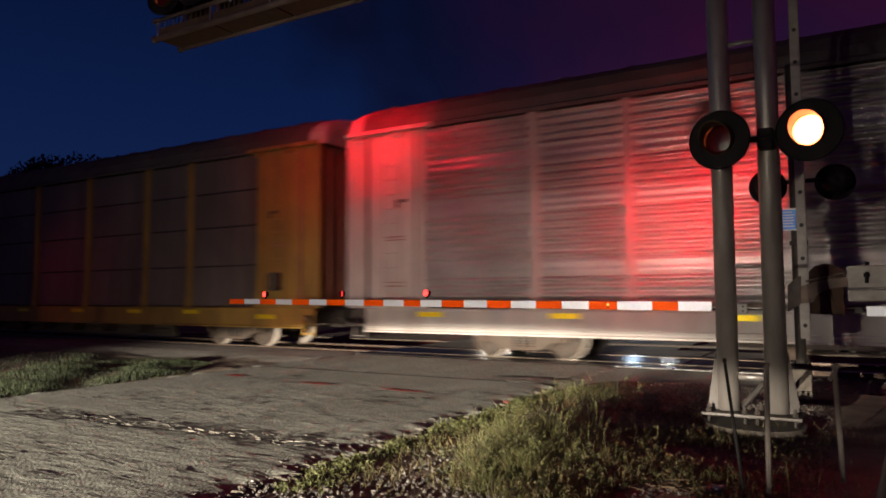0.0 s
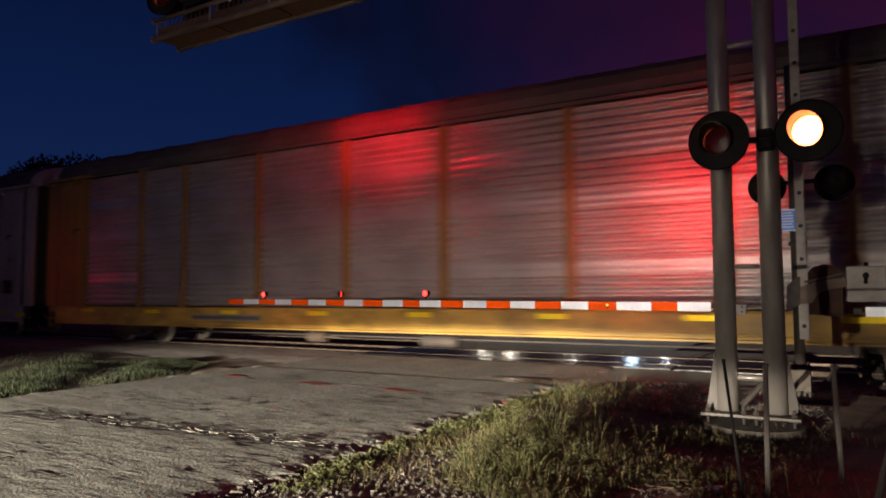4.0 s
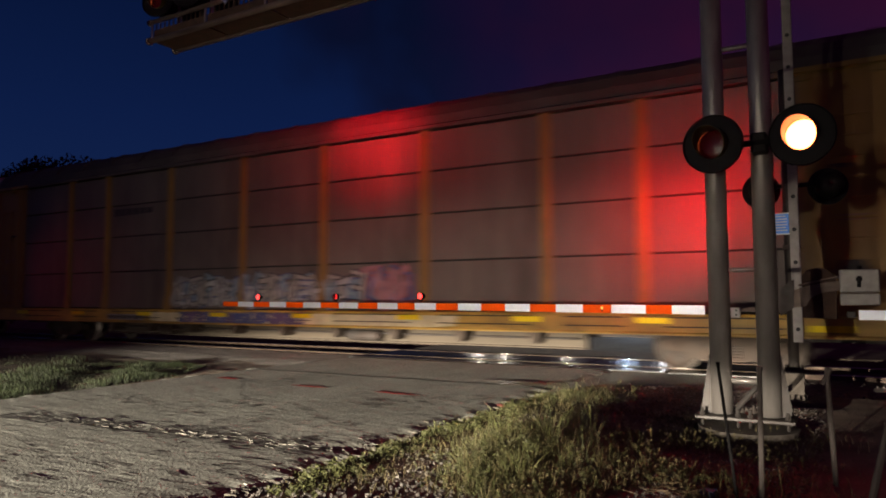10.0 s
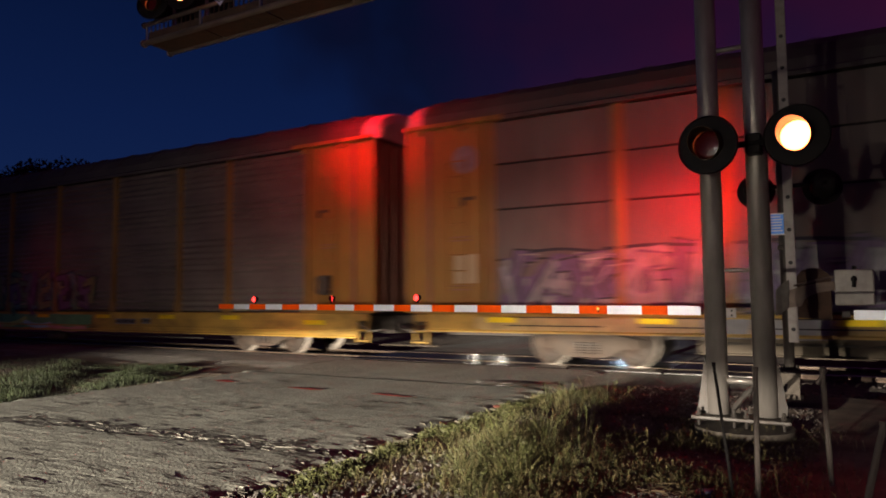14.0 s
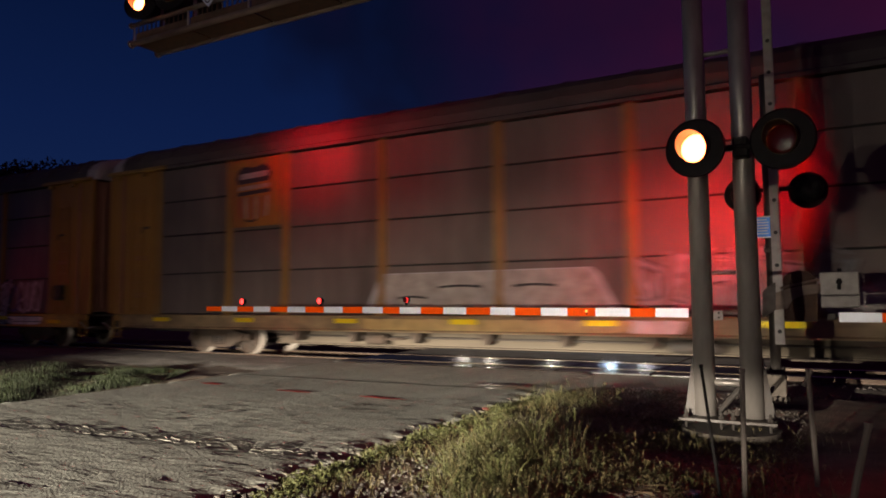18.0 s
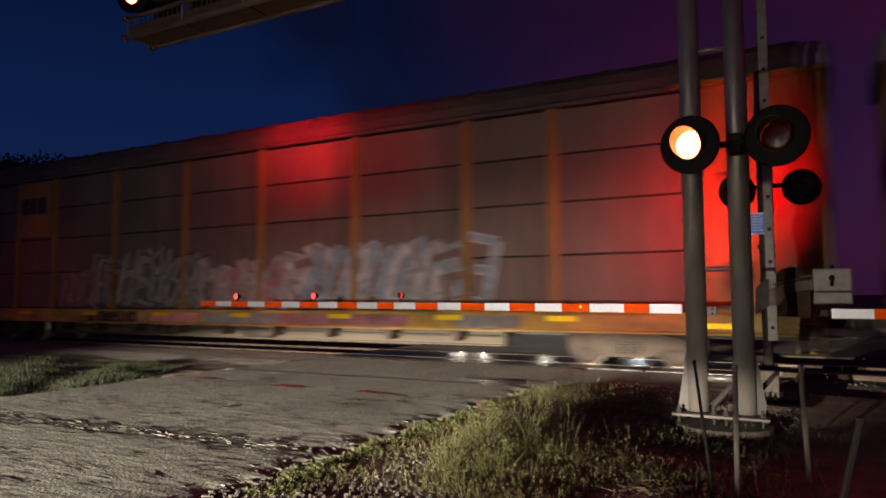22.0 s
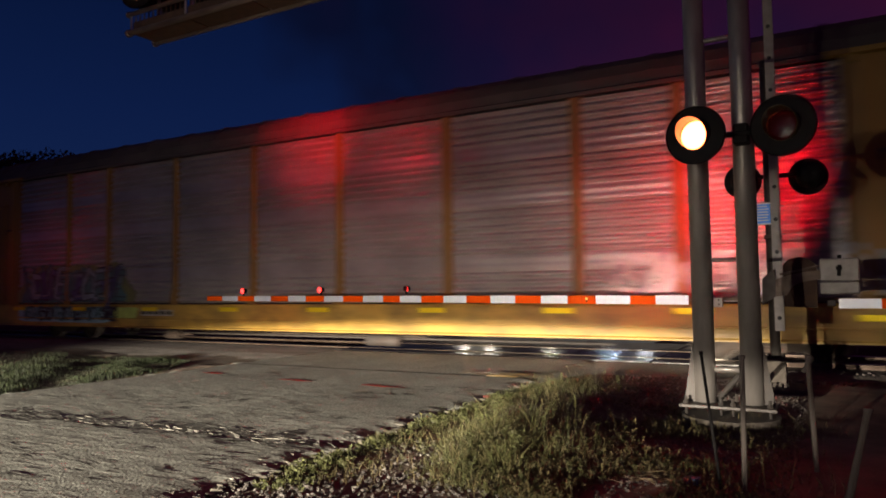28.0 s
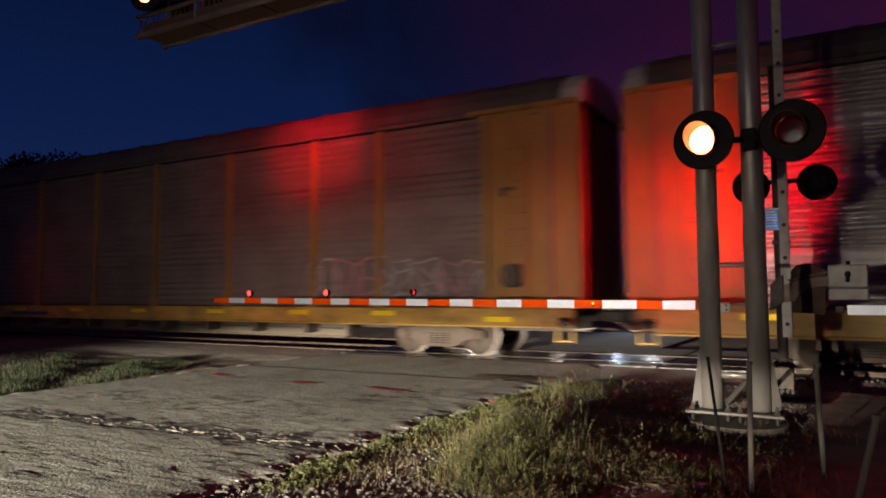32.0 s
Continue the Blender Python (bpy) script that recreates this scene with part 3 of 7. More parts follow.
for i in range(len(jx) - 1):
    bm.faces.new((jl[i], jl[i + 1], jh[i + 1], jh[i]))
part("tar_joint", bm, M["tar"], road, "dark tarred joint across the road")


def score_spot():
    while True:
        if random.random() < 0.32:
            x = random.uniform(-8.6, -3.8)
            y = 4.78 + 0.09 * (x + 6) + 0.10 * noise.noise((x * 1.6, 0.3, 0.0)) + random.gauss(0, 0.16)
            return x, y
        x, y = random.uniform(-9.8, -3.9), random.uniform(2.9, 9.4)
        if noise.noise((x * 0.55, y * 0.75, 21.0)) > 0.12:
            return x, y


v, f = [], []
for i in range(600):
    x, y = score_spot()
    ln, wd, a = random.uniform(0.06, 0.30), random.uniform(0.006, 0.022), random.gauss(0.0, 0.07)
    ca, sa, k = math.cos(a), math.sin(a), len(v)
    for u, w in ((-0.5, 0), (-0.1, -1), (0.3, -0.7), (0.5, 0), (0.2, 0.8), (-0.3, 0.9)):
        qx, qy = x + u * ln * ca - w * wd * sa, y + u * ln * sa + w * wd * ca
        v.append((qx, qy, road_height(qx, qy) + 0.004))
    f.append(tuple(range(k, k + 6)))
tagged(put("road_scores", soup("road_scores", v, f, M["tar"]), road, None, "short dark scores worn across the road"), kind="stuff")

# packed gravel beyond the grass, beside the rails
bm = bmesh.new()
sx = list(np.arange(-60, ROAD[0] - 0.3, 0.6)) + [ROAD[0] + 0.02]
near_e = [9.75 + 0.25 * noise.noise((x * 0.5, 0, 7.0)) + 0.12 * noise.noise((x * 2.1, 0, 7.0)) for x in sx]
a_ = [bm.verts.new((x, y, -0.10)) for x, y in zip(sx, near_e)]
b_ = [bm.verts.new((x, y + 1.9, -0.03 + 0.01 * noise.noise((x, 3, 0)))) for x, y in zip(sx, near_e)]
c_ = [bm.verts.new((x, 13.36, -0.035)) for x in sx]
d_ = [bm.verts.new((x, 13.42, -0.2)) for x in sx]
for i in range(len(sx) - 1):
    for p_, q_ in ((a_, b_), (b_, c_), (c_, d_)):
        bm.faces.new((p_[i], p_[i + 1], q_[i + 1], q_[i]))
part("gravel_shoulder", bm, M["gravelpan"], road, "packed grey gravel beside the rails")

# ballast bed and rails
bm = bmesh.new()
extrude(bm, [(-2.6, -0.22), (-1.55, -0.10), (-0.85, -0.10), (-0.6, -0.07), (0.6, -0.07), (0.85, -0.10), (1.55, -0.10), (2.6, -0.22)], -400, 400, closed=False)
structure("ballast_bed", bm, M["ballast"], "dark crushed stone ballast bed under the rails", (0, TRACK_Y, 0))
track = tagged(new("railway_track"), "steel rails on dark wooden ties, polished on top", "railway track", kind="structure")
track.matrix_basis = Matrix.Translation((0, TRACK_Y, 0))
for s in (-1, 1):
    bm = bmesh.new()
    extrude(bm, [(-0.07, -0.17), (0.07, -0.17), (0.07, -0.155), (0.012, -0.13), (0.012, -0.045), (0.036, -0.035), (0.036, -0.012), (-0.036, -0.012),
                 (-0.036, -0.035), (-0.012, -0.045), (-0.012, -0.13), (-0.07, -0.155)], -400, 400)
    r = part("rail", bm, M["rail"], track, "", (0, s * 0.755, 0))
    bm = bmesh.new()
    extrude(bm, [(-0.036, -0.011), (0.036, -0.011), (0.03, 0.0), (-0.03, 0.0)], -400, 400)
    part("rail_head", bm, M["railhead"], r, "polished steel running surface")
bm = bmesh.new()
box(bm, (0, 0, -0.235), (0.23, 2.6, 0.17), 0.01)
tie_me = finish("tie", bm, M["tie"])
for i in range(64):
    put("tie", tie_me, track, (-30 + i * 0.55 + random.uniform(-0.02, 0.02), random.uniform(-0.04, 0.04), -0.0))
# crossing panels in the road
bm = bmesh.new()
box(bm, (0, 0, -0.07), (1.76, 1.28, 0.12), 0.012)
panel_mid = finish("crossing_panel", bm, M["rubber"])
bm = bmesh.new()
box(bm, (0, 0, -0.07), (1.76, 0.62, 0.12), 0.012)
panel_out = finish("crossing_panel", bm, M["rubber"])
bm = bmesh.new()
box(bm, (0, 0, -0.07), (1.76, 1.9, 0.12), 0.012)
panel_far = finish("crossing_panel", bm, M["panelpale"])
for i in range(5):
    x = -9.25 + 1.8 * i
    for yy, me in ((0, panel_mid), (-1.13, panel_out), (1.80, panel_far)):
        put("crossing_panel", me, track, pose(x, yy, random.uniform(-0.008, -0.004), random.uniform(-0.1, 0.1), random.uniform(-0.08, 0.08)))
# apron that widens the road beside the rails, and a puddle on it
bm = bmesh.new()
ax = [(-3.9, 9.2), (-3.3, 10.2), (-2.5, 10.75), (-1.8, 11.1), (-1.35, 11.6), (-1.25, 12.80), (-3.9, 12.80)]
lo = [bm.verts.new((x, y, -0.16)) for x, y in ax]
hi = [bm.verts.new((x, y, -0.035 if x < -3.8 or y > 12.7 else -0.085)) for x, y in ax]
for i in range(len(ax)):
    k = (i + 1) % len(ax)
    bm.faces.new((lo[i], lo[k], hi[k], hi[i]))
bm.faces.new(hi)
part("apron", bm, M["asphalt"], road, "worn concrete apron beside the rails")
bm = bmesh.new()
pud = [bm.verts.new((-4.55 + 0.75 * math.cos(a) * (1 + 0.2 * math.sin(3 * a)), 9.95 + 0.20 * math.sin(a) * (1 + 0.25 * math.cos(4 * a)), 0.006)) for a in [2 * math.pi * i / 30 for i in range(30)]]
bm.faces.new(pud)
part("puddle", bm, M["water"], road, "shallow dark puddle on the road")
bm = bmesh.new()
pud = [bm.verts.new((-4.45 + 0.24 * math.cos(a) * (1 + 0.25 * math.sin(2 * a)), 9.70 + 0.075 * math.sin(a) * (1 + 0.3 * math.cos(3 * a)), 0.010)) for a in [2 * math.pi * i / 24 for i in range(24)]]
bm.faces.new(pud)
part("puddle", bm, M["clearwater"], road, "small clear puddle that mirrors the train")


# ================= crossing signals =================
def head_meshes(r, hood_len=0.25):
    """Meshes of one lamp head that faces -y: background plate, housing, hood, turning lens drum and turning shutter."""
    lens = r * 0.5
    depth = 2.0 * lens
    bm = bmesh.new()
    ring(bm, [(-0.016, lens), (-0.012, r * 0.96), (-0.03, r), (-0.012, r * 1.01), (0.006, r), (-0.004, lens), (-0.016, lens)], 40)
    plate = finish("background_plate", bm, M["black"])
    bm = bmesh.new()
    ring(bm, [(0.0, lens * 1.27), (depth, lens * 1.27), (depth + 0.05, lens * 0.6), (depth + 0.05, 0.004), (depth + 0.062, 0.004), (depth + 0.062, lens * 0.65),
              (depth, lens * 1.33), (0.0, lens * 1.33)], 32)
    housing = finish("housing", bm, M["black"], True)
    bm = bmesh.new()      # hood, open below
    n, r0 = 36, lens * 1.0
    rows = []
    for a, rr in ((-0.01, r0), (-1.0, r0 * 1.0), (-1.0, r0 * 1.04), (-0.01, r0 * 1.04)):
        row = []
        for i in range(n):
            ang = 2 * math.pi * i / n
            cut = hood_len * (0.16 + 0.84 * max(0.0, math.sin(ang) * 0.5 + 0.5) ** 0.8) if a < -0.1 else 1.0
            row.append(bm.verts.new((rr * math.cos(ang), a * cut, rr * math.sin(ang))))
        rows.append(row)
    for j in range(4):
        for i in range(n):
            bm.faces.new((rows[j][i], rows[j][(i + 1) % n], rows[(j + 1) % 4][(i + 1) % n], rows[(j + 1) % 4][i]))
    hood = finish("hood", bm, M["hood"])
    bm = bmesh.new()      # lens drum of three faces: lit, fading, dark
    nf = [0]
    for k in range(3):
        old = set(bm.verts)
        ring(bm, [(-0.014, 0.002), (-0.012, lens * 0.7), (0.0, lens * 0.995), (0.006, lens * 0.995), (0.006, 0.002)], 36)
        own = [v for v in bm.verts if v not in old]
        bmesh.ops.translate(bm, verts=own, vec=(0, -lens * 0.6, 0))
        bmesh.ops.rotate(bm, verts=own, cent=(0, 0, 0), matrix=Matrix.Rotation(radians(-120 * k), 3, "Z"))
        nf.append(len(bm.faces))
    bm.faces.ensure_lookup_table()
    for k in range(3):
        for i, f in enumerate(bm.faces[nf[k]:nf[k + 1]]):
            f.material_index = k if i < 72 else 2
    lensme = finish("lens", bm, [M["lamp_red"], M["lamp_fading"], M["lens_off"]], True)
    bm = bmesh.new()      # shutter: a drum with a window in its wall
    n, rd, hh = 24, lens * 0.78, lens * 0.95
    lo, hi = [], []
    for i in range(n + 1):
        ang = radians(-90 + 74 + 212 * i / n)
        lo.append(bm.verts.new((rd * math.cos(ang), rd * math.sin(ang), -hh)))
        hi.append(bm.verts.new((rd * math.cos(ang), rd * math.sin(ang), hh)))
    for i in range(n):
        bm.faces.new((lo[i], lo[i + 1], hi[i + 1], hi[i]))
    bm.faces.new(hi)
    bm.faces.new(lo[::-1])
    shutter = finish("shutter", bm, M["black"])
    return plate, housing, hood, lensme, shutter


HEAD = head_meshes(0.31)
HEAD_BACK = head_meshes(0.31, 0.08)
HEAD_SMALL = head_meshes(0.245, 0.07)
FLASHERS = []      # (part, own pose, on with the left lamps, kind of drum)


def lamp_head(parent, at, meshes, left, label="round black crossing lamp with hood"):
    plate, housing, hood, lensme, shutter = meshes
    lens_back = max(v.co.x for v in plate.vertices) * 0.5 / 1.01 * 0.6
    h = put("lamp_head", plate, parent, at, label)
    put("housing", housing, h)
    put("hood", hood, h)
    at_lens = (0, 0.012 + lens_back, 0)
    ln = put("lens", lensme, h, at_lens, "red glass lens")
    FLASHERS.append((ln, at_lens, left, "lens"))
    return h


def back_head(parent, which, yaw, meshes, left):
    """A lamp head that faces the rails; the lamp stands still in its housing and the shutter turns round it."""
    plate, housing, hood, lensme, shutter = meshes
    r = max(v.co.x for v in plate.vertices) * 0.5 / 1.01
    turn = Matrix.Rotation(radians(180 + yaw), 4, "Z")
    centre = Vector(BACK_LAMPS[which][0]) - parent.matrix_basis.translation
    at = Matrix.Translation(centre) @ turn @ Matrix.Translation((0, -0.4 * r, 0))
    h = put("lamp_head", plate, parent, at, "black crossing lamp seen from behind, facing the rails")
    put("housing", housing, h)
    put("hood", hood, h)
    sh = put("shutter", shutter, h, (0, 0.4 * r, 0))
    FLASHERS.append((sh, (0, 0.4 * r, 0), left, "slow" if which[0] == "c" else "shutter"))
    return h


# double pipe mast of the cantilever, with its flared feet
mast = thing("cantilever_signal", (-1.05, 8.2, 0), "galvanised twin-mast cantilever signal with red flashing lamps", "crossing signal")
for dx in (-0.24, 0.24):
    bm = bmesh.new()
    tube(bm, (dx, 0, 0.06), (dx, 0, 7.3), 0.112, seg=24)
    pipe = part("mast_pipe", bm, M["galv"], mast, "tall grey galvanised pipe", smooth=True)
    for k in ((1, 2) if dx < 0 else (0, 1)):
        a = math.pi / 2 * k + radians(9)
        bm = bmesh.new()
        c0 = [(0.10, 0.055), (0.215, 0.055), (0.215, 0.09), (0.122, 0.70), (0.10, 0.70)]
        f0 = [bm.verts.new((u, -0.007, z)) for u, z in c0]
        f1 = [bm.verts.new((u, 0.007, z)) for u, z in c0]
        for q in range(5):
            bm.faces.new((f0[q], f0[(q + 1) % 5], f1[(q + 1) % 5], f1[q]))
        bm.faces.new(f0[::-1])
        bm.faces.new(f1)
        part("foot_gusset", bm, M["plate"], pipe, "", Matrix.Translation((dx, 0, 0)) @ Matrix.Rotation(a, 4, "Z"))
bm = bmesh.new()
box(bm, (0.0, 0, 0.035), (0.98, 0.46, 0.035), 0.006)
part("base_plate", bm, M["plate"], mast, "bright galvanised base plate")
for dx in (-0.42, -0.06, 0.06, 0.42):
    for dy in (-0.17, 0.17):
        bm = bmesh.new()
        tube(bm, (dx, dy, -0.08), (dx, dy, 0.13), 0.016, seg=8)
        tube(bm, (dx, dy, 0.052), (dx, dy, 0.085), 0.03, seg=6)
        part("anchor_bolt", bm, M["plate"], mast)
for z, r in ((0.42, 0.035), (1.62, 0.024), (4.1, 0.03), (5.6, 0.035)):
    bm = bmesh.new()
    tube(bm, (-0.24, 0, z), (0.24, 0, z), r, seg=10)
    part("tie_bar", bm, M["galv"], mast, smooth=True)
bm = bmesh.new()
tube(bm, (-0.14, 0.1, 0.06), (0.14, 0.05, 0.40), 0.03, seg=8)
part("brace", bm, M["plate"], mast)
# cantilever truss over the road: three tubes with posts and diagonals, and a walkway grid
TIP, ROOT = -9.78, 0.3
for yy, zz, r, nm in ((-0.28, 5.98, 0.05, "truss_tube"), (0.28, 5.98, 0.05, "truss_tube"), (-0.28, 6.32, 0.04, "truss_tube"), (0.28, 6.32, 0.04, "truss_tube"), (0.28, 6.95, 0.02, "handrail")):
    bm = bmesh.new()
    tube(bm, (TIP, yy, zz), (ROOT, yy, zz), r, seg=12)
    tube(bm, (TIP - 0.03, yy, zz), (TIP + 0.02, yy, zz), r * 1.35, seg=12)
    part(nm, bm, M["oldsteel"], mast, smooth=True)
bm = bmesh.new()
box(bm, (0, 0, 0), (1.40, 0.50, 0.02), 0.004)
box(bm, (0, -0.24, 0.03), (1.40, 0.02, 0.07), 0.004)
floor_me = finish("walkway_plate", bm, M["rust"])
for i in range(7):
    put("walkway_plate", floor_me, mast, (TIP + 0.75 + i * 1.44, 0, 5.98), "rust-brown steel walkway plate")
bm = bmesh.new()
box(bm, (0, 0, 0), (1.38, 0.012, 0.17), 0.003)
for k in range(12):
    box(bm, (-0.63 + 0.115 * k, 0.0, 0.13), (0.03, 0.010, 0.12))
board_me = finish("toe_board", bm, M["rust"])
for i in range(7):
    for yy in (-0.25, 0.27):
        put("toe_board", board_me, mast, (TIP + 0.77 + i * 1.4, yy, 6.09), "rust-brown toe board with bars")
for i in range(8):
    x = TIP + 0.06 + i * 1.4
    for yy in (-0.28, 0.28):
        bm = bmesh.new()
        tube(bm, (x, yy, 5.98), (x, yy, 6.32), 0.018, seg=8)
        part("truss_post", bm, M["galv"], mast)
    if i < 7:
        bm = bmesh.new()
        tube(bm, (x, 0.28, 5.98), (x + 1.4, 0.28, 6.32), 0.016, seg=6)
        part("diagonal", bm, M["darksteel"], mast)
# lamps of the cantilever: a pair facing the road and a pair facing the rails
for x, left in ((-9.60, True), (-8.74, False)):
    bm = bmesh.new()
    tube(bm, (x + 0.25, 0.0, 5.98), (x + 0.25, 0.0, 7.1), 0.03, seg=10)
    part("lamp_post", bm, M["galv"], mast)
    lamp_head(mast, pose(x + (0.15 if left else 0.06), -0.36, 6.63, -8, 0, 20), HEAD, left)
    back_head(mast, "cantilever_a" if left else "cantilever_b", 0, HEAD_BACK, left)
# crossbuck: two white blades
for ang, word in ((45, True), (-45, False)):
    bm = bmesh.new()
    box(bm, (0, 0, 0), (1.22, 0.012, 0.23), 0.003)
    blade = part("crossbuck_blade", bm, M["armwhite"], mast, "white crossbuck blade", pose(-7.38, -0.36 - (0.015 if word else 0), 6.70, 0, -ang, 0))
    if word:
        bm = bmesh.new()
        n = 14
        a0 = [bm.verts.new((-0.53 + 0.055 * math.cos(radians(50 + 260 * i / n)), -0.009, 0.075 * math.sin(radians(50 + 260 * i / n)))) for i in range(n + 1)]
        a1 = [bm.verts.new((-0.53 + 0.034 * math.cos(radians(50 + 260 * i / n)), -0.009, 0.053 * math.sin(radians(50 + 260 * i / n)))) for i in range(n + 1)]
        for i in range(n):
            bm.faces.new((a0[i], a0[i + 1], a1[i + 1], a1[i]))
        part("letter_c", bm, M["blackink"], blade, "black letter C")
# lamp pair on the mast
bm = bmesh.new()
tube(bm, (-0.20, -0.24, 2.955), (0.68, -0.24, 2.955), 0.032, seg=10)
part("cross_arm", bm, M["black"], mast)
bm = bmesh.new()
box(bm, (0.24, -0.15, 2.955), (0.16, 0.22, 0.22), 0.02)
part("arm_clamp", bm, M["black"], mast)
lamp_head(mast, pose(-0.175, -0.50, 2.935, 0, 0, -9), HEAD, True)
lamp_head(mast, pose(0.665, -0.50, 2.935, 0, 0, -9), HEAD, False)
bm = bmesh.new()
tube(bm, (0, 0, -0.6), (0, 0, -0.01), 0.52, 0.50, 32)
tagged(part("signal_foundation", bm, M["concrete"], None, "", (-1.03, 8.15, -0.045)), "round weathered concrete foundation under the twin mast", "foundation")

# ---- gate ----
gate = thing("crossing_gate", (-0.72, 10.35, 0), "lowered crossing gate with a red and white striped arm", "crossing gate")
bm = bmesh.new()
tube(bm, (0, 0, 0.3), (0, 0, 4.4), 0.065, seg=16)
part("gate_post", bm, M["darksteel"], gate, smooth=True)
bm = bmesh.new()
for z0, z1, w0, w1 in ((-0.03, 0.05, 0.33, 0.31), (0.05, 0.36, 0.235, 0.245)):
    r = bmesh.ops.create_cube(bm, size=1.0)["verts"]
    for v in r:
        w = w1 if v.co.z > 0 else w0
        v.co = Vector((v.co.x * w, v.co.y * w, z1 if v.co.z > 0 else z0))
part("gate_foot", bm, M["concrete"], gate, "grey cast foot")
for dx, dy in ((-0.09, -0.09), (0.09, -0.09), (-0.09, 0.09), (0.09, 0.09)):
    bm = bmesh.new()
    tube(bm, (dx, dy, 0.355), (dx, dy, 0.42), 0.02, seg=8)
    part("foot_bolt", bm, M["plate"], gate)
def flat_casting(pts, y, thick):
    """A plate of given thickness with the outline pts (x, z)."""
    bm = bmesh.new()
    f0 = [bm.verts.new((x, y, z)) for x, z in pts]
    f1 = [bm.verts.new((x, y + thick, z)) for x, z in pts]
    for q in range(len(pts)):
        k = (q + 1) % len(pts)
        bm.faces.new((f0[q], f0[k], f1[k], f1[q]))
    bm.faces.new(f0[::-1])
    bm.faces.new(f1)
    bmesh.ops.bevel(bm, geom=list(bm.edges), offset=0.008, segments=2, affect="EDGES")
    return bm


case = [(0.12, 1.05), (0.52, 1.03), (0.53, 1.52), (0.51, 1.61), (0.42, 1.68), (0.32, 1.70), (0.20, 1.67), (0.12, 1.58)]
part("mechanism_case", flat_casting(case, -0.12, 0.34), M["rust"], gate, "dark rounded gate mechanism case")
for z0, z1 in ((1.21, 1.365), (1.37, 1.665)):
    bm = bmesh.new()
    box(bm, (0.782, -0.12, (z0 + z1) / 2), (0.435, 0.16, z1 - z0 - 0.006), 0.015)
    part("counterweight", bm, M["box"], gate, "pale grey counterweight plate")
bm = bmesh.new()
tube(bm, (0.775, -0.215, 1.44), (0.785, -0.215, 1.58), 0.022, seg=8)
box(bm, (0.78, -0.212, 1.54), (0.07, 0.03, 0.05), 0.008)
part("weight_bolt", bm, M["black"], gate)
bm = bmesh.new()
tube(bm, (0.79, -0.12, 1.66), (0.79, -0.12, 1.71), 0.025, seg=8)
part("weight_eye", bm, M["black"], gate)
part("arm_bracket", flat_casting([(-0.123, 1.07), (0.04, 1.18), (0.05, 1.55), (-0.03, 1.50), (-0.112, 1.42)], -0.22, 0.05), M["darksteel"], gate, "tapered cast arm bracket")
bm = bmesh.new()
box(bm, (-0.38, -0.22, 1.16), (0.46, 0.03, 0.05), 0.01)
part("arm_bar", bm, M["oldsteel"], gate)
# forked arm that carries the counterweight, with an arch below
fork = [(0.02, 1.40), (0.20, 1.462), (0.38, 1.50), (0.57, 1.52), (0.57, 1.40), (0.46, 1.395), (0.375, 1.375), (0.28, 1.345), (0.22, 1.30), (0.18, 1.20), (0.02, 1.18)]
part("weight_arm", flat_casting(fork, -0.20, 0.04), M["oldsteel"], gate, "cast arm of the counterweight")
bm = bmesh.new()
tube(bm, (0.10, -0.215, 1.47), (0.56, -0.2, 1.575), 0.014, seg=8)
part("weight_rod", bm, M["oldsteel"], gate)
bm = bmesh.new()
box(bm, (-0.655, -0.35, 1.115), (0.13, 0.05, 0.135), 0.008)
part("arm_socket", bm, M["box"], gate, "bright arm socket")
for z in (1.085, 1.145):
    bm = bmesh.new()
    tube(bm, (-0.64, -0.382, z), (-0.64, -0.37, z), 0.013, seg=8)
    part("socket_bolt", bm, M["black"], gate)


def striped_arm(x_start, x_end, z_start, z_end, h0, h1, first, marks):
    """Arm pieces, stripe by stripe, from one end to the other."""
    n = len(marks) - 1
    for i in range(n):
        a, b = marks[i], marks[i + 1]
        fa, fb = (a - x_start) / (x_end - x_start), (b - x_start) / (x_end - x_start)
        bm = bmesh.new()
        vs = []
        for xx, ff in ((a, fa), (b, fb)):
            zc, hh = z_start + (z_end - z_start) * ff, h0 + (h1 - h0) * ff
            for yy, zz in ((-0.022, -hh / 2), (0.022, -hh / 2), (0.022, hh / 2), (-0.022, hh / 2)):
                vs.append(bm.verts.new((xx, yy - 0.0015 * (i % 2), zc + zz)))
        for q in ((0, 1, 5, 4), (1, 2, 6, 5), (2, 3, 7, 6), (3, 0, 4, 7), (3, 2, 1, 0), (4, 5, 6, 7)):
            bm.faces.new([vs[k] for k in q])
        white = (i % 2 == 0) == first
        part("arm_stripe", bm, M["armwhite" if white else "armred"], gate, "white reflective stripe" if white else "red-orange reflective stripe")


marks = [-11.10 + 0.72 + 0.4305 * i for i in range(11)] + [-6.451 + 0.72 + 0.4249 * i for i in range(9)] + [-2.55 + 0.72, -2.193 + 0.72, -1.755 + 0.72]
gate_arm_y = -0.35
stripes_before = set(gate.children)
striped_arm(marks[0], marks[-1], 1.214, 1.146, 0.096, 0.126, False, marks)
right_marks = [0.76 + 0.455 * i for i in range(9)]
striped_arm(right_marks[0], right_marks[-1], 1.095, 1.08, 0.12, 0.11, True, right_marks)
for o in gate.children:
    if o not in stripes_before:
        o.matrix_basis = Matrix.Translation((0, gate_arm_y, 0))
bm = bmesh.new()
box(bm, (0.68, -0.30, 1.10), (0.10, 0.06, 0.08), 0.01)
part("arm_socket", bm, M["darksteel"], gate)
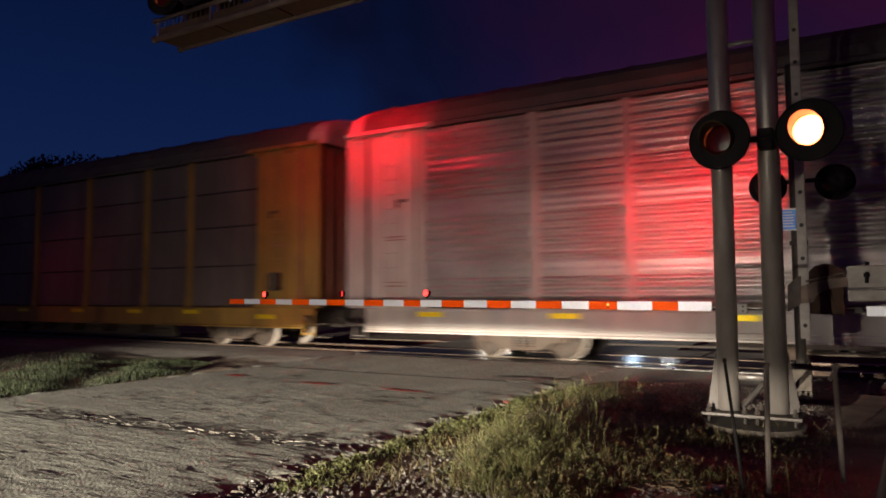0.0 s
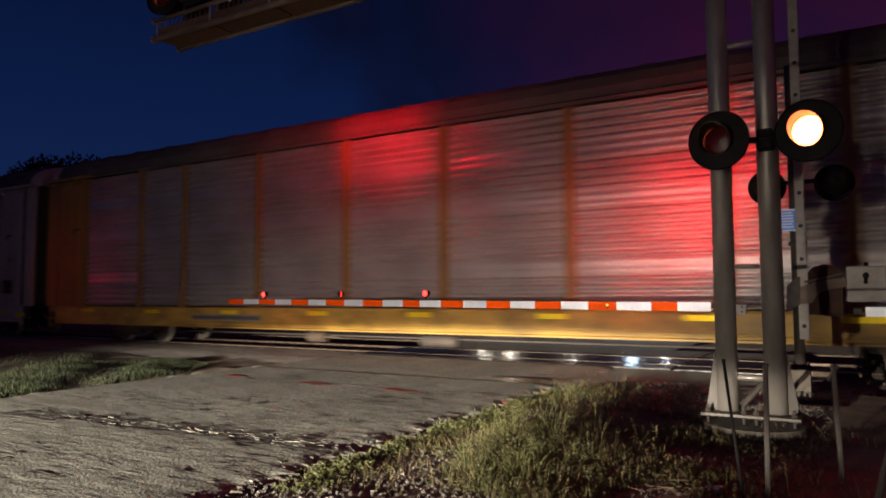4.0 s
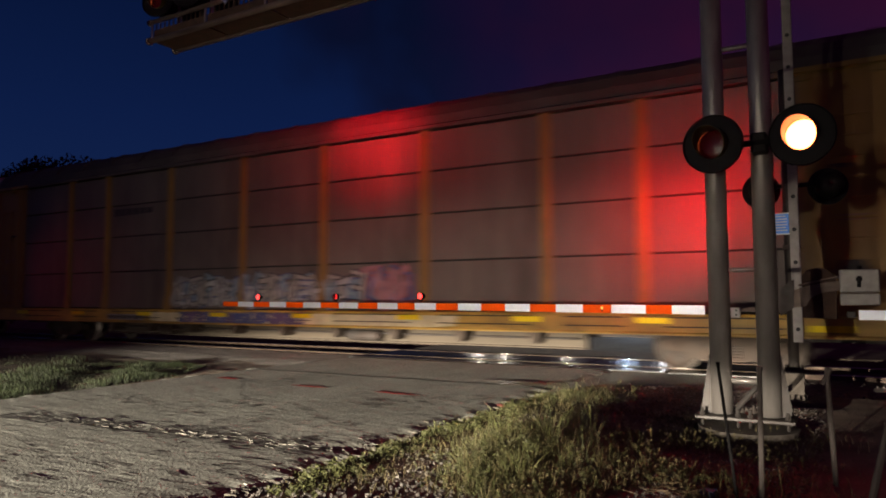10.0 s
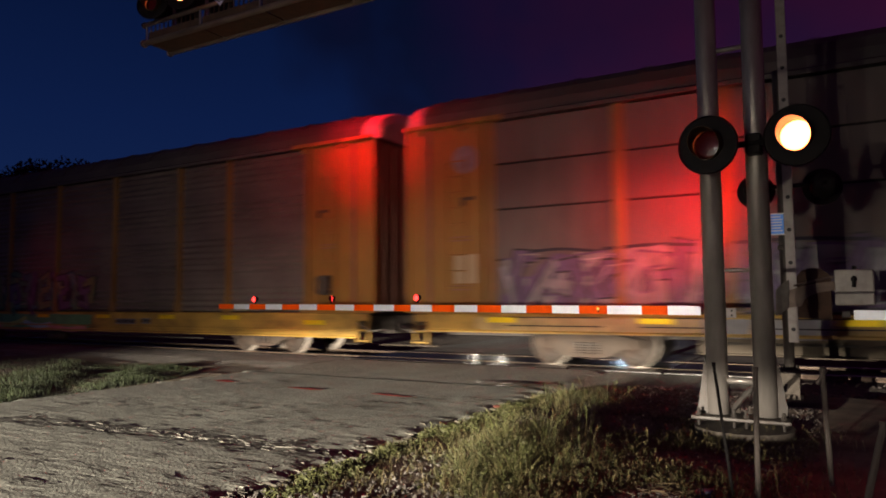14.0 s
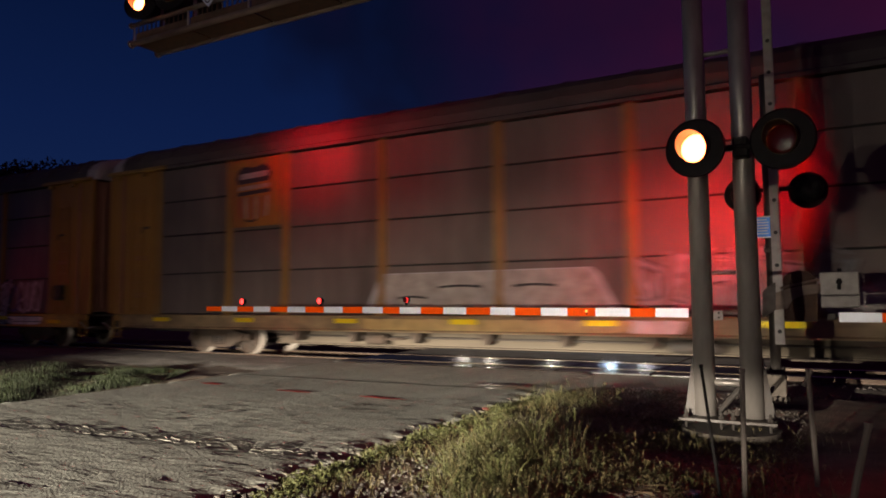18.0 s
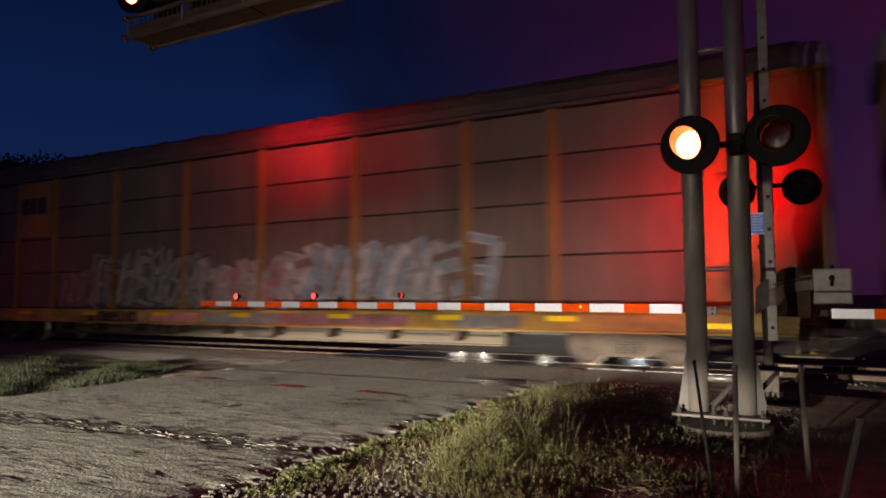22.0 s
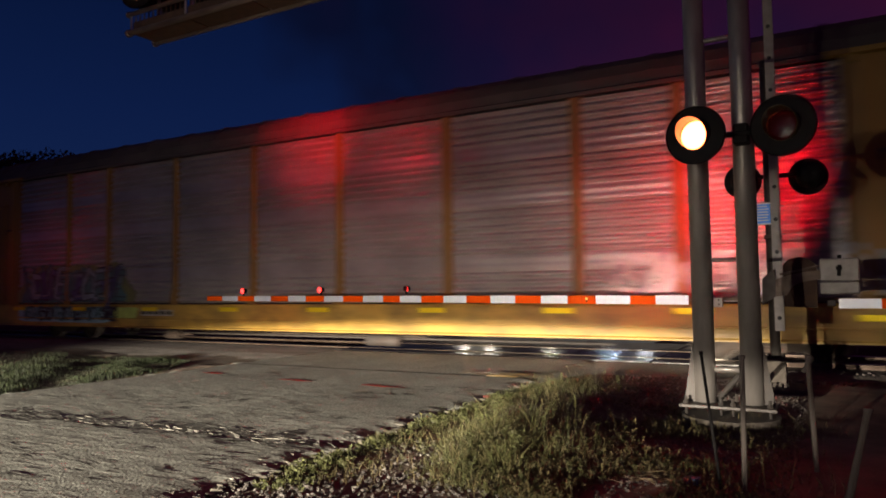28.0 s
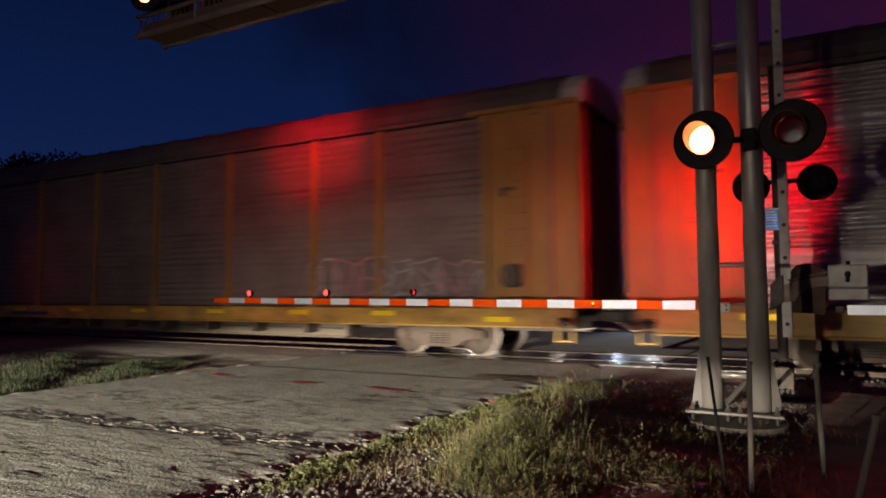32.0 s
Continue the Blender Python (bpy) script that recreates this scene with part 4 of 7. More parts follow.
# lamps on the arm
bm = bmesh.new()
ring(bm, [(0.0, 0.046), (0.0, 0.050), (0.055, 0.050), (0.06, 0.002)], 14)
box(bm, (0, 0.01, -0.06), (0.035, 0.04, 0.06), 0.006)
armlamp_me = finish("arm_lamp", bm, M["black"])
bm = bmesh.new()
ring(bm, [(-0.032, 0.001), (-0.026, 0.03), (-0.012, 0.048), (0.0, 0.05)], 16)
nlit = len(bm.faces)
ring(bm, [(0.0, 0.05), (0.012, 0.048), (0.026, 0.03), (0.032, 0.001)], 16)
bm.faces.ensure_lookup_table()
for i, f in enumerate(bm.faces):
    f.material_index = 0 if i < nlit else 1
armlens_me = finish("arm_lens", bm, [M["lamp_small"], M["lens_off"]], True)
warmlens_me = armlens_me.copy()
warmlens_me.materials[0] = M["lamp_warm"]
for x, z, left in ((-10.09, 1.352, None), (-8.17, 1.352, True), (-6.32, 1.355, False), (-3.185, 1.19, None)):
    a = put("arm_lamp", armlamp_me, gate, pose(x + 0.72, -0.38, z, 0, 0, -14) if x < -4 else pose(x + 0.72, -0.375, z - 0.02) @ Matrix.Scale(0.55, 4), "small gate-arm lamp")
    ln = put("arm_lens", armlens_me if x < -4 else warmlens_me, a, (0, -0.015, 0) if x < -4 else Matrix.Translation((0, -0.015, 0)) @ Matrix.Scale(0.75, 4))
    if left is not None:
        FLASHERS.append((ln, (0, -0.015, 0), left, "arm"))
# lamp pair of the gate, facing the rails
bm = bmesh.new()
tube(bm, (-0.36, 0.08, 2.82), (0.52, 0.08, 2.82), 0.03, seg=10)
part("cross_arm", bm, M["black"], gate)
for x in (-0.34, 0.48):
    back_head(gate, "gate_a" if x < 0 else "gate_b", 10, HEAD_SMALL, x > 0)
# perforated sign post with a blue notice
bm = bmesh.new()
extrude(bm, [(-0.058, -0.03), (0.058, -0.03), (0.058, 0.03), (-0.058, 0.03)], 0, 4.75)
part("perforated_post", bm, M["box"], gate, "perforated galvanised sign post", Matrix.Translation((0.075, -0.13, 0.73)) @ pose(0, 0, 0, 0, -90, 90))
for i in range(10):
    bm = bmesh.new()
    tube(bm, (0.075, -0.162, 0.90 + 0.436 * i), (0.075, -0.150, 0.90 + 0.436 * i), 0.027, seg=12)
    part("post_hole", bm, M["blackink"], gate)
for z in (1.98, 3.4):
    bm = bmesh.new()
    box(bm, (0.03, -0.09, z), (0.22, 0.05, 0.06), 0.008)
    part("post_clamp", bm, M["darksteel"], gate)
bm = bmesh.new()
box(bm, (-0.085, -0.17, 2.29), (0.20, 0.006, 0.27), 0.004)
notice = part("notice_plate", bm, M["blue"], gate, "small blue emergency notice with white lettering")
for zz in (2.425, 2.15):
    bm = bmesh.new()
    box(bm, (-0.085, -0.1765, zz), (0.21, 0.004, 0.016))
    part("notice_border", bm, M["whiteink"], notice, "white border strip")
for i, w in enumerate((0.12, 0.16, 0.15, 0.16, 0.13, 0.16)):
    bm = bmesh.new()
    box(bm, (-0.085, -0.176, 2.385 - 0.037 * i), (w, 0.003, 0.014))
    part("lettering_bar", bm, M["whiteink"], notice)
bm = bmesh.new()
box(bm, (0, 0, -0.2), (0.75, 0.75, 0.44), 0.03)
tagged(part("gate_foundation", bm, M["concrete"], None, "", (-0.72, 10.35, -0.03)), "square pale concrete foundation under the gate post", "foundation")

# ---- stakes beside the signal ----
def stake(at, top, r, material, label, hook=False):
    s = thing("stake", at, label, "stake", "stakes beside the signal")
    bm = bmesh.new()
    tube(bm, (0, 0, -0.15), top, r, r * 0.9, 8)
    part("shaft", bm, material, s)
    bm = bmesh.new()
    if hook:
        tube(bm, (top[0] + 0.03, top[1], top[2] - 0.01), (top[0] - 0.035, top[1], top[2] - 0.13), r * 0.8, seg=8)
    else:
        tube(bm, (top[0], top[1], top[2] - 0.01), (top[0], top[1], top[2] + 0.015), r * 1.15, seg=8)
    part("tip", bm, material, s)


stake((-0.73, 5.2, 0), (-0.11, 0.0, 0.86), 0.012, M["black"], "thin black metal stake leaning beside the signal")
stake((-0.585, 5.2, 0), (0.01, 0.0, 0.84), 0.019, M["wood"], "thin grey stake standing in the weeds")
stake((-0.165, 6.0, 0), (-0.035, 0.0, 0.80), 0.02, M["wood"], "grey stake with a bent top", True)
stake((-0.035, 4.7, -0.02), (0.175, 0.0, 0.63), 0.022, M["wood"], "leaning grey stake in the dark verge")


# ================= the train =================
NEAR = -1.50                      # plane of the side panels, in the car's space
POSTS = (2.45, 5.13, 7.02, 9.85, 12.70, 15.38, 18.23, 21.06, 22.95, 25.63)
SEAMS = (2.11, 3.14, 4.07)
BOTTOM, TOP, EAVE = 1.06, 4.95, 5.02
CACHE = {}


def cached(key, make):
    if key not in CACHE:
        CACHE[key] = make()
    return CACHE[key]


def rib_panel(w, mk):
    """Rolled corrugations in four sheets, with a plain lap where two sheets meet."""
    def make():
        bm = bmesh.new()
        prof, pitch, n = [], 0.158, 8
        steps = int((TOP - BOTTOM) / pitch * n)
        for i in range(steps + 1):
            z = BOTTOM + (TOP - BOTTOM) * i / steps
            near = min(abs(z - q) for q in (1.86, 3.14, 4.10))
            k = 1.0 if near > 0.17 else 0.12
            wave = math.cos(2 * math.pi * i / n)
            prof.append((-0.018 + (0.036 if mk == "ribpanel" else 0.022) * k * max(-0.95, min(0.95, 1.35 * wave)), z))
        extrude(bm, prof + [(0.05, TOP), (0.05, BOTTOM)], 0.13, w - 0.13, closed=False)
        return finish("side_panel", bm, M[mk], True)
    return cached(("rib", round(w, 2), mk), make)


def flat_panel(w, mk):
    def make():
        bm = bmesh.new()
        prof, z = [], BOTTOM
        for s in SEAMS:
            prof += [(0.0, z), (-0.012, z + 0.01), (-0.012, s - 0.020), (0.04, s - 0.014), (0.04, s + 0.014)]
            z = s + 0.019
        prof += [(0.0, z), (-0.012, z + 0.01), (-0.012, TOP)]
        extrude(bm, prof + [(0.06, TOP), (0.06, BOTTOM)], 0.13, w - 0.13)
        bm.faces.ensure_lookup_table()
        for f in bm.faces:      # the recess behind each lap is coloured near-black to hold its shade
            c_ = f.calc_center_median()
            if len(f.verts) == 4 and c_.y > 0.005 and c_.y < 0.05 and any(abs(c_.z - q) < 0.045 for q in SEAMS):
                f.material_index = 1
        return finish("side_panel", bm, [M[mk], M["seam"]])
    return cached(("flat", round(w, 2), mk), make)


def post_mesh(mk):
    def make():
        bm = bmesh.new()
        box(bm, (0, -0.03, (BOTTOM + EAVE) / 2), (0.13, 0.09, EAVE - BOTTOM), 0.012)
        box(bm, (0, 0.02, (BOTTOM + EAVE) / 2), (0.27, 0.05, EAVE - BOTTOM - 0.02), 0.008)
        vs = [bm.verts.new(v) for v in ((-0.065, -0.078, 1.45), (0.065, -0.078, 1.45), (0.19, -0.06, 1.02), (-0.19, -0.06, 1.02))]
        bm.faces.new(vs)
        return finish("side_post", bm, M[mk])
    return cached(("post", mk), make)


def end_side_mesh(mk, w):
    def make():
        bm = bmesh.new()
        box(bm, (w / 2, 0.0, (1.02 + EAVE) / 2), (w, 0.09, EAVE - 1.02), 0.015)
        return finish("end_panel", bm, M[mk])
    return cached(("endside", mk, w), make)


def end_post_mesh(mk):
    def make():
        bm = bmesh.new()
        box(bm, (0, -0.055, (1.02 + EAVE) / 2), (0.12, 0.04, EAVE - 1.06), 0.008)
        return finish("end_post", bm, M[mk])
    return cached(("endpost", mk), make)


def door_edge_mesh(mk):
    def make():
        bm = bmesh.new()
        box(bm, (0, -0.05, 3.0), (0.07, 0.07, 3.9), 0.01)
        for z in (1.35, 2.3, 3.3, 4.5):
            tube(bm, (0, -0.095, z - 0.09), (0, -0.095, z + 0.09), 0.02, seg=8)
        return finish("door_edge", bm, M[mk])
    return cached(("dooredge", mk), make)


def ladder_mesh(mk):
    def make():
        bm = bmesh.new()
        for x in (-0.22, 0.22):
            tube(bm, (x, -0.12, 1.1), (x, -0.12, 4.3), 0.016, seg=6)
        for i in range(10):
            tube(bm, (-0.22, -0.12, 1.25 + 0.33 * i), (0.22, -0.12, 1.25 + 0.33 * i), 0.014, seg=6)
        for z in (1.2, 4.2):
            for x in (-0.22, 0.22):
                tube(bm, (x, -0.12, z), (x, -0.02, z), 0.012, seg=6)
        return finish("ladder", bm, M[mk])
    return cached(("ladder", mk), make)


def sill_mesh(mk, low):
    def make():
        bm = bmesh.new()
        mid = [(-0.045, 0.645), (-0.062, 0.635), (-0.062, 0.605), (-0.045, 0.595)] if low < 0.5 else []
        prof = [(-0.04, 1.03), (-0.06, 1.01), (-0.045, 0.97)] + mid + [(-0.045, low + 0.06), (-0.075, low + 0.03), (-0.075, low), (0.05, low), (0.05, 1.03)]
        extrude(bm, prof, 0.95, CAR - 0.95)
        return finish("side_sill", bm, M[mk])
    return cached(("sill", mk, low), make)


def cross_bearer_mesh(low):
    """A tapered bracket under the side sill."""
    def make():
        bm = bmesh.new()
        prof = [(-0.16, low + 0.02), (0.16, low + 0.02), (0.07, low - 0.20), (0.02, low - 0.24), (-0.05, low - 0.20)]
        a = [bm.verts.new((x, 0.02, z)) for x, z in prof]
        b = [bm.verts.new((x, 0.40, z)) for x, z in prof]
        for i in range(5):
            k = (i + 1) % 5
            bm.faces.new((a[i], a[k], b[k], b[i]))
        bm.faces.new(a[::-1])
        bm.faces.new(b)
        return finish("cross_bearer", bm, M["truck"])
    return cached(("bearer", low), make)


def centre_sill_mesh(low):
    """The long plate girder behind the side sill, hung with dust, and the brake pipe along it."""
    def make():
        bm = bmesh.new()
        bottom = low - 0.34 if low > 0.5 else low - 0.04
        prof = [(0.42, bottom), (0.42, bottom + 0.025), (0.50, bottom + 0.03), (0.50, 0.92), (0.66, 0.92), (0.66, bottom)]
        extrude(bm, prof, 6.4, CAR - 6.4)
        return finish("centre_sill", bm, M["dustytan"])
    return cached(("centresill", low), make)


def brake_pipe_mesh(low):
    def make():
        bm = bmesh.new()
        tube(bm, (6.5, 0.36, low - 0.13), (CAR - 6.5, 0.36, low - 0.13), 0.022, seg=8)
        return finish("brake_pipe", bm, M["darksteel"], True)
    return cached(("brakepipe", low), make)


def roof_mesh(mk):
    def make():
        bm = bmesh.new()
        prof = [(-1.58, EAVE - 0.02), (-1.58, EAVE + 0.06), (-1.53, EAVE + 0.09), (-1.50, 5.30), (-1.38, 5.52), (-1.05, 5.72), (-0.5, 5.83), (0, 5.86), (0.5, 5.83), (1.05, 5.72),
                (1.38, 5.52), (1.50, 5.30), (1.58, EAVE + 0.06), (1.58, EAVE - 0.02)]
        extrude(bm, prof, 0.82, CAR - 0.82)
        return finish("roof", bm, M[mk])
    return cached(("roof", mk), make)


def roof_rib_mesh(mk):
    def make():
        bm = bmesh.new()
        prof = [(-1.512, 5.31), (-1.392, 5.548), (-1.058, 5.748), (-0.504, 5.858), (0, 5.888), (0.504, 5.858), (1.058, 5.748), (1.392, 5.548), (1.512, 5.31)]
        extrude(bm, prof + [(1.45, 5.28), (-1.45, 5.28)], -0.05, 0.05)
        return finish("roof_rib", bm, M[mk])
    return cached(("roofrib", mk), make)


def end_cap_mesh(mk):
    def make():
        bm = bmesh.new()
        rows = []
        for dx, k in ((0.0, 0.93), (-0.34, 0.92), (-0.46, 0.86), (-0.52, 0.62)):
            row = []
            for i in range(13):
                a = math.pi * i / 12
                row.append(bm.verts.new((dx, -1.56 * math.cos(a) * (0.75 + 0.25 * k), 5.02 + (0.90 * k) * math.sin(a) ** 0.75)))
            rows.append(row)
        for j in range(3):
            for i in range(12):
                bm.faces.new((rows[j][i], rows[j][i + 1], rows[j + 1][i + 1], rows[j + 1][i]))
        bm.faces.new(rows[3])
        bm.faces.new(rows[0][::-1])
        return finish("roof_end_cap", bm, M[mk])
    return cached(("cap", mk), make)


def end_door_mesh(mk):
    def make():
        bm = bmesh.new()
        box(bm, (0, 0, 3.05), (0.07, 1.40, 3.9), 0.02)
        return finish("end_door", bm, M[mk])
    return cached(("enddoor", mk), make)


def door_rib_mesh(mk):
    def make():
        bm = bmesh.new()
        box(bm, (-0.05, 0, 3.05), (0.05, 0.07, 3.7), 0.01)
        return finish("door_rib", bm, M[mk])
    return cached(("doorrib", mk), make)


def wheel_mesh():
    bm = bmesh.new()
    for s in (-1, 1):
        b = s * 0.755
        ring(bm, [(b + s * 0.065, 0.30), (b + s * 0.065, 0.415), (b - s * 0.065, 0.42), (b - s * 0.066, 0.45), (b - s * 0.085, 0.45), (b - s * 0.085, 0.30)], 36)
        ring(bm, [(b + s * 0.06, 0.345), (b + s * 0.02, 0.30), (b + s * 0.045, 0.14), (b + s * 0.085, 0.10), (b + s * 0.085, 0.002)], 36)
        for k in range(3):      # chalk marks and casting bosses on the plate
            a = 2.1 * k
            box(bm, (0.22 * math.cos(a), b + s * 0.04, 0.22 * math.sin(a)), (0.05, 0.03, 0.05), 0.01)
    tube(bm, (0, -1.02, 0), (0, 1.02, 0), 0.085, seg=12)
    bm.faces.ensure_lookup_table()
    for f in bm.faces:
        r = sum((v.co.x ** 2 + v.co.z ** 2) ** 0.5 for v in f.verts) / len(f.verts)
        f.material_index = 1 if r > 0.37 and len(f.verts) == 4 else 0
    return finish("wheelset", bm, [M["wheel"], M["tread"]], True)


def truck_frame_mesh():
    bm = bmesh.new()
    for s in (-1, 1):
        y = s * 0.98
        prof = [(-1.08, 0.52), (-1.08, 0.36), (-0.72, 0.34), (-0.52, 0.22), (-0.32, 0.17), (0.32, 0.17), (0.52, 0.22), (0.72, 0.34), (1.08, 0.36), (1.08, 0.52),
                (0.62, 0.60), (0.36, 0.66), (-0.36, 0.66), (-0.62, 0.60)]
        a = [bm.verts.new((x, y - 0.07, z)) for x, z in prof]
        b = [bm.verts.new((x, y + 0.07, z)) for x, z in prof]
        n = len(prof)
        for i in range(n):
            j = (i + 1) % n
            bm.faces.new((a[i], a[j], b[j], b[i]))
        bm.faces.new(a[::-1])
        bm.faces.new(b)
        for x in (-0.865, 0.865):
            tube(bm, (x, y - 0.13, 0.44), (x, y + 0.13, 0.44), 0.11, seg=12)
            tube(bm, (x, y - 0.16, 0.44), (x, y - 0.12, 0.44), 0.07, seg=10)
    box(bm, (0, 0, 0.5), (0.36, 2.0, 0.24), 0.03)
    return finish("truck", bm, M["truck"])


def spring_mesh():
    """One coil: a turned body with five swellings."""
    bm = bmesh.new()
    rings = []
    for k in range(5):
        z = 0.235 + 0.05 * k
        rings += [(z, 0.052), (z + 0.008, 0.074), (z + 0.020, 0.074), (z + 0.028, 0.052)]
    rows = [[bm.verts.new((r * math.cos(math.pi * i / 5), -1.06 + r * math.sin(math.pi * i / 5), z)) for i in range(10)] for z, r in rings]
    for p, q in zip(rows, rows[1:]):
        for i in range(10):
            j = (i + 1) % 10
            bm.faces.new((p[i], p[j], q[j], q[i]))
    bm.faces.new(rows[0][::-1])
    bm.faces.new(rows[-1])
    return finish("spring", bm, M["darksteel"], True)


def coupler_mesh():
    bm = bmesh.new()
    box(bm, (0.35, 0, 0.84), (0.75, 0.20, 0.22), 0.03)
    box(bm, (-0.02, 0.03, 0.84), (0.26, 0.34, 0.28), 0.06)
    tube(bm, (0.05, 0.0, 0.55), (0.6, 0.1, 0.62), 0.03, seg=8)
    return finish("coupler", bm, M["darksteel"])


WHEEL, TRUCK, SPRING, COUPLER = wheel_mesh(), truck_frame_mesh(), spring_mesh(), coupler_mesh()
bm = bmesh.new()
box(bm, (0, 0, 0), (0.62, 0.012, 0.105), 0.003)
REFLECTOR = finish("reflector", bm, M["reflect"])
bm = bmesh.new()
box(bm, (0, -0.10, 2.05), (0.34, 0.16, 0.46), 0.04)
ring(bm, [(-0.2, 0.20), (-0.2, 0.23), (-0.23, 0.23), (-0.23, 0.20), (-0.2, 0.20)], 18)
for v in bm.verts:
    if v.co.z < 1.0:
        v.co.z += 2.05
BRAKE = finish("hand_brake", bm, M["darksteel"])


bm = bmesh.new()
tube(bm, (-0.3, 0, 0), (0.22, 0, 0), 0.12, seg=14)
tube(bm, (0.22, 0, 0), (0.62, 0, 0.02), 0.03, seg=8)
box(bm, (-0.18, 0, 0.11), (0.08, 0.1, 0.12), 0.01)
BRAKE_CYLINDER = finish("brake_cylinder", bm, M["truck"])
bm = bmesh.new()
ring(bm, [(-0.48, 0.002), (-0.46, 0.08), (-0.40, 0.125), (0.40, 0.125), (0.46, 0.08), (0.48, 0.002)], 18)
bmesh.ops.rotate(bm, verts=bm.verts, cent=(0, 0, 0), matrix=Matrix.Rotation(math.pi / 2, 3, "Z"))
AIR_TANK = finish("air_tank", bm, M["darksteel"], True)


def blob(seed, w, h):
    """A soft-cornered letter-like outline about the origin."""
    rnd = random.Random(seed)
    lean, pts = rnd.uniform(-0.25, 0.35) * h, []
    n = 22
    p1, p2, k1, k2 = rnd.uniform(0, 6.3), rnd.uniform(0, 6.3), rnd.uniform(0.08, 0.2), rnd.uniform(0.05, 0.15)
    for i in range(n):
        a = 2 * math.pi * i / n
        r = 1 + k1 * math.sin(3 * a + p1) + k2 * math.sin(5 * a + p2)
        c, s = math.cos(a), math.sin(a)
        x = w / 2 * r * math.copysign(abs(c) ** 0.55, c)
        z = h / 2 * r * math.copysign(abs(s) ** 0.55, s)
        pts.append((x + lean * z / h, z))
    return pts


def plate_from(bm, pts, cx, cz, y, grow=1.0, inner=None):
    a = [bm.verts.new((cx + x * grow, y, cz + z * grow)) for x, z in pts]
    if inner is None:
        bm.faces.new(a)
        return
    b = [bm.verts.new((cx + x * inner, y, cz + z * inner)) for x, z in pts]
    for i in range(len(a)):
        j = (i + 1) % len(a)
        bm.faces.new((a[i], a[j], b[j], b[i]))


def stroke(bm, pts, w, y):
    """A brush stroke of width w along (x, z) points."""
    lo, hi = [], []
    for i, (x, z) in enumerate(pts):
        x0, z0 = pts[max(0, i - 1)]
        x1, z1 = pts[min(len(pts) - 1, i + 1)]
        d = math.hypot(x1 - x0, z1 - z0) or 1
        nx_, nz_ = -(z1 - z0) / d, (x1 - x0) / d
        ww = w * (0.62 if i in (0, len(pts) - 1) else 1)
        lo.append(bm.verts.new((x - nx_ * ww / 2, y, z - nz_ * ww / 2)))
        hi.append(bm.verts.new((x + nx_ * ww / 2, y, z + nz_ * ww / 2)))
    for i in range(len(pts) - 1):
        bm.faces.new((lo[i], lo[i + 1], hi[i + 1], hi[i]))


GLYPHS = (((0, 0), (0.35, 1), (0.75, 0.02)), ((0.05, 0), (0.1, 1), (0.8, 0.75), (0.15, 0.5), (0.85, 0.0)), ((0.8, 0.9), (0.2, 1), (0.1, 0.6), (0.8, 0.4), (0.7, 0), (0.0, 0.05)),
          ((0, 0), (0.1, 1), (0.7, 0), (0.85, 1)), ((0.85, 0.95), (0.1, 0.9), (0.05, 0.1), (0.85, 0.0)), ((0.1, 1), (0.2, 0.0), (0.85, 0.1), (0.9, 1)),
          ((0.0, 0.9), (0.9, 1), (0.1, 0.05), (0.9, 0)), ((0.05, 0), (0.0, 1), (0.8, 0.9), (0.85, 0.45), (0.1, 0.4)))


def brush(bm, pts, w, y):
    """A blunt-ended stroke through (x, z) points, with smoothed corners."""
    fine = []
    for i in range(len(pts) - 1):
        for u in (0.0, 0.2, 0.4, 0.6, 0.8):
            a, b, c_, d = pts[max(0, i - 1)], pts[i], pts[i + 1], pts[min(len(pts) - 1, i + 2)]
            fine.append(tuple(0.5 * (2 * b[k] + (c_[k] - a[k]) * u + (2 * a[k] - 5 * b[k] + 4 * c_[k] - d[k]) * u * u + (3 * b[k] - a[k] - 3 * c_[k] + d[k]) * u ** 3) for k in (0, 1)))
    fine.append(pts[-1])
    lo, hi = [], []
    for i, (x, z) in enumerate(fine):
        x0, z0 = fine[max(0, i - 1)]
        x1, z1 = fine[min(len(fine) - 1, i + 1)]
        d = math.hypot(x1 - x0, z1 - z0) or 1
        nx_, nz_ = -(z1 - z0) / d * w / 2, (x1 - x0) / d * w / 2
        lo.append(bm.verts.new((x - nx_, y, z - nz_)))
        hi.append(bm.verts.new((x + nx_, y, z + nz_)))
    for i in range(len(fine) - 1):
        bm.faces.new((lo[i], lo[i + 1], hi[i + 1], hi[i]))


def mirrored(glyph, rnd):
    """A sign turned over at random, so that no row of signs makes a word."""
    flip, turn = rnd.random() < 0.5, rnd.random() < 0.5
    return [(1 - gx_ if flip else gx_, 1 - gz if turn else gz) for gx_, gz in glyph]


